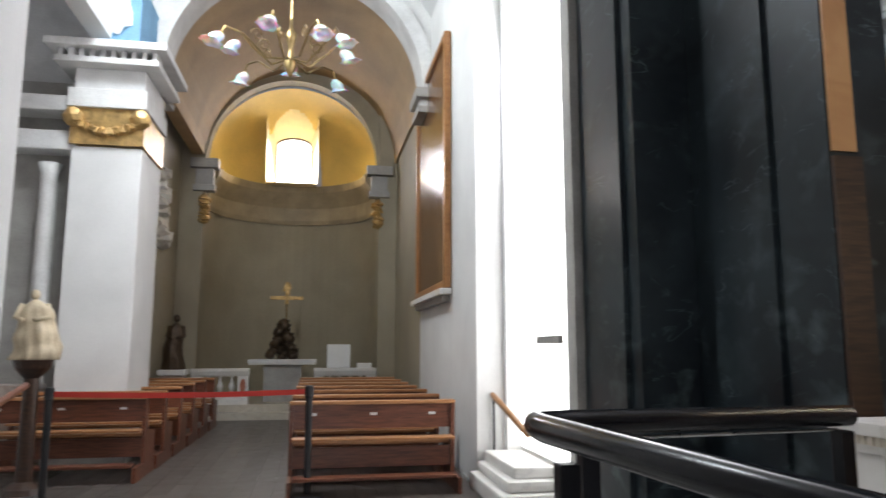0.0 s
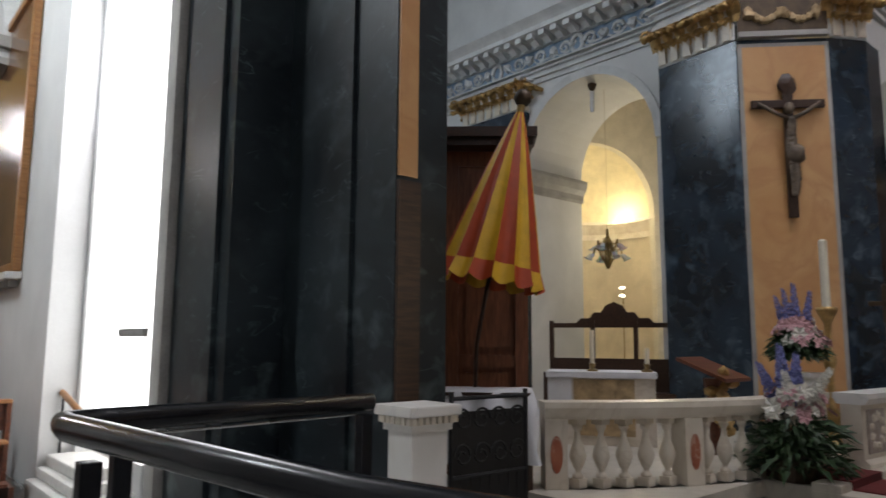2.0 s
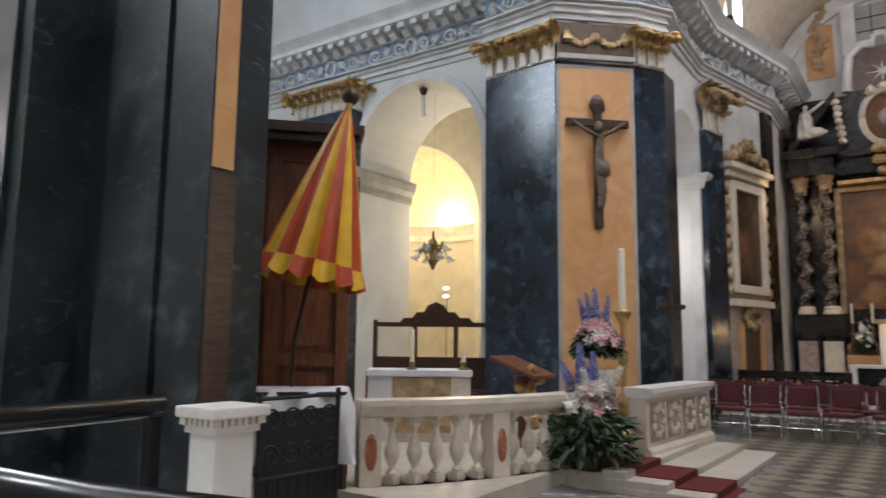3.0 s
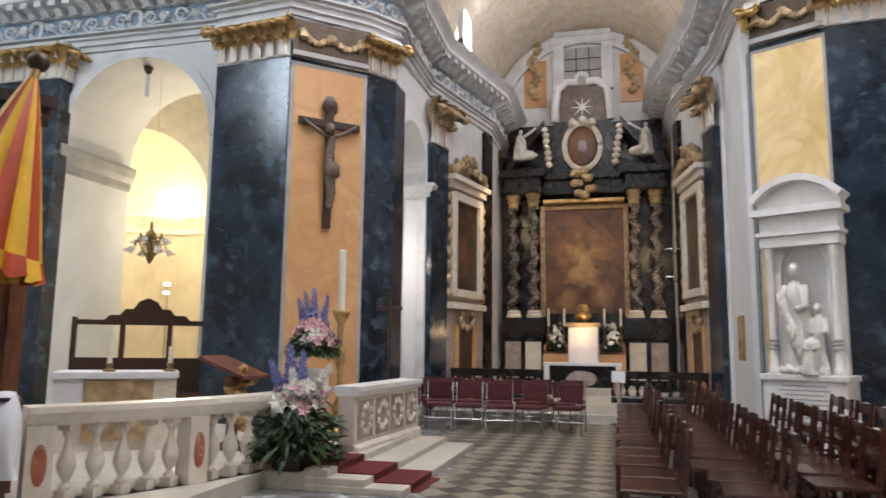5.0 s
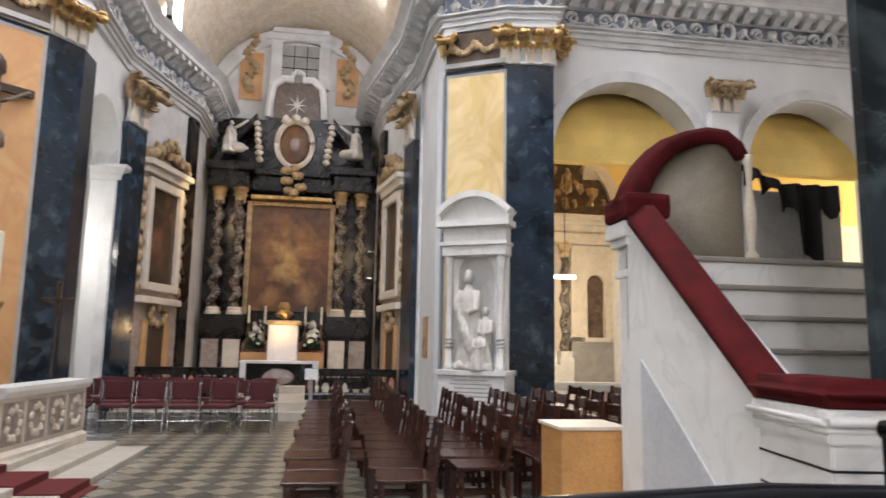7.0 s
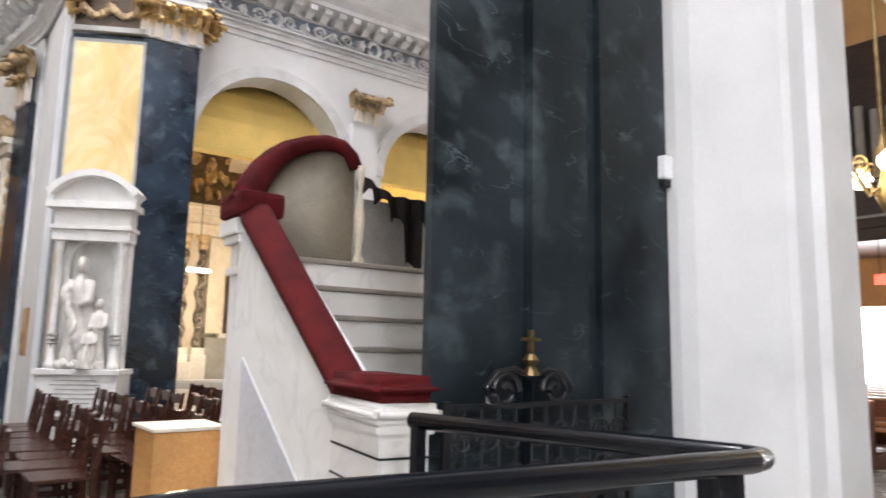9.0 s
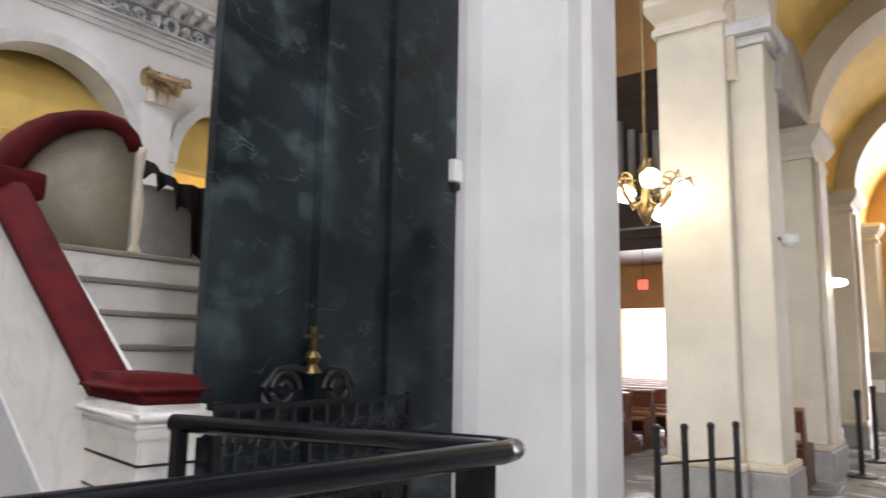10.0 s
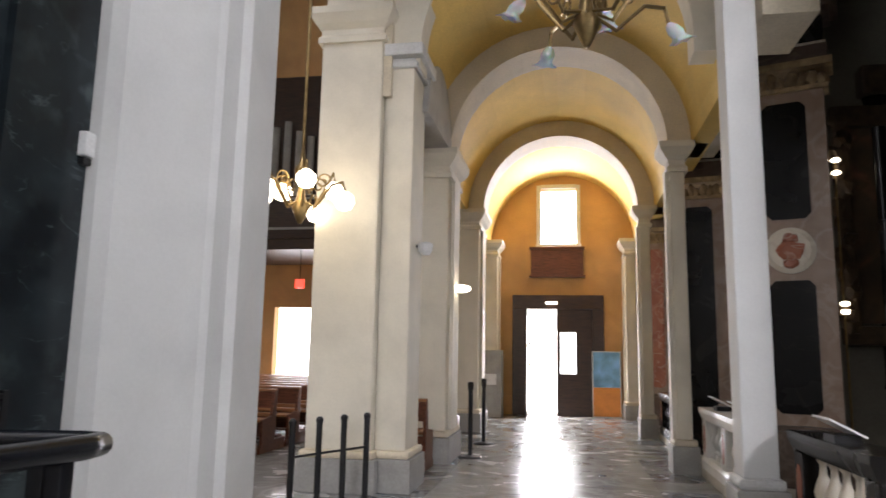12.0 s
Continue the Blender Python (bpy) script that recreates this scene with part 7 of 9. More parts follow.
part("dark_drape", bm, plain("dark_brown_cloth", (0.018, 0.012, 0.012), 0.85), pb, "dark cloth draped over the edge")
part("support", boxes((5.17, -4.3, 0, 5.75, -2.42, 1.8), bevel=0.01), WHITEM, pb)

# wrought-iron gate in front of the south pier with a gilt cross
g = thing("iron_gate", (0, 0, 0), "black wrought-iron gate with scrolled crest and gilt cross", "gate")
gx = 2.96
for y in (-2.36, -3.62):
    part("frame_stile", boxes((gx - 0.015, y - 0.02, 0, gx + 0.015, y + 0.02, 1.2)), IRON, g)
for z in (0.08, 0.7, 1.16):
    part("frame_bar", boxes((gx - 0.012, -3.62, z, gx + 0.012, -2.36, z + 0.025)), IRON, g)
for i in range(1, 12):
    y = -2.36 - 1.26 * i / 12
    part("bar", tube(bmesh.new(), [(gx, y, 0.1), (gx, y, 1.17)], 0.008, 6), IRON, g)
uY, uZ = Vector((0, 1, 0)), Vector((0, 0, 1))
for i in range(8):
    for z in (0.84, 1.02):
        bm = bmesh.new()
        scroll(bm, (gx - 0.01, -2.45 - 0.155 * i, z), 0.075, uY, uZ, 1.4, 0.008, 1 if i % 2 else -1)
        part("scroll", bm, IRON, g)
for s in (-1, 1):
    bm = bmesh.new()
    scroll(bm, (gx, -2.88 + s * 0.17, 1.239), 0.095, uY, uZ, 1.4, 0.016, -s)
    tube(bm, [(gx, -2.88 + s * 0.27, 1.180), (gx, -2.88 + s * 0.29, 1.254), (gx, -2.88 + s * 0.22, 1.328), (gx, -2.88 + s * 0.1, 1.343), (gx, -2.88, 1.313)], 0.016, 6)
    part("crest_scroll", bm, IRON, g)
bm = lathe(bmesh.new(), [(0.05, 1.313), (0.02, 1.358), (0.045, 1.387), (0.02, 1.417)], 12, (gx, -2.88, 0))
box(bm, gx - 0.01, -2.892, 1.417, gx + 0.01, -2.868, 1.535)
box(bm, gx - 0.01, -2.94, 1.480, gx + 0.01, -2.82, 1.496)
part("gilt_cross", bm, BRASS, g, "small gilt cross finial")

# ---------------------------------------------------------------- chapel at the head of the aisle


def church_bench(width):
    th = thing("church_bench", (0, 0, 0), "red-brown wooden church bench with worn seat and kneeler", "bench", "chapel benches")
    w = width / 2
    part("seat", boxes((-w + 0.03, -0.02, 0.43, w - 0.03, 0.38, 0.465), bevel=0.008), BENCHTOP, th, "worn lighter seat board")
    part("back_board", boxes((-w + 0.03, -0.10, 0.60, w - 0.03, -0.075, 0.84), bevel=0.005), REDWOOD, th)
    part("top_rail", boxes((-w, -0.16, 0.84, w, -0.04, 0.875), bevel=0.008), BENCHTOP, th)
    part("lower_board", boxes((-w + 0.03, -0.09, 0.22, w - 0.03, -0.07, 0.42), bevel=0.005), REDWOOD, th)
    part("book_shelf", boxes((-w + 0.03, -0.30, 0.50, w - 0.03, -0.10, 0.525), bevel=0.005), BENCHTOP, th, "worn book shelf")
    part("kneeler", boxes((-w + 0.05, -0.48, 0.16, w - 0.05, -0.30, 0.19), bevel=0.008), REDWOOD, th)
    for s in (-1, 1):
        x = s * (w - 0.02)
        bm = bmesh.new()
        prism(bm, [(x - 0.02, -0.16, 0), (x - 0.02, 0.40, 0), (x - 0.02, 0.40, 0.06), (x - 0.02, 0.33, 0.12), (x - 0.02, 0.36, 0.46), (x - 0.02, 0.02, 0.5), (x - 0.02, -0.05, 0.86), (x - 0.02, -0.14, 0.86), (x - 0.02, -0.11, 0.12)], (0.04, 0, 0))
        part("end_panel", bm, REDWOOD, th)
        part("kneeler_bracket", boxes((x - 0.02, -0.48, 0.0, x + 0.02, -0.12, 0.16)), REDWOOD, th)
    for k in (-0.36, 0.0, 0.36):
        part("number_plate", boxes((k * width - 0.035, -0.108, 0.73, k * width + 0.035, -0.102, 0.755)), PAPER, th, "small pale plate")
    return th


b1 = church_bench(1.66)
b1.matrix_world = pose(0.92, 8.0, 0)
for i in range(1, 7):
    copy_thing(b1, pose(0.92, 8.0 + 0.92 * i, 0))
b2 = church_bench(1.75)
b2.matrix_world = pose(-2.35, 9.1, 0)
for i in range(1, 6):
    copy_thing(b2, pose(-2.35 + 0.02 * i, 9.1 + 0.92 * i, 0))


def stanchion(x, y):
    th = thing("belt_stanchion", (x, y, 0), "black belt barrier post on a round foot", "stanchion", "belt barrier posts")
    part("foot", lathe(bmesh.new(), [(0.17, 0), (0.17, 0.012), (0.15, 0.03), (0.04, 0.045)], 24), IRON, th)
    part("post", lathe(bmesh.new(), [(0.032, 0.03), (0.032, 0.93)], 14), IRON, th)
    part("head", lathe(bmesh.new(), [(0.035, 0.93), (0.042, 0.94), (0.042, 1.03), (0.034, 1.045)], 14), IRON, th)
    return th


s1 = stanchion(0.28, 7.62)
s2 = stanchion(-2.02, 7.62)
bm = bmesh.new()
ks = [i / 24 for i in range(25)]
up_ = [(-2.26 + 2.22 * k, -0.002, 1.009 - 0.02 * math.sin(math.pi * k)) for k in ks]
prism(bm, up_ + [(x, y, z - 0.05) for x, y, z in up_[::-1]], (0, 0.004, 0))
part("red_belt", bm, TAPE, s1, "red webbing belt pulled out to the next post")

# altar end of the chapel
bm = boxes((-2.5, 14.95, 0, 2.0, 17.9, 0.14), (-2.05, 15.25, 0.14, 1.6, 17.9, 0.28))
tagged(part("steps_chapel", bm, STONESTEP), "pale stone steps before the chapel altar", "floor", kind="structure")
GB = baluster_mesh(WHITEM, 0.72)
balustrade("chapel_balustrade", [(-2.05, 15.35), (-0.95, 15.35)], 0.28, 0.70, WHITEM, "low white marble communion rail with balusters", GB, 0.2, True, "chapel communion rails")
balustrade("chapel_balustrade", [(0.32, 15.35), (1.58, 15.35)], 0.28, 0.70, WHITEM, "low white marble communion rail with balusters", GB, 0.2, True, "chapel communion rails")
al = thing("chapel_altar", (-0.33, 16.0, 0.28), "stone altar table with a white cloth in the chapel", "altar")
part("block", boxes((-0.38, -0.1, 0, 0.38, 0.4, 0.76), bevel=0.01), GREYSTONE, al)
part("mensa", boxes((-0.68, -0.2, 0.76, 0.68, 0.5, 0.85), bevel=0.01), WHITEM, al)
part("cloth", boxes((-0.70, -0.215, 0.80, 0.70, -0.2, 0.865), (-0.7, -0.21, 0.852, 0.7, 0.5, 0.866)), LINEN, al, "white altar cloth edge")
sc = thing("carved_group", (-0.35, 16.25, 1.13), "dark gilded carved group standing on the altar", "sculpture")
bm = bmesh.new()
for i in range(34):
    k = i / 33
    blob(bm, (0.28 * (1 - k) * math.sin(i * 2.3), 0.1 * math.cos(i * 1.7), 0.06 + 0.75 * k), (0.13, 0.1, 0.1), i, 0.6, 1)
part("sculpture_mass", bm, BRONZE, sc, smooth=True)
gc = thing("gilt_cross", (-0.30, 16.4, 1.13), "gilded standing cross on a slender shaft", "cross")
part("shaft", tube(bmesh.new(), [(0, 0, 0), (0, 0, 1.35)], 0.022, 8), BRASS, gc)
part("arms", boxes((-0.36, -0.02, 1.30, 0.36, 0.02, 1.38), (-0.04, -0.02, 1.2, 0.04, 0.02, 1.58), bevel=0.008), GOLD, gc)
part("rays", blob(bmesh.new(), (0, 0, 1.55), (0.09, 0.02, 0.12), 3, 0.8, 2, 4), GOLD, gc)
ps_ = thing("notice_board", (0.82, 15.6, 0.28), "white board standing behind the communion rail", "board")
part("board", boxes((-0.24, 0, 0.7, 0.24, 0.03, 1.18), bevel=0.006), PAPER, ps_)
part("legs", boxes((-0.2, 0, 0, -0.17, 0.03, 0.7), (0.17, 0, 0, 0.2, 0.03, 0.7)), DARKWOOD, ps_)
sm = thing("white_box", (1.34, 15.55, 0.98), "small white box on the rail end", "box")
part("casing", boxes((-0.15, -0.25, 0.0, 0.15, 0.0, 0.1), bevel=0.008), PAPER, sm)
# dark wooden statue on a pedestal
pd = thing("statue_pedestal", (-2.2, 14.3, 0), "marble pedestal under a dark statue", "pedestal")
part("block", boxes((-0.2, -0.2, 0, 0.2, 0.2, 0.9), bevel=0.02), PINKMARB, pd)
part("cap", boxes((-0.24, -0.24, 0.9, 0.24, 0.24, 1.0), bevel=0.02), WHITEM, pd)
bm = robed(bmesh.new(), 1.0, 0.2, 4)
stt = part("carved_statue", bm, BRONZE, None, smooth=True)
stt.matrix_world = pose(-2.2, 14.3, 1.0)
tagged(stt, "dark carved wooden statue on a marble pedestal", "statue")

# cornice of the apse with brackets
bm = bmesh.new()
moulding(bm, [(-0.22 + 1.84 * math.cos(radians(a)), 16.1 + 1.84 * math.sin(radians(a))) for a in range(180, -1, -9)],
         [(0, 4.35), (0.03, 4.35), (0.05, 4.45), (0.05, 4.75), (0.1, 4.85), (0.26, 5.1), (0.3, 5.25), (0, 5.25)])
tagged(part("trim_apse_cornice", bm, plain("tan_stone", (0.36, 0.29, 0.19), 0.6, var=0.2)), "curved tan stone cornice round the chapel apse", "trim", kind="structure")
for x, s in ((-2.02, 1), (1.62, -1)):
    th = thing("cornice_bracket", (0, 0, 0), "gilded carved capital at the edge of the apse", "capital", "apse capitals")
    bm = bmesh.new()
    for i in range(10):
        blob(bm, (x + s * 0.02 * (i % 3), 15.66 - 0.03 * (i % 2), 4.0 + 0.055 * i), (0.13, 0.12, 0.08), i, 0.6, 1)
    part("gilt_carving", bm, GOLD, th)
    part("block", boxes((x - 0.22, 15.52, 4.62, x + 0.22, 15.76, 4.75), (x - 0.18, 15.56, 4.75, x + 0.18, 15.76, 5.1), (x - 0.28, 15.46, 5.1, x + 0.28, 15.76, 5.3), bevel=0.012), GREYSTONE, th)
bulb("apse_cove_lamp", (-1.5, 16.5, 5.35), 9, 0.1, (1, 0.78, 0.38))
bulb("apse_cove_lamp_right", (1.05, 16.5, 5.35), 9, 0.1, (1, 0.78, 0.38))
# imposts of the chapel mouth
for x, s in ((1.95, -1), (-2.05, 1)):
    th = thing("impost_capital", (0, 0, 0), "moulded grey stone impost at the chapel mouth", "impost", "chapel imposts")
    part("lower_moulding", boxes((x - 0.16, 10.9, 4.98, x + 0.16, 11.6, 5.08), bevel=0.01), GREYSTONE, th)
    part("neck", boxes((x - 0.12, 10.94, 5.08, x + 0.12, 11.6, 5.2)), STUCCO, th)
    part("upper_moulding", boxes((x - 0.2, 10.84, 5.2, x + 0.2, 11.6, 5.36), bevel=0.012), GREYSTONE, th)
# glazing of the apse window
wg = thing("apse_window", (0, 18.28, 0), "bright arched window with thin glazing bars in the apse", "window")
APW = [(0.14, 5.25), *[(u, 6.40 + (z - 6.40) * 0.5) for u, z in ring_pts(-0.30, 6.40, 0.44, 0, 180, 12)], (-0.74, 5.25)]
part("pane", prism(bmesh.new(), [(u, 0.0, z) for u, z in APW], (0, 0.02, 0)), SKYGLOW, wg, "bright daylight pane")
part("window_frame", tube(bmesh.new(), [(u, -0.03, z) for u, z in APW], 0.022, 6), DARKWOOD, wg, "dark arched frame")
for x in (-0.45, -0.15):
    part("glazing_bar", boxes((x - 0.008, -0.02, 5.25, x + 0.008, 0, 6.55)), GREYSTONE, wg)
for z in (5.6, 5.95, 6.3):
    part("glazing_bar", boxes((-0.73, -0.02, z, 0.13, 0, z + 0.014)), GREYSTONE, wg)

# left pilaster with gilt capital and entablature
pl = thing("chapel_pilaster", (0, 0, 0), "broad white plaster pilaster with a gilded capital and dentil cornice", "pilaster")
part("shaft", boxes((-2.80, 10.05, 0.3, -1.95, 11.2, 3.95), bevel=0.008), PLASTER, pl)
part("base", boxes((-2.88, 9.98, 0, -1.90, 11.2, 0.3), bevel=0.015), GREYSTONE, pl)
bm = bmesh.new()
for i in range(13):
    k = i / 12
    blob(bm, (-2.74 + 0.74 * k, 9.98, 4.25 - 0.12 * math.sin(math.pi * k)), (0.06, 0.07, 0.07), i, 0.5, 1)
for x in (-2.78, -1.97):
    blob(bm, (x, 9.97, 4.32), (0.13, 0.1, 0.13), 3, 0.3, 2)
box(bm, -2.82, 10.0, 3.97, -1.93, 11.2, 4.45)
part("gilt_capital", bm, GOLD, pl, "gilded capital with garland")
part("entablature", boxes((-2.86, 9.95, 4.45, -1.9, 11.2, 4.7), (-2.8, 10.0, 4.7, -1.94, 11.2, 4.98), (-3.0, 9.78, 4.98, -1.74, 11.2, 5.06), (-3.1, 9.68, 5.16, -1.64, 11.2, 5.26), bevel=0.012), STUCCO, pl)
for i in range(10):
    part("dentil", boxes((-2.96 + 0.125 * i, 9.80, 5.06, -2.90 + 0.125 * i, 10.1, 5.16)), STUCCO, pl)
part("blue_panel", boxes((-2.55, 10.0, 5.3, -2.05, 11.0, 6.2)), BLUEPAINT, pl, "blue painted panel")
part("relief", blob(bmesh.new(), (-2.3, 9.97, 5.75), (0.16, 0.06, 0.26), 5, 0.5), STUCCO, pl)
plain_wall("wall_chapel_left", [(-3.3, 11.0, 0, -2.5, 12.3, 9.0), (-4.6, 10.6, 0, -2.8, 11.0, 9.0), (-4.8, 6.9, 0, -4.4, 11.0, 9.0)], STUCCO, "grey-white stucco wall beside the chapel")
# relief group on the left chapel wall
rg = thing("wall_relief", (-2.45, 13.2, 3.2), "pale stucco relief bracket on the chapel wall", "relief")
bm = bmesh.new()
for i in range(14):
    blob(bm, (0.12 + 0.05 * math.sin(i), 0.25 * math.cos(i * 1.3), 0.09 * i), (0.16, 0.17, 0.13), i, 0.6, 1)
part("carving", bm, STATUE, rg)
# side altar left of the pilaster and statue with a cape
sa = thing("side_altar", (-3.6, 10.5, 0), "grey marble side altar with columns and cornice", "altar")
part("back", boxes((-0.75, -0.1, 0, 0.75, 0.1, 4.9)), GREYSTONE, sa)
for x in (-0.55, 0.5):
    part("column", lathe(bmesh.new(), [(0.13, 0.9), (0.11, 1.0), (0.1, 3.6), (0.14, 3.75)], 14, (x, -0.25, 0)), STUCCO, sa, smooth=True)
part("cornice", boxes((-0.85, -0.45, 3.9, 0.85, 0.1, 4.15), (-0.9, -0.5, 4.4, 0.9, 0.1, 4.6), bevel=0.015), STUCCO, sa)
part("table", boxes((-0.6, -0.5, 0, 0.6, -0.1, 0.95), bevel=0.015), PINKMARB, sa)
bm = robed(bmesh.new(), 0.85, 0.26, 1, (0, 0, 0), 0.8, 11)
stt = part("robed_statue", bm, plain("ivory_cloth", (0.62, 0.52, 0.36), 0.7), None, smooth=True)
stt.matrix_world = pose(-2.42, 8.3, 1.28) @ Matrix.Scale(0.82, 4)
tagged(stt, "small statue in an ivory cape on a dark stand", "statue")
sp = thing("statue_stand", (-2.42, 8.3, 0), "slender dark wooden statue stand", "stand")
part("column", lathe(bmesh.new(), [(0.2, 0), (0.18, 0.06), (0.08, 0.12), (0.07, 1.1), (0.16, 1.2), (0.18, 1.28)], 14), DARKWOOD, sp)
# near white strip at the left edge with handrail
plain_wall("pier_arm_north", [(-2.6, 4.55, 0, -1.40, 4.95, 8.6)], PLASTER, "white plastered pier of the transept arm", "pier")
hr = thing("handrail", (0, 0, 0), "wooden wall handrail on an iron bracket", "handrail", "wooden handrails")
part("grip", tube(bmesh.new(), [(-1.62, 5.02, 0.94), (-1.74, 6.3, 1.13)], 0.025, 10), REDWOOD, hr)
part("bracket", tube(bmesh.new(), [(-1.66, 5.5, 0.0), (-1.66, 5.5, 1.0)], 0.015, 6), IRON, hr)
hr = thing("handrail", (0, 0, 0), "wooden wall handrail on an iron bracket", "handrail", "wooden handrails")
part("grip", tube(bmesh.new(), [(2.16, 8.5, 1.04), (2.2, 6.8, 0.64)], 0.03, 10), FRAMEWOOD, hr)
part("bracket", tube(bmesh.new(), [(2.17, 7.9, 0.0), (2.17, 7.9, 0.88)], 0.014, 6), IRON, hr)
# plinth mouldings by the bright window
pt = thing("stone_plinth", (0, 0, 0), "white stone plinth with rounded mouldings under the pilaster", "plinth")
part("lower_block", boxes((1.9, 6.6, 0, 2.62, 7.9, 0.16), bevel=0.03), WHITEM, pt)
part("roll_moulding", boxes((1.98, 6.7, 0.16, 2.62, 7.9, 0.26), bevel=0.04), WHITEM, pt)
part("upper_block", boxes((2.06, 6.8, 0.26, 2.62, 7.9, 0.36), bevel=0.02), WHITEM, pt)
# tall bright side window
bw = thing("side_window", (0, 0, 0), "tall bright window with a grey cross bar", "window")
# Glowing pane is widened over plaster that is only glare-white.
part("pane", boxes((2.45, 6.502, 0.4, 2.47, 7.858, 8.0)), SKYGLOW, bw, "blindingly bright pane, widened over plaster whitened by glare")
part("cross_bar", boxes((2.40, 6.50, 1.44, 2.44, 7.15, 1.51)), GREYSTONE, bw)
# framed picture on the chapel wall
pc = thing("framed_picture", (1.99, 10.6, 0), "tall glossy brown painting in an orange-brown wooden frame", "painting")
part("canvas", boxes((-0.05, -1.2, 2.25, -0.03, 1.2, 5.45)), PAINTBROWN, pc, "glossy brown painting")
for r in ((-0.09, -1.32, 2.15, 0.0, -1.2, 5.55), (-0.09, 1.2, 2.15, 0.0, 1.32, 5.55), (-0.09, -1.2, 5.45, 0.0, 1.2, 5.55), (-0.09, -1.2, 2.15, 0.0, 1.2, 2.25)):
    part("frame_bar", boxes(r, bevel=0.015), FRAMEWOOD, pc)
part("sill", boxes((-0.16, -1.36, 2.06, 0.0, 1.36, 2.14), bevel=0.015), WHITEM, pc, "white sill under the frame")
part("bracket", boxes((-0.1, -1.2, 1.98, 0.0, 1.2, 2.06), bevel=0.01), GREYSTONE, pc)


def chandelier(at, top, arms, spread, label, lit, rod=0.018):
    th = thing("chandelier", at, label, "chandelier", "brass chandeliers")
    part("rod", tube(bmesh.new(), [(0, 0, 0.3), (0, 0, top)], rod, 8), BRASS, th)
    part("stem", lathe(bmesh.new(), [(0.02, -0.28), (0.05, -0.22), (0.09, -0.12), (0.05, -0.02), (0.03, 0.1), (0.06, 0.2), (0.08, 0.28), (0.03, 0.36), (0.02, 0.5)], 16), BRASS, th, smooth=True)
    glass = LAMPGLASS if lit else GLASS
    for i in range(arms):
        a = 2 * math.pi * (i + 0.3) / arms
        r = spread * (1.0 if i % 2 else 0.72)
        z = -0.02 if i % 2 else 0.16
        c, s = math.cos(a), math.sin(a)
        arm = part("arm", tube(bmesh.new(), [(0.04 * c, 0.04 * s, -0.05), (0.35 * r * c, 0.35 * r * s, -0.12), (0.7 * r * c, 0.7 * r * s, 0.1), (0.95 * r * c, 0.95 * r * s, 0.14 + z), (r * c, r * s, 0.04 + z)], 0.014, 6), BRASS, th)
        bm = lathe(bmesh.new(), [(0.018, 0.0), (0.04, -0.015), (0.062, -0.045), (0.07, -0.08), (0.062, -0.11), (0.075, -0.135), (0.105, -0.155), (0.10, -0.158), (0.066, -0.135), (0.055, -0.11), (0.06, -0.08)] if not lit else [(0.03, 0), (0.09, -0.05), (0.10, -0.11), (0.07, -0.17), (0.02, -0.19)], 16, (r * c, r * s, 0.04 + z))
        if not lit:
            o_ = Vector((r * c, r * s, 0.04 + z))
            for v_ in bm.verts:
                d_ = v_.co - o_
                k_ = min(1.0, -d_.z / 0.16)
                w_ = (1.45 if spread > 0.9 else 0.85) * 0.85 + 0.22 * max(0.0, k_ - 0.7) * 3 * math.cos(6 * math.atan2(d_.y, d_.x))
                v_.co = o_ + Vector((d_.x * w_ + 0.75 * c * -d_.z, d_.y * w_ + 0.75 * s * -d_.z, d_.z * (0.95 if spread > 0.9 else 0.7) + 0.35 * (d_.x * c + d_.y * s)))
        part("glass_shade", bm, glass, arm, "lit glowing glass shade" if lit else "frosted tulip glass shade", smooth=True)
        bm = bmesh.new()
        scroll(bm, (0.5 * r * c, 0.5 * r * s, 0.14), 0.09, Vector((c, s, 0)), Vector((0, 0, 1)), 1.2, 0.009)
        part("scroll", bm, BRASS, arm)
    return th


chandelier((-0.08, 9.5, 5.13), 2.64, 9, 0.95, "unlit brass chandelier with tulip glass shades in the chapel", False)
chandelier((0.13, -4.9, 3.65), 4.97, 9, 0.66, "unlit brass chandelier with tulip glass shades in the aisle", False)
chandelier((2.93, -7.2, 2.98), 8.85, 7, 0.5, "lit brass chandelier with glowing round shades", True)
bulb("chandelier_lamp", (2.93, -7.0, 3.1), 14, 0.25, (1, 0.78, 0.5))
chandelier((11.75, 8.5, 3.1), 3.38, 8, 0.29, "small dark chandelier hanging in the far arch", False, 0.003)
pd = thing("pendant_lamp", (11.3, 8.46, 0), "white tube lamp hanging from a dark cap under the arch", "lamp")
part("cap", lathe(bmesh.new(), [(0.02, 6.46), (0.09, 6.42), (0.06, 6.32), (0.02, 6.28)], 12), BRONZE, pd)
part("tube", lathe(bmesh.new(), [(0.035, 5.85), (0.04, 5.9), (0.04, 6.27), (0.03, 6.28)], 12), LINEN, pd, "white tube")

# ---------------------------------------------------------------- aisle towards the entrance

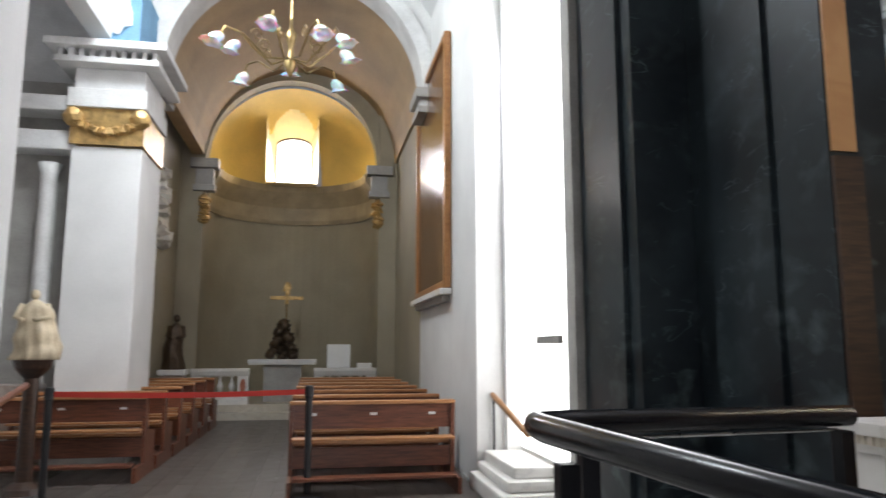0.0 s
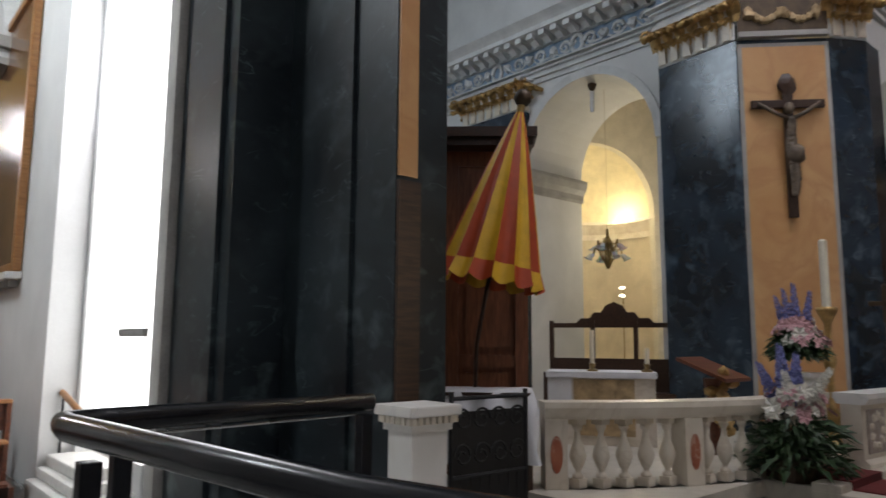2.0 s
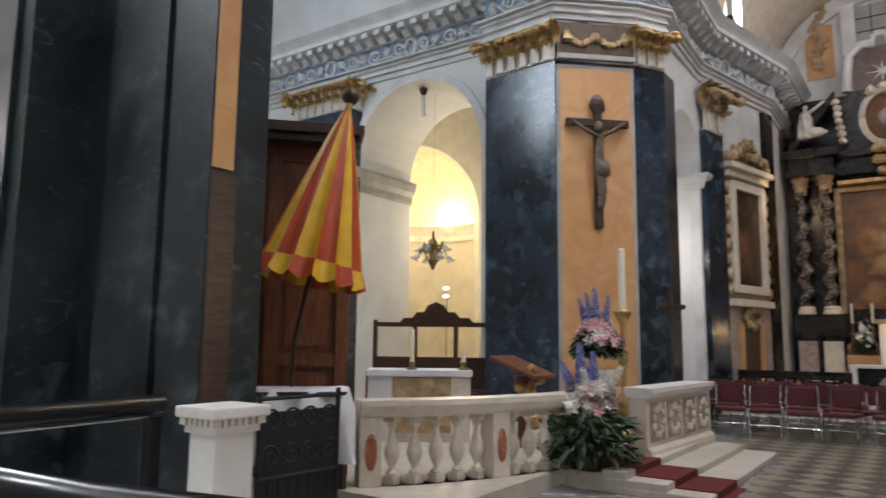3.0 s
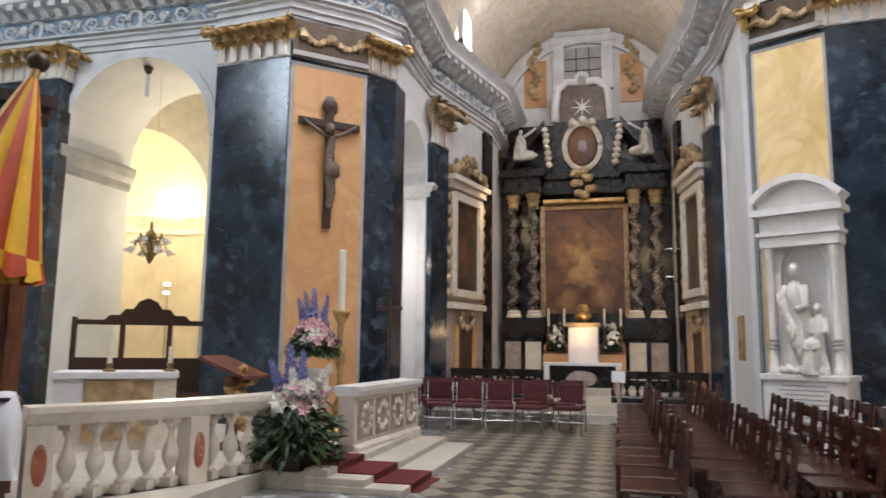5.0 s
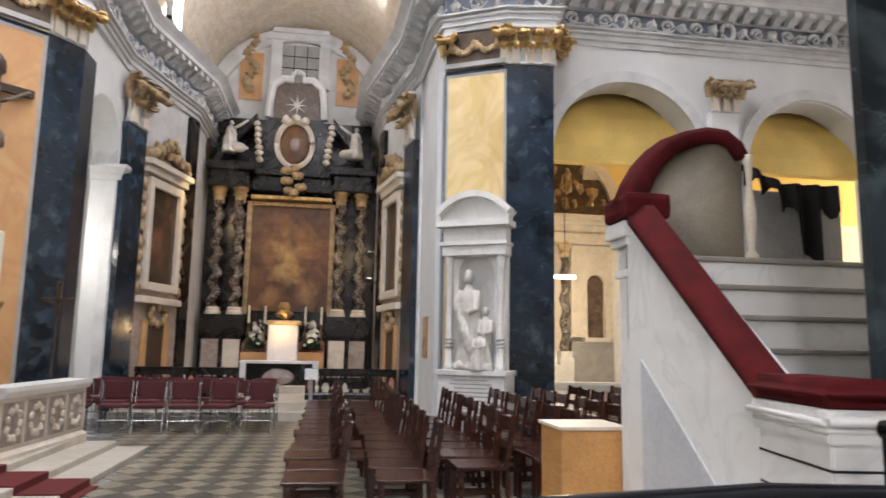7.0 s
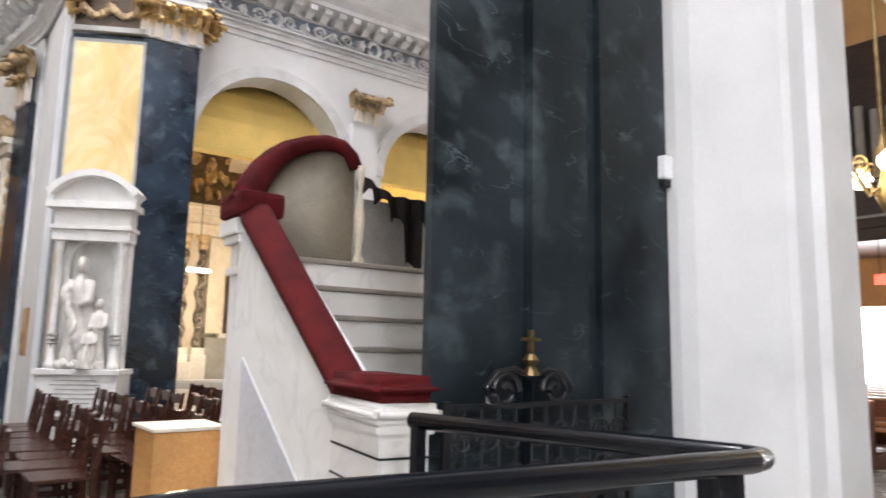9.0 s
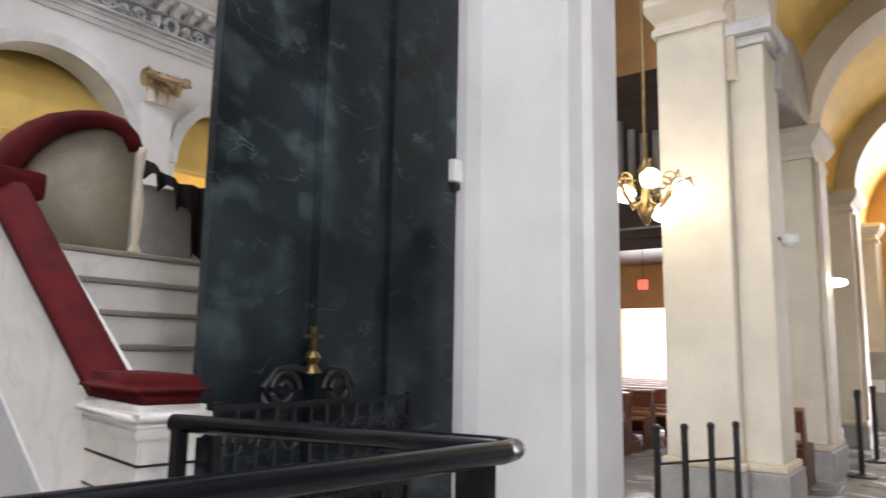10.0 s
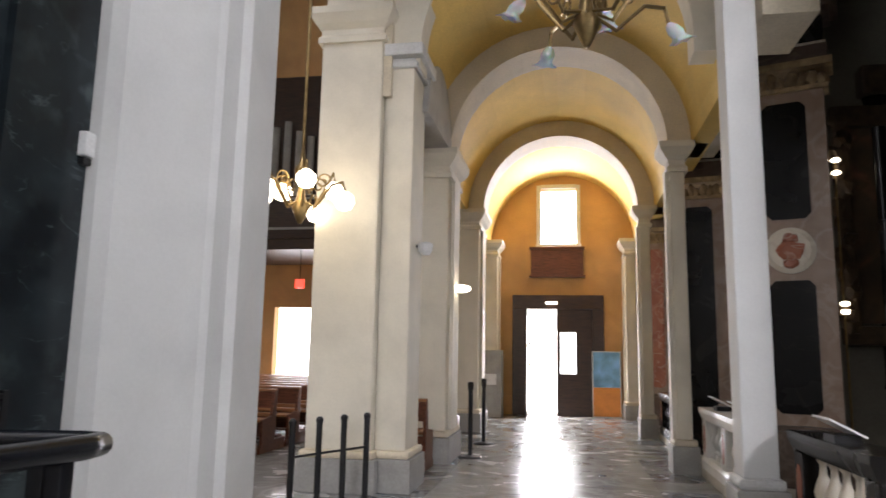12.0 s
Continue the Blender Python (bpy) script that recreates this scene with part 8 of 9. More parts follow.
def aisle_pier(x0, x1, y0, y1, label, group, rise=0.0):
    th = thing("aisle_pier", (0, 0, 0), label, "pier", group)
    part("shaft", boxes((x0, y0, 0.42, x1, y1, 3.88 + rise), bevel=0.02), PIERCREAM, th)
    if rise:
        part("upper_shaft", boxes((x0 + 0.02, y0, 4.26 + rise, x1 - 0.02, y1 - 0.02, 8.6), bevel=0.02), PIERCREAM, th)
    part("corner_strip", boxes((x0 - 0.05 if x0 > 1 else x1, y0 + 0.25, 0.42, x0 if x0 > 1 else x1 + 0.05, y1 - 0.25, 3.88 + rise)), PIERCREAM, th)
    part("base", boxes((x0 - 0.07, y0 - 0.07, 0.0, x1 + 0.07, y1 + 0.07, 0.34), bevel=0.01), GREYSTONE, th)
    part("base_moulding", boxes((x0 - 0.05, y0 - 0.05, 0.34, x1 + 0.05, y1 + 0.05, 0.42), bevel=0.03), CREAM, th)
    bm = bmesh.new()
    moulding(bm, [(x0, y0), (x0, y1), (x1, y1), (x1, y0)], [(o, z + rise) for o, z in [(-0.02, 3.86), (-0.04, 3.86), (-0.04, 3.92), (-0.01, 3.96), (-0.01, 4.02), (-0.07, 4.08), (-0.13, 4.18), (-0.13, 4.26), (0.1, 4.26), (0.1, 3.86)]], True)
    part("capital", bm, PIERCREAM, th, "moulded pale stone capital")
    return th


for x0, x1, y0, y1 in ((2.27, 2.98, -8.75, -7.75), (1.87, 2.6, -10.9, -9.94), (1.95, 2.6, -15.0, -14.0), (1.95, 2.7, -18.3, -17.7)):
    aisle_pier(x0, x1, y0, y1, "square cream plastered pier with moulded capital and grey base", "aisle piers", 1.02 if x1 > 2.9 else 0.0)
for x0, x1, y0, y1 in ((-1.27, -1.08, -10.28, -9.98), (-1.27, -1.08, -14.3, -14.0), (-1.40, -1.10, -18.3, -17.7)):
    aisle_pier(x0, x1, y0, y1, "pale pilaster pier with moulded capital along the chapels", "chapel piers")
th = thing("aisle_pier", (0, 0, 0), "tall pale plaster pier at the mouth of the aisle chapels", "pier", "chapel piers")
part("shaft", boxes((-1.34, -6.86, 0.5, -1.07, -6.55, 6.8), bevel=0.015), PLASTER, th)
part("base", boxes((-1.40, -6.92, 0.0, -1.01, -6.49, 0.42), bevel=0.012), GREYSTONE, th)
part("base_moulding", boxes((-1.38, -6.90, 0.42, -1.03, -6.51, 0.5), bevel=0.03), STUCCO, th)

pp = thing("aisle_pier", (0, 0, 0), "pale pilaster with moulded impost on the flank of the great pier", "pier", "aisle piers")
part("shaft", boxes((1.93, -8.5, 0.42, 2.265, -7.88, 4.6), bevel=0.015), PIERCREAM, pp)
part("base", boxes((1.86, -8.57, 0.0, 2.265, -7.81, 0.34), bevel=0.01), GREYSTONE, pp)
part("base_moulding", boxes((1.88, -8.55, 0.34, 2.265, -7.83, 0.42), bevel=0.03), CREAM, pp)
part("impost", boxes((1.89, -8.54, 4.6, 2.265, -7.84, 4.67), (1.92, -8.51, 4.67, 2.265, -7.87, 4.72), (1.82, -8.6, 4.72, 2.265, -7.78, 4.86), bevel=0.015), STUCCO, pp, "moulded pale stone impost")
# Added grey half disc draws the shade of the arcade arch soffit.
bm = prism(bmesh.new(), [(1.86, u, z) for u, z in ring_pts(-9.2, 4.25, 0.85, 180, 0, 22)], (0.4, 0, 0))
tagged(part("wall_arcade_shade", bm, GREYSTONE), "grey half disc standing in for the shaded soffit of the arcade arch", "wall", kind="structure")

# arcade walls over the piers
for x, op in ((2.18, [(-16.35, 1.3, 4.3), (-12.45, 1.5, 4.3)]), (-1.83, [(-16.3, 1.35, 4.3), (-12.4, 1.5, 4.3), (-8.6, 1.25, 4.3), (-5.8, 0.7, 4.3)])):
    bm = bmesh.new()
    pts = [(-18.4, 7.0), (-18.4, 4.25)]
    for c, h, s in op:
        pts += ring_pts(c, s, h, 180, 0, 18)
    pts += [(-7.8, 4.25), (-7.8, 7.0)] if x > 0 else [(-5.0, 4.25), (-5.0, 7.0)]
    prism(bm, [(x, u, z) for u, z in pts], (0.5 if x > 0 else 0.45, 0, 0))
    tagged(part("wall_arcade", bm, CREAM), "cream plastered arcade wall above the aisle piers", "wall", kind="structure")

# side chapels off the aisle: marble altars behind balustrades, dimness put into the colours
plain_wall("wall_chapels_back", [(-4.0, -18.4, 0, -3.8, -4.6, 8.5), (-3.8, -13.15, 0, -2.0, -12.85, 6.8), (-3.8, -9.6, 0, -2.0, -9.3, 6.8), (-3.8, -5.2, 0, -2.2, -4.95, 8.6)], CHAPELWALL, "grey plastered wall of the side chapels, darkened for their shade")
plain_wall("ceiling_chapels", [(-4.0, -18.4, 6.8, -2.0, -4.6, 7.0)], CHAPELWALL, "plastered ceiling of the side chapels, darkened for their shade", "ceiling")
plain_wall("floor_chapels", [(-3.8, -18.3, 0, -1.35, -4.9, 0.12)], STONESTEP, "raised pale stone step of the side chapels", "step")


def marble_pilaster(x, y, z0, z1, w, field, label, turn=0.0, knot=False, top=0.0):
    th = thing("marble_pilaster", (x, y, z0), label, "pilaster", "chapel marble pilasters", "", turn)
    h = z1 - z0
    part("body", boxes((-w / 2, -0.12, 0, w / 2, 0.12, h), bevel=0.006), CHAPELMARB, th)
    iw = w * 0.27
    for a, b in (((0.12, 0.42 * h), (0.605 * h, h - 0.12)) if knot else ((0.12, h - 0.12),)):
        bm = bmesh.new()
        c = 0.06
        prism(bm, [(-iw + c, 0.118, a), (iw - c, 0.118, a), (iw, 0.118, a + c), (iw, 0.118, b - c), (iw - c, 0.118, b), (-iw + c, 0.118, b), (-iw, 0.118, b - c), (-iw, 0.118, a + c)], (0, 0.015, 0))
        part("dark_inlay", bm, field, th)
    if knot:
        bm = lathe(bmesh.new(), [(0.25, 0), (0.25, 0.02), (0.20, 0.035), (0.17, 0.03)], 28)
        for v_ in bm.verts:
            v_.co = Vector((v_.co.x, 0.12 + v_.co.z, 0.51 * h + v_.co.y))
        part("medallion", bm, CREAMM, th)
        bm = blob(bmesh.new(), (0, 0.15, 0.51 * h), (0.14, 0.03, 0.10), 4, 0.4)
        blob(bm, (0, 0.15, 0.51 * h + 0.13), (0.08, 0.03, 0.06), 5, 0.4)
        blob(bm, (0, 0.15, 0.51 * h - 0.14), (0.08, 0.03, 0.06), 6, 0.4)
        part("medallion_emblem", bm, REDMARB, th)
    bm = bmesh.new()
    for i in range(9):
        blob(bm, (-w / 2 + w * i / 8, 0.12, h + 0.10 + 0.04 * (i % 2)), (0.07, 0.07, 0.1), i, 0.5, 1)
    box(bm, -w / 2 - 0.05, -0.15, h, w / 2 + 0.05, 0.16, h + 0.05)
    box(bm, -w / 2 - 0.1, -0.2, h + 0.24, w / 2 + 0.1, 0.22, h + 0.32)
    part("capital", bm, GILTSTONE, th, "gilded stone capital")
    part("plinth", boxes((-w / 2 - 0.06, -0.16, 0.122 - z0, w / 2 + 0.06, 0.17, -0.06), (-w / 2 - 0.03, -0.14, -0.06, w / 2 + 0.03, 0.15, 0.0), bevel=0.012), BROWNMARB, th)
    if top:
        e = h + 0.322
        part("architrave", boxes((-w / 2 - 0.06, -0.2, e, w / 2 + 0.06, 0.18, e + 0.25 * top), bevel=0.01), BROWNMARB, th)
        part("frieze", boxes((-w / 2 - 0.03, -0.2, e + 0.25 * top, w / 2 + 0.03, 0.15, e + 0.72 * top), bevel=0.006), BLACKM, th)
        part("pale_fillet", boxes((-w / 2 - 0.05, -0.2, e + 0.24 * top, w / 2 + 0.07, 0.2, e + 0.27 * top)), CREAMM, th)
        part("cornice", boxes((-w / 2 - 0.1, -0.22, e + 0.72 * top, w / 2 + 0.1, 0.24, e + 0.82 * top), (-w / 2 - 0.18, -0.24, e + 0.82 * top, w / 2 + 0.18, 0.32, e + top), bevel=0.015), BROWNMARB, th)
    return th


marble_pilaster(-2.14, -8.66, 0.75, 4.35, 0.82, BLACKINLAY, "brown-pink marble pilaster with black inlays and a round emblem", -20, True, 0.7)
marble_pilaster(-1.72, -11.6, 0.62, 3.82, 0.74, BLACKINLAY, "brown-pink marble pilaster with a black inlay", -14, False, 1.0)
marble_pilaster(-1.54, -15.4, 0.74, 3.75, 0.52, REDMARB, "marble pilaster with a red inlay", -10, False, 0.9)
sp_ = thing("side_painting", (-3.32, -9.28, 1.6), "blackened painting in a heavy carved bronze frame on the chapel wall", "painting")
part("canvas", boxes((-0.45, 0.0, 0.25, 0.32, 0.03, 2.55)), PAINTDARK, sp_, "blackened canvas")
for r in ((-0.47, 0.0, 0.0, 0.52, 0.12, 0.22), (-0.47, 0.0, 2.55, 0.52, 0.12, 2.8)):
    part("frame_bar", boxes(r, bevel=0.03), BRONZE, sp_)
bm = boxes((0.32, 0.0, 0.2, 0.50, 0.10, 2.6), bevel=0.03)
for i in range(13):
    blob(bm, (0.44 + 0.05 * math.sin(i * 2.1), 0.09, 0.2 + 0.2 * i), (0.10, 0.05, 0.12), i, 0.6, 2)
part("carved_side", bm, BRONZE, sp_, "carved bronze frame side")
for y, w_ in ((-6.6, 2.0), (-10.4, 2.6), (-15.2, 2.6)):
    at = thing("chapel_altarpiece", (-3.7, y, 0.12), "dim dark altarpiece with a black painting and carved frame", "altarpiece", "side chapel altarpieces")
    # Darker marble carries the dimness of the chapel.
    part("back", boxes((0, -w_ / 2, 0, 0.1, w_ / 2, 5.6)), BROWNMARB, at)
    part("painting", boxes((0.12, -w_ * 0.28, 1.5, 0.14, w_ * 0.28, 4.1)), PAINTDARK, at, "blackened painting")
    for s in (-1, 1):
        part("carved_side", boxes((0.1, s * w_ * 0.33 - 0.1, 1.2, 0.24, s * w_ * 0.33 + 0.1, 4.3), bevel=0.03), BRONZE, at)
        part("column", lathe(bmesh.new(), [(0.13, 1.0), (0.11, 1.1), (0.1, 4.2), (0.15, 4.4)], 12, (0.35, s * w_ * 0.42, 0)), BLACKM, at, smooth=True)
    part("cornice", boxes((0.0, -w_ / 2, 4.4, 0.55, w_ / 2, 4.75), bevel=0.03), BRONZE, at)
    part("table", boxes((0.1, -w_ * 0.35, 0, 0.6, w_ * 0.35, 0.95), bevel=0.02), BLACKM, at)
for x, y, zs in ((-2.80, -9.12, (1.97, 2.06, 3.57, 3.72)), (-2.13, -11.75, (1.25, 1.36, 1.8, 3.24))):
    lp = thing("lamp_pair", (x, y, 0.12), "small lit lamps on a slim pole beside the dim altar", "lamp", "chapel lamps")
    for z in zs:
        part("lamp_shade", blob(bmesh.new(), (0, 0.03, z - 0.12), (0.05, 0.05, 0.028), 1, 0.05, 2), LAMPGLASS, lp, "small lit glass")
    part("lamp_pole", tube(bmesh.new(), [(0, 0, 0.0), (0, 0, zs[-1] - 0.1)], 0.012, 6), BRASS, lp)
DB = baluster_mesh(CREAMM, 0.82)
balustrade("aisle_balustrade", [(-1.5, -6.4), (-1.5, -4.9)], 0.12, 0.78, BLACKM, "dark marble chapel balustrade with cream balusters", DB, 0.2, True, "side chapel balustrades")
balustrade("aisle_balustrade", [(-1.45, -9.8), (-1.45, -7.5)], 0.12, 0.72, WHITEM, "white marble chapel balustrade with balusters", baluster_mesh(WHITEM, 0.74), 0.2, True, "side chapel balustrades")
balustrade("aisle_balustrade", [(-1.45, -13.8), (-1.45, -11.0)], 0.12, 0.72, BLACKM, "dark marble chapel balustrade with balusters", baluster_mesh(BLACKM, 0.74), 0.2, True, "side chapel balustrades")
for y, z in ((-5.6, 0.9), (-8.2, 0.84), (-9.2, 0.84)):
    n = thing("info_panel", (-1.45, y, z), "tilted white information panel on the balustrade", "sign", "information panels")
    bm = prism(bmesh.new(), [(-0.12, -0.16, 0.05), (0.1, -0.16, 0.16), (0.1, 0.16, 0.16), (-0.12, 0.16, 0.05)], (0.01, 0, -0.012))
    part("sheet", bm, PAPER, n)
    part("holder", boxes((-0.1, -0.1, 0.0, 0.06, 0.1, 0.05)), IRON, n)
st_ = robed(bmesh.new(), 1.1, 0.22, 6)
so = part("marble_statue", st_, CREAMM, None, smooth=True)
so.matrix_world = pose(-2.75, -6.35, 1.07)
tagged(so, "cream statue standing in the dim side chapel", "statue")
sd = thing("statue_pedestal", (-2.75, -6.35, 0.12), "dark pedestal in the side chapel", "pedestal")
part("block", boxes((-0.25, -0.25, 0, 0.25, 0.25, 0.95), bevel=0.02), BLACKM, sd)

# entrance door, window over it, posters
dr = thing("entrance_door", (0, -18.36, 0), "dark wooden church door with one leaf open to daylight", "door")
part("frame_left", boxes((1.30, -0.02, 0, 1.62, 0.12, 2.72), bevel=0.015), DARKWOOD, dr)
part("frame_right", boxes((-0.62, -0.02, 0, -0.34, 0.12, 2.72), bevel=0.015), DARKWOOD, dr)
part("lintel", boxes((-0.62, -0.02, 2.6, 1.62, 0.14, 2.95), bevel=0.015), DARKWOOD, dr)
lf = part("closed_leaf", boxes((-0.34, -0.02, 0, 0.53, 0.06, 1.02), (-0.34, -0.02, 2.03, 0.53, 0.06, 2.6), (-0.34, -0.02, 1.02, 0.06, 0.06, 2.03), (0.44, -0.02, 1.02, 0.53, 0.06, 2.03)), DARKWOOD, dr, "closed leaf with a bright glazed panel")
part("glass_panel", boxes((0.06, 0.0, 1.02, 0.44, 0.01, 2.03)), SKYGLOW, lf, "bright glazed panel")
part("open_leaf", boxes((1.22, 0.0, 0, 1.30, 0.75, 2.6), bevel=0.01), DARKWOOD, dr, "open leaf folded inwards")
for z in (0.7, 1.2, 1.7):
    part("latch", boxes((1.16, 0.1, z, 1.22, 0.2, z + 0.08), bevel=0.01), BRASS, dr)
el = thing("exit_light", (0.65, -18.2, 2.72), "small lit white lamp over the door", "lamp")
part("lamp_body", boxes((-0.14, -0.02, 0, 0.14, 0.06, 0.06), bevel=0.01), WHITEGLOW, el)
bd = tagged(part("backdrop_daylight", boxes((-2.0, -21.0, -0.2, 9.5, -20.9, 14.0)), SKYGLOW), "glaring daylight outside the doors and windows", "backdrop", kind="structure")
wd = thing("aisle_window", (0, -18.4, 0), "bright rectangular window over the door", "window")
for r in ((-0.08, 0.0, 4.17, 0.02, 0.08, 5.78), (0.92, 0.0, 4.17, 1.02, 0.08, 5.78), (0.02, 0, 5.7, 0.92, 0.08, 5.8), (-0.1, 0, 4.15, 1.04, 0.12, 4.25)):
    part("frame_bar", boxes(r, bevel=0.01), STUCCO, wd)
bl = thing("balcony_box", (0.52, -18.36, 3.45), "brown wooden panel under the window", "panel")
part("panel", boxes((-0.66, 0, 0, 0.64, 0.12, 0.66), bevel=0.01), REDWOOD, bl)
part("rim", boxes((-0.7, 0, 0.66, 0.68, 0.16, 0.72), (-0.7, 0, -0.05, 0.68, 0.14, 0.0), bevel=0.008), REDWOOD, bl)
po = thing("poster_board", (-0.66, -18.2, 0.0), "free-standing poster in blue above orange", "poster")
part("board", boxes((-0.34, -0.03, 0.0, 0.34, 0.0, 1.58)), PAPER, po)
part("blue_field", boxes((-0.32, 0.0, 0.72, 0.32, 0.006, 1.56)), POSTERB, po, "blue printed upper half")
part("orange_field", boxes((-0.32, 0.0, 0.03, 0.32, 0.006, 0.715)), POSTERO, po, "orange printed lower half")
cb = thing("confessional_box", (2.05, -17.6, 0), "grey cupboard against the pier", "cupboard")
part("body", boxes((-0.24, -0.3, 0, 0.24, 0.25, 1.56), bevel=0.012), GREYSTONE, cb)
part("notice", boxes((-0.12, 0.25, 0.75, 0.16, 0.256, 1.0)), PAPER, cb)
wl = thing("wall_lamp", (1.75, -10.4, 2.30), "lit oval wall lamp on the pier", "lamp")
part("lit_shade", blob(bmesh.new(), (0, 0, 0.05), (0.14, 0.14, 0.06), 1, 0.02, 2), LAMPGLASS, wl)
part("arm", tube(bmesh.new(), [(0, 0, 0.0), (0.14, 0.0, 0.0)], 0.014, 6), BRASS, wl)
ld = thing("loudspeaker", (1.83, -8.2, 2.6), "small pale spotlight pair on the wall", "spotlight")
part("housing", lathe(bmesh.new(), [(0.05, -0.08), (0.08, -0.04), (0.09, 0.04), (0.05, 0.06)], 12), PAPER, ld)
part("bracket", boxes((0.0, -0.03, 0.0, 0.14, 0.03, 0.03)), IRON, ld)

# low post barrier beside the pier
br = thing("post_barrier", (0, 0, 0), "low dark metal post barrier linked by a rod", "barrier")
for i in range(4):
    x, y = 2.66 - 0.14 * i, -6.6 - 0.3 * i
    p = part("post", tube(bmesh.new(), [(x, y, 0), (x, y, 0.78)], 0.03, 8), IRON, br)
    part("cap", lathe(bmesh.new(), [(0.036, 0.78), (0.036, 0.81), (0.02, 0.83)], 10, (x, y, 0)), IRON, p)
part("link_rod", tube(bmesh.new(), [(2.66, -6.6, 0.5), (2.24, -7.5, 0.5)], 0.012, 6), IRON, br)
# belt post near the far pier
stanchion(1.62, -10.6)
stanchion(1.62, -12.2)

# bench ends with pale edges in the arcade
for y in (-9.35, -11.6):
    b = church_bench(1.3)
    b.matrix_world = pose(2.63, y, 0, 0, 0, 180)

# nave benches seen through the gap
nb = church_bench(3.4)
nb["group"] = "nave benches"
nb["label"] = "dark wooden nave bench in a long row"
nb.matrix_world = pose(6.2, -7.6, 0)
for i in range(1, 11):
    copy_thing(nb, pose(6.2, -7.6 - 0.95 * i, 0))
# gallery across the nave end and its window
gl = thing("organ_gallery", (0, 0, 0), "dark wooden gallery across the nave end", "gallery")
part("deck", boxes((3.2, -18.3, 3.75, 12.0, -15.6, 4.0)), DARKWOOD, gl)
part("parapet", boxes((3.2, -15.7, 4.0, 12.0, -15.55, 5.0), bevel=0.01), DARKWOOD, gl)
for z in (4.2, 4.9):
    part("parapet_rail", boxes((3.2, -15.53, z, 12.0, -15.5, z + 0.05)), GREYSTONE, gl)
for x in (3.4, 7.9, 11.8):
    part("column", lathe(bmesh.new(), [(0.14, 0), (0.12, 0.2), (0.1, 3.6), (0.16, 3.75)], 12, (x, -15.7, 0)), DARKWOOD, gl)
part("organ_case", boxes((5.5, -18.2, 4.0, 9.5, -17.2, 8.6), bevel=0.02), DARKWOOD, gl)
for i in range(12):
    part("organ_pipe", tube(bmesh.new(), [(5.75 + 0.32 * i, -17.12, 4.4), (5.75 + 0.32 * i, -17.12, 7.4 - 0.5 * abs(math.sin(i * 0.6)))], 0.1, 8), GREYSTONE, gl)
rl = thing("exit_sign", (6.24, -15.62, 2.86), "small red lit sign hanging in the nave", "sign")
part("lit_face", boxes((-0.1, -0.02, 0, 0.1, 0.02, 0.2)), glow("red_sign_light", (1.0, 0.08, 0.05), 2.5), rl)
part("hanger", tube(bmesh.new(), [(0, 0, 0.2), (0, 0, 0.92)], 0.008, 6), IRON, rl)

# far aisle behind the nave arch: lit altar with columns, small balustrade
fa = thing("far_altar", (16.3, -4.9, 0), "cream marble side altar with dark twisted columns, warmly lit", "altar")
part("back", boxes((0.30, -2.1, 0, 0.5, 1.9, 4.0)), CREAMM, fa)
for y in (-0.65, -0.25, 1.25, 1.65):
    bm = bmesh.new()
    rows = []
    for i in range(41):
        a = i / 40 * 2 * math.pi * 4
        rows.append([bm.verts.new((0.03 * math.cos(a) + 0.1 * math.cos(q * math.pi / 6), y + 0.03 * math.sin(a) + 0.1 * math.sin(q * math.pi / 6), 1.35 + 2.2 * i / 40)) for q in range(12)])
    for p, q in zip(rows, rows[1:]):
        for j in range(12):
            bm.faces.new((p[j], p[(j + 1) % 12], q[(j + 1) % 12], q[j]))
    part("twisted_column", bm, TWISTM, fa, "dark mottled twisted column", smooth=True)
    part("column_capital", lathe(bmesh.new(), [(0.1, 3.55), (0.13, 3.62), (0.11, 3.7), (0.17, 3.82), (0.17, 3.88)], 14, (0, y, 0)), GILTSTONE, fa)
    part("column_base", boxes((-0.17, y - 0.17, 0.0, 0.17, y + 0.17, 1.2), (-0.14, y - 0.14, 1.2, 0.14, y + 0.14, 1.35), bevel=0.012), WHITEM, fa)
bm = prism(bmesh.new(), [(0.10, u, z) for u, z in arch_outline(-2.05, -0.85, 1.68, 3.86, [(-1.47, 0.22, 2.95)], 14)], (0.16, 0, 0))
part("niche_panel", bm, CREAMM, fa, "cream stone panel with a round-headed niche")
part("niche_back", boxes((0.24, -1.75, 1.6, 0.29, -1.2, 3.3)), BROWNMARB, fa)
part("niche_sill", boxes((0.04, -1.78, 1.58, 0.28, -1.16, 1.68), bevel=0.012), WHITEM, fa)
part("dado", boxes((0.08, -2.05, 0, 0.29, -0.85, 1.58), bevel=0.012), GREYSTONE, fa)
part("pilaster", boxes((-0.02, -2.12, 0.4, 0.22, -1.88, 3.86), bevel=0.012), WHITEM, fa)
part("cornice", boxes((-0.12, -2.15, 3.88, 0.45, 1.95, 4.12), (-0.06, -2.12, 4.12, 0.45, 1.9, 4.34), (-0.26, -2.25, 4.34, 0.45, 2.0, 4.44), (-0.34, -2.32, 4.44, 0.45, 2.05, 4.54), bevel=0.015), CREAMM, fa)
bm = prism(bmesh.new(), [(0.2, u, z) for u, z in [*ring_pts(-0.2, 4.54, 1.75, 180, 0, 24)]], (0.2, 0, 0))
part("lunette", bm, BROWNMARB, fa, "dark lunette with carved relief")
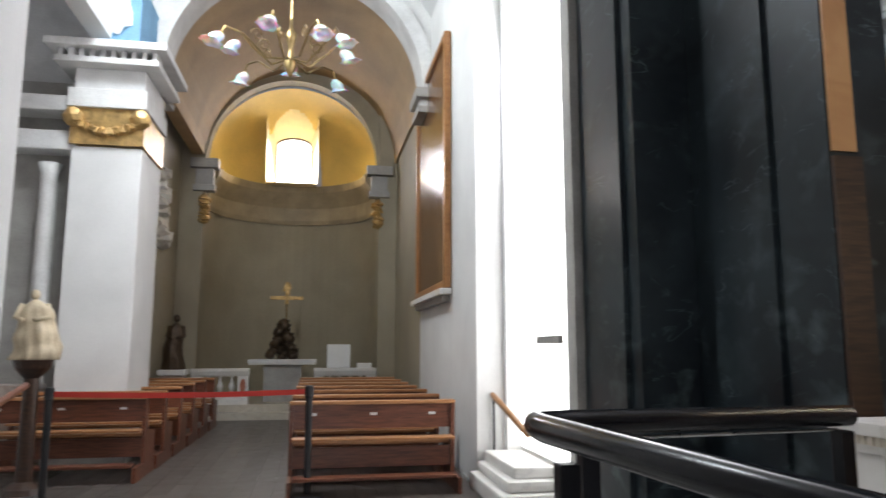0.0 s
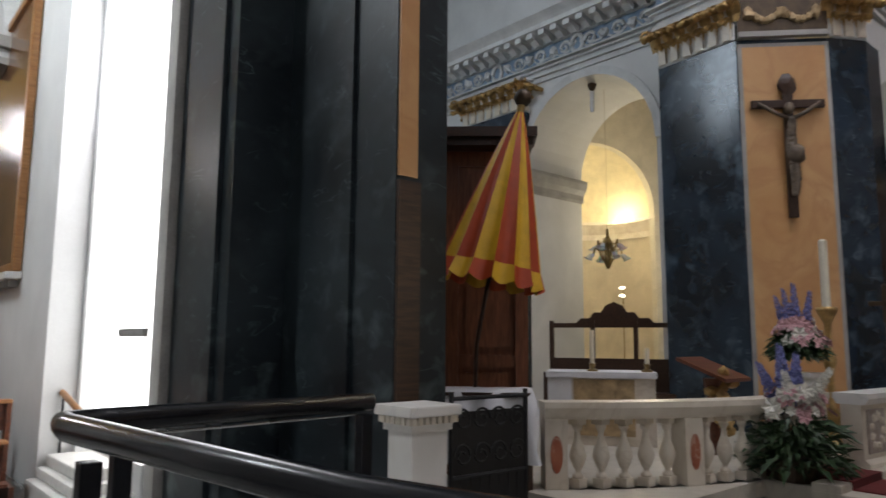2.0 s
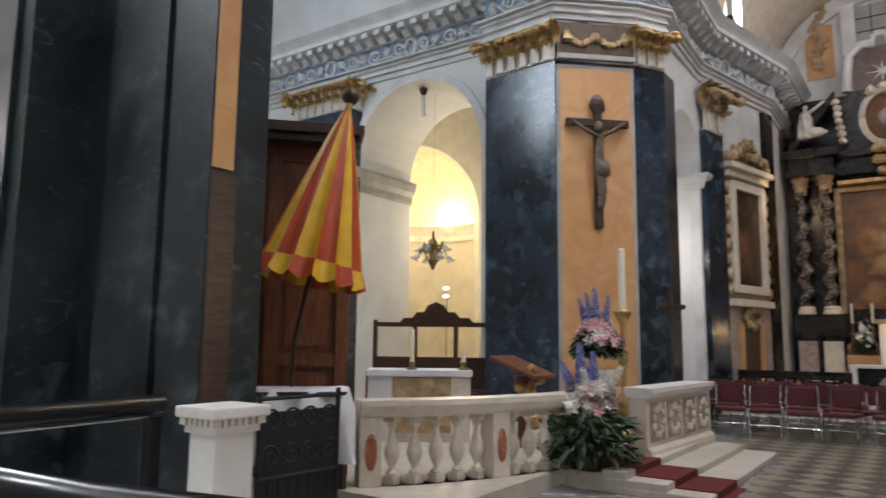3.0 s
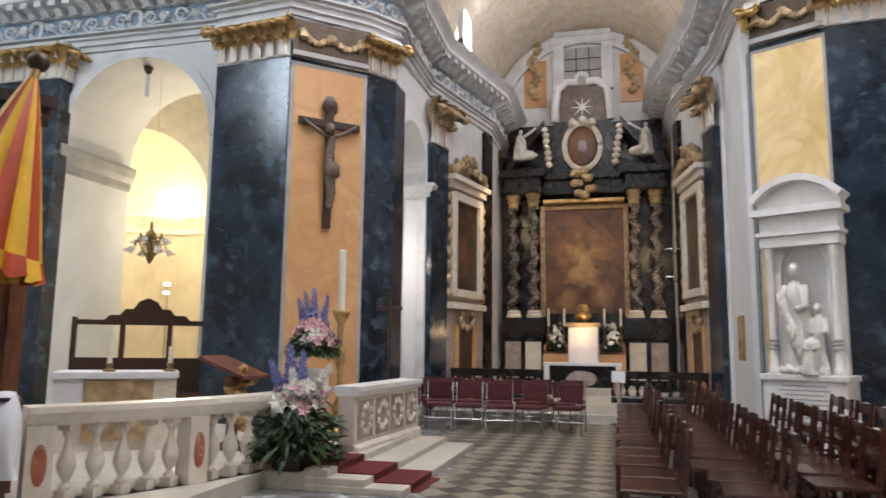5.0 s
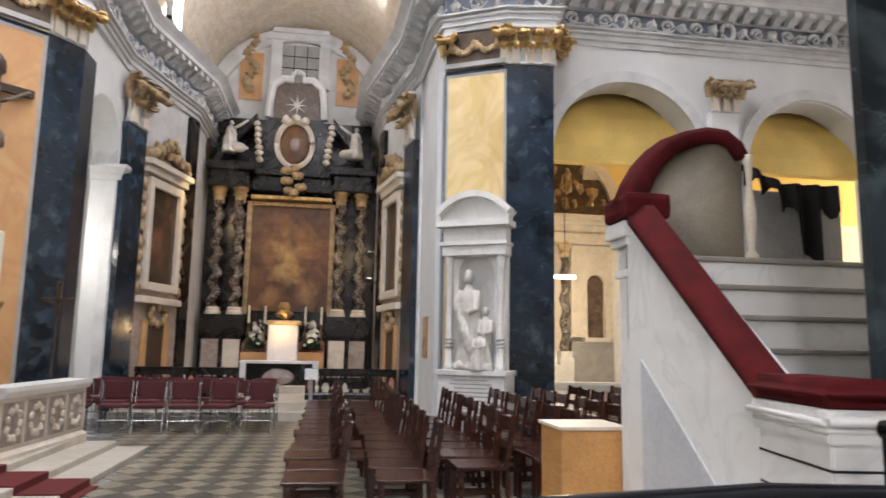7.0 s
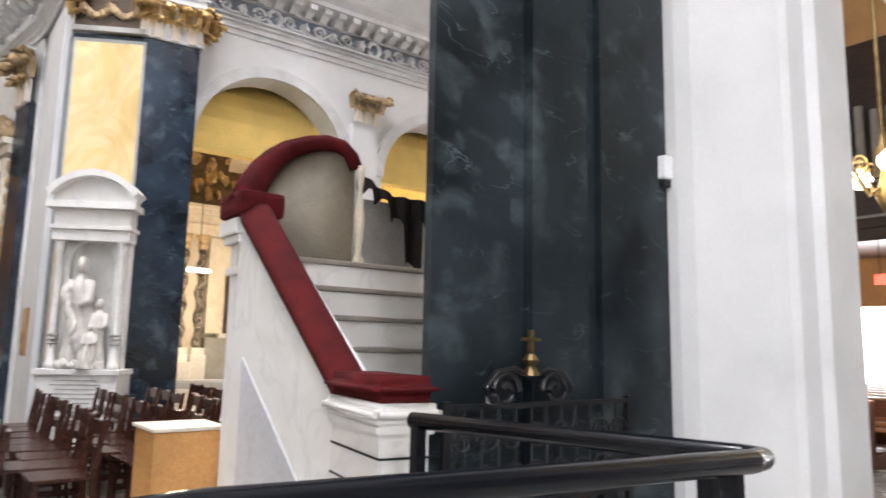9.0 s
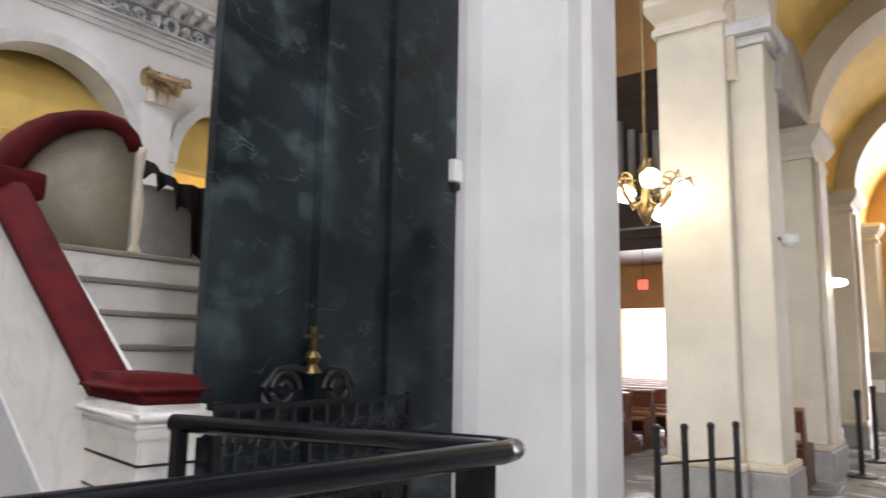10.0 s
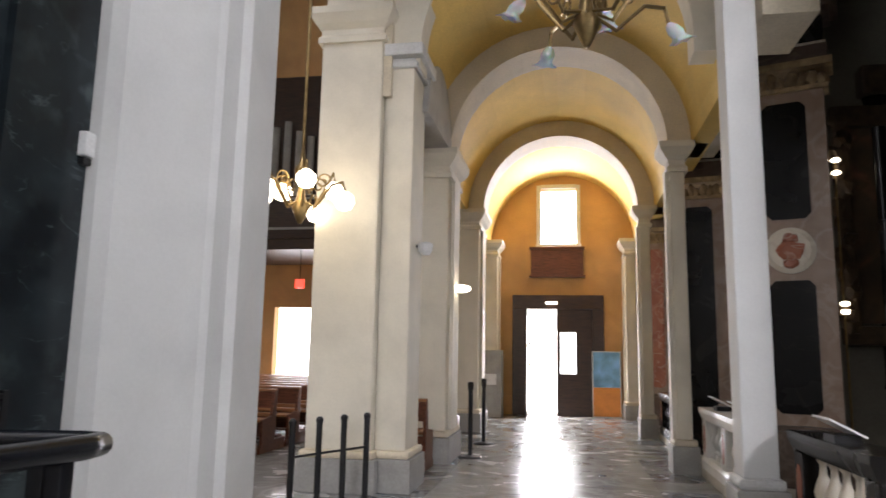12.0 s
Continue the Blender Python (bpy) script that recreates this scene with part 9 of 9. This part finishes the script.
part("lunette_band", prism(bmesh.new(), [(0.08, u, z) for u, z in ring_pts(-0.2, 4.54, 1.98, 180, 0, 24) + ring_pts(-0.2, 4.54, 1.72, 0, 180, 24)], (0.3, 0, 0)), CREAMM, fa)
bm = bmesh.new()
rl = random.Random(12)
for i in range(46):
    a, r = rl.uniform(0.2, 2.95), rl.uniform(0.4, 1.6)
    blob(bm, (0.16, -0.2 + r * math.cos(a), 4.6 + r * math.sin(a) * 0.96), (0.07, rl.uniform(0.06, 0.2), rl.uniform(0.06, 0.2)), i, 0.7, 1, 2.5)
part("relief_carving", bm, GILTSTONE, fa, "gilded stone relief")["kind"] = "stuff"
part("picture", boxes((0.24, -0.05, 1.3, 0.29, 1.05, 3.6)), PAINTBROWN, fa, "brown altar painting")
part("table", boxes((-0.5, -0.4, 0, 0.0, 1.4, 1.05), bevel=0.02), WHITEM, fa)
# Warm point light added in the aisle to brighten the altar, no fixture.
bulb("far_altar_fill", (14.9, -4.9, 2.4), 120, 0.15, (1, 0.8, 0.55))
lt = thing("wall_tube_lamp", (13.2, -4.5, 2.72), "bright white lamp on a bracket in the far aisle", "lamp")
part("lit_tube", boxes((-0.04, -0.2, 0, 0.04, 0.2, 0.07), bevel=0.02), WHITEGLOW, lt)
part("hanger", tube(bmesh.new(), [(0, 0, 0.1), (0, 0, 3.5)], 0.008, 6), IRON, lt)
balustrade("far_balustrade", [(13.2, -7.2), (13.2, -4.0)], 0.0, 0.8, WHITEM, "white marble balustrade in the far aisle", baluster_mesh(WHITEM, 0.76), 0.2)
for a in (10, 90):
    bulb("far_apse_cove", (15.6 + 1.6 * math.cos(radians(a)), 11.6 + 1.6 * math.sin(radians(a)), 5.0), 75, 0.12, (1, 0.84, 0.5))
# Unseen point light added in mid-air to brighten the far chapel.
bulb("far_chapel_fill", (14.6, 9.4, 4.0), 420, 0.3, (1, 0.86, 0.62))
fl = thing("lamp_pair", (14.6, 10.11, 0.0), "pair of small lit lamps on a pole in the far chapel", "lamp", "chapel lamps")
for z in (2.5, 2.69):
    part("lamp_shade", blob(bmesh.new(), (-0.04, 0, z), (0.07, 0.07, 0.035), 1, 0.05, 2), LAMPGLASS, fl, "small lit glass")
part("lamp_pole", tube(bmesh.new(), [(0, 0, 0.0), (0, 0, 2.69)], 0.012, 6), BRASS, fl)
# Added point light imitates sunlight on the transept arch jamb.
bulb("arch_jamb_fill", (13.6, 5.0, 3.2), 60, 0.2, (1, 0.95, 0.88))

# ---------------------------------------------------------------- floor pieces, last
TS = 0.27
rng = random.Random(2)


def tile_mesh(name, sx, sy, material, dz=0.006):
    bm = box(bmesh.new(), -sx / 2, -sy / 2, 0, sx / 2, sy / 2, dz)
    me = bpy.data.meshes.new(name)
    bmesh.ops.recalc_face_normals(bm, faces=bm.faces)
    bm.to_mesh(me)
    bm.free()
    me.materials.append(material)
    return me


r2 = Matrix.Rotation(radians(45), 4, "Z")
ML, MD = tile_mesh("floor_tile", TS - 0.006, TS - 0.006, TILEL), tile_mesh("floor_tile", TS - 0.006, TS - 0.006, TILED)
far = {0: bmesh.new(), 1: bmesh.new()}
count = 0
D = TS * math.sqrt(2)
cells = []
for i in range(-45, 75):
    for j in range(-60, 75):
        x, y = 3.9 + (i + j) * D / 2, (i - j) * D / 2
        if 3.9 < x < 14.0 and -4.4 < y < 3.0 and not (y > 2.0 and 6.9 < x < 10.5):
            cells.append((x, y, (i + j) % 2))
cells.sort(key=lambda c: abs(c[0] - 8.6) + abs(c[1] - 1.4))
for n_, (x, y, k) in enumerate(cells):
    if n_ < 300:
        o = new("floor_tile", (ML, MD)[k])
        o.parent = FLOOR
        o.matrix_local = Matrix.Translation((x, y, 0)) @ r2 @ Matrix.Translation((0, 0, rng.uniform(-0.0006, 0.0006)))
    else:
        c = [Vector((x, y, 0)) + r2 @ Vector((a * (TS / 2 - 0.003), b * (TS / 2 - 0.003), 0)) for a, b in ((-1, -1), (1, -1), (1, 1), (-1, 1))]
        prism(far[k], c, (0, 0, 0.006))
for k, m_ in ((0, TILEL), (1, TILED)):
    p = part("floor_tiles_far", far[k], m_, FLOOR)
    p["kind"] = "stuff"
# aisle slabs
AL, AD = tile_mesh("aisle_slab", 0.594, 0.594, AISLEM), tile_mesh("aisle_slab", 0.594, 0.594, GREYBLUE)
for i in range(6):
    for j in range(21):
        o = new("aisle_slab", (AL, AD)[1 if (i + j) % 2 and i in (0, 5) else 0])
        o.parent = FLOOR
        o.location = (-1.0 + 0.6 * i, -5.4 - 0.6 * j, rng.uniform(-0.0008, 0.0008))
CB = tile_mesh("chapel_plank", 0.194, 1.594, plain("grey_wood_plank", (0.11, 0.095, 0.085), 0.35, var=0.25, scale=5.0, random_tint=0.35))
for i in range(22):
    for j in range(6):
        o = new("chapel_plank", CB)
        o.parent = FLOOR
        o.location = (-2.35 + 0.2 * i, 7.2 + 1.6 * j + (0.5 if i % 2 else 0), 0)
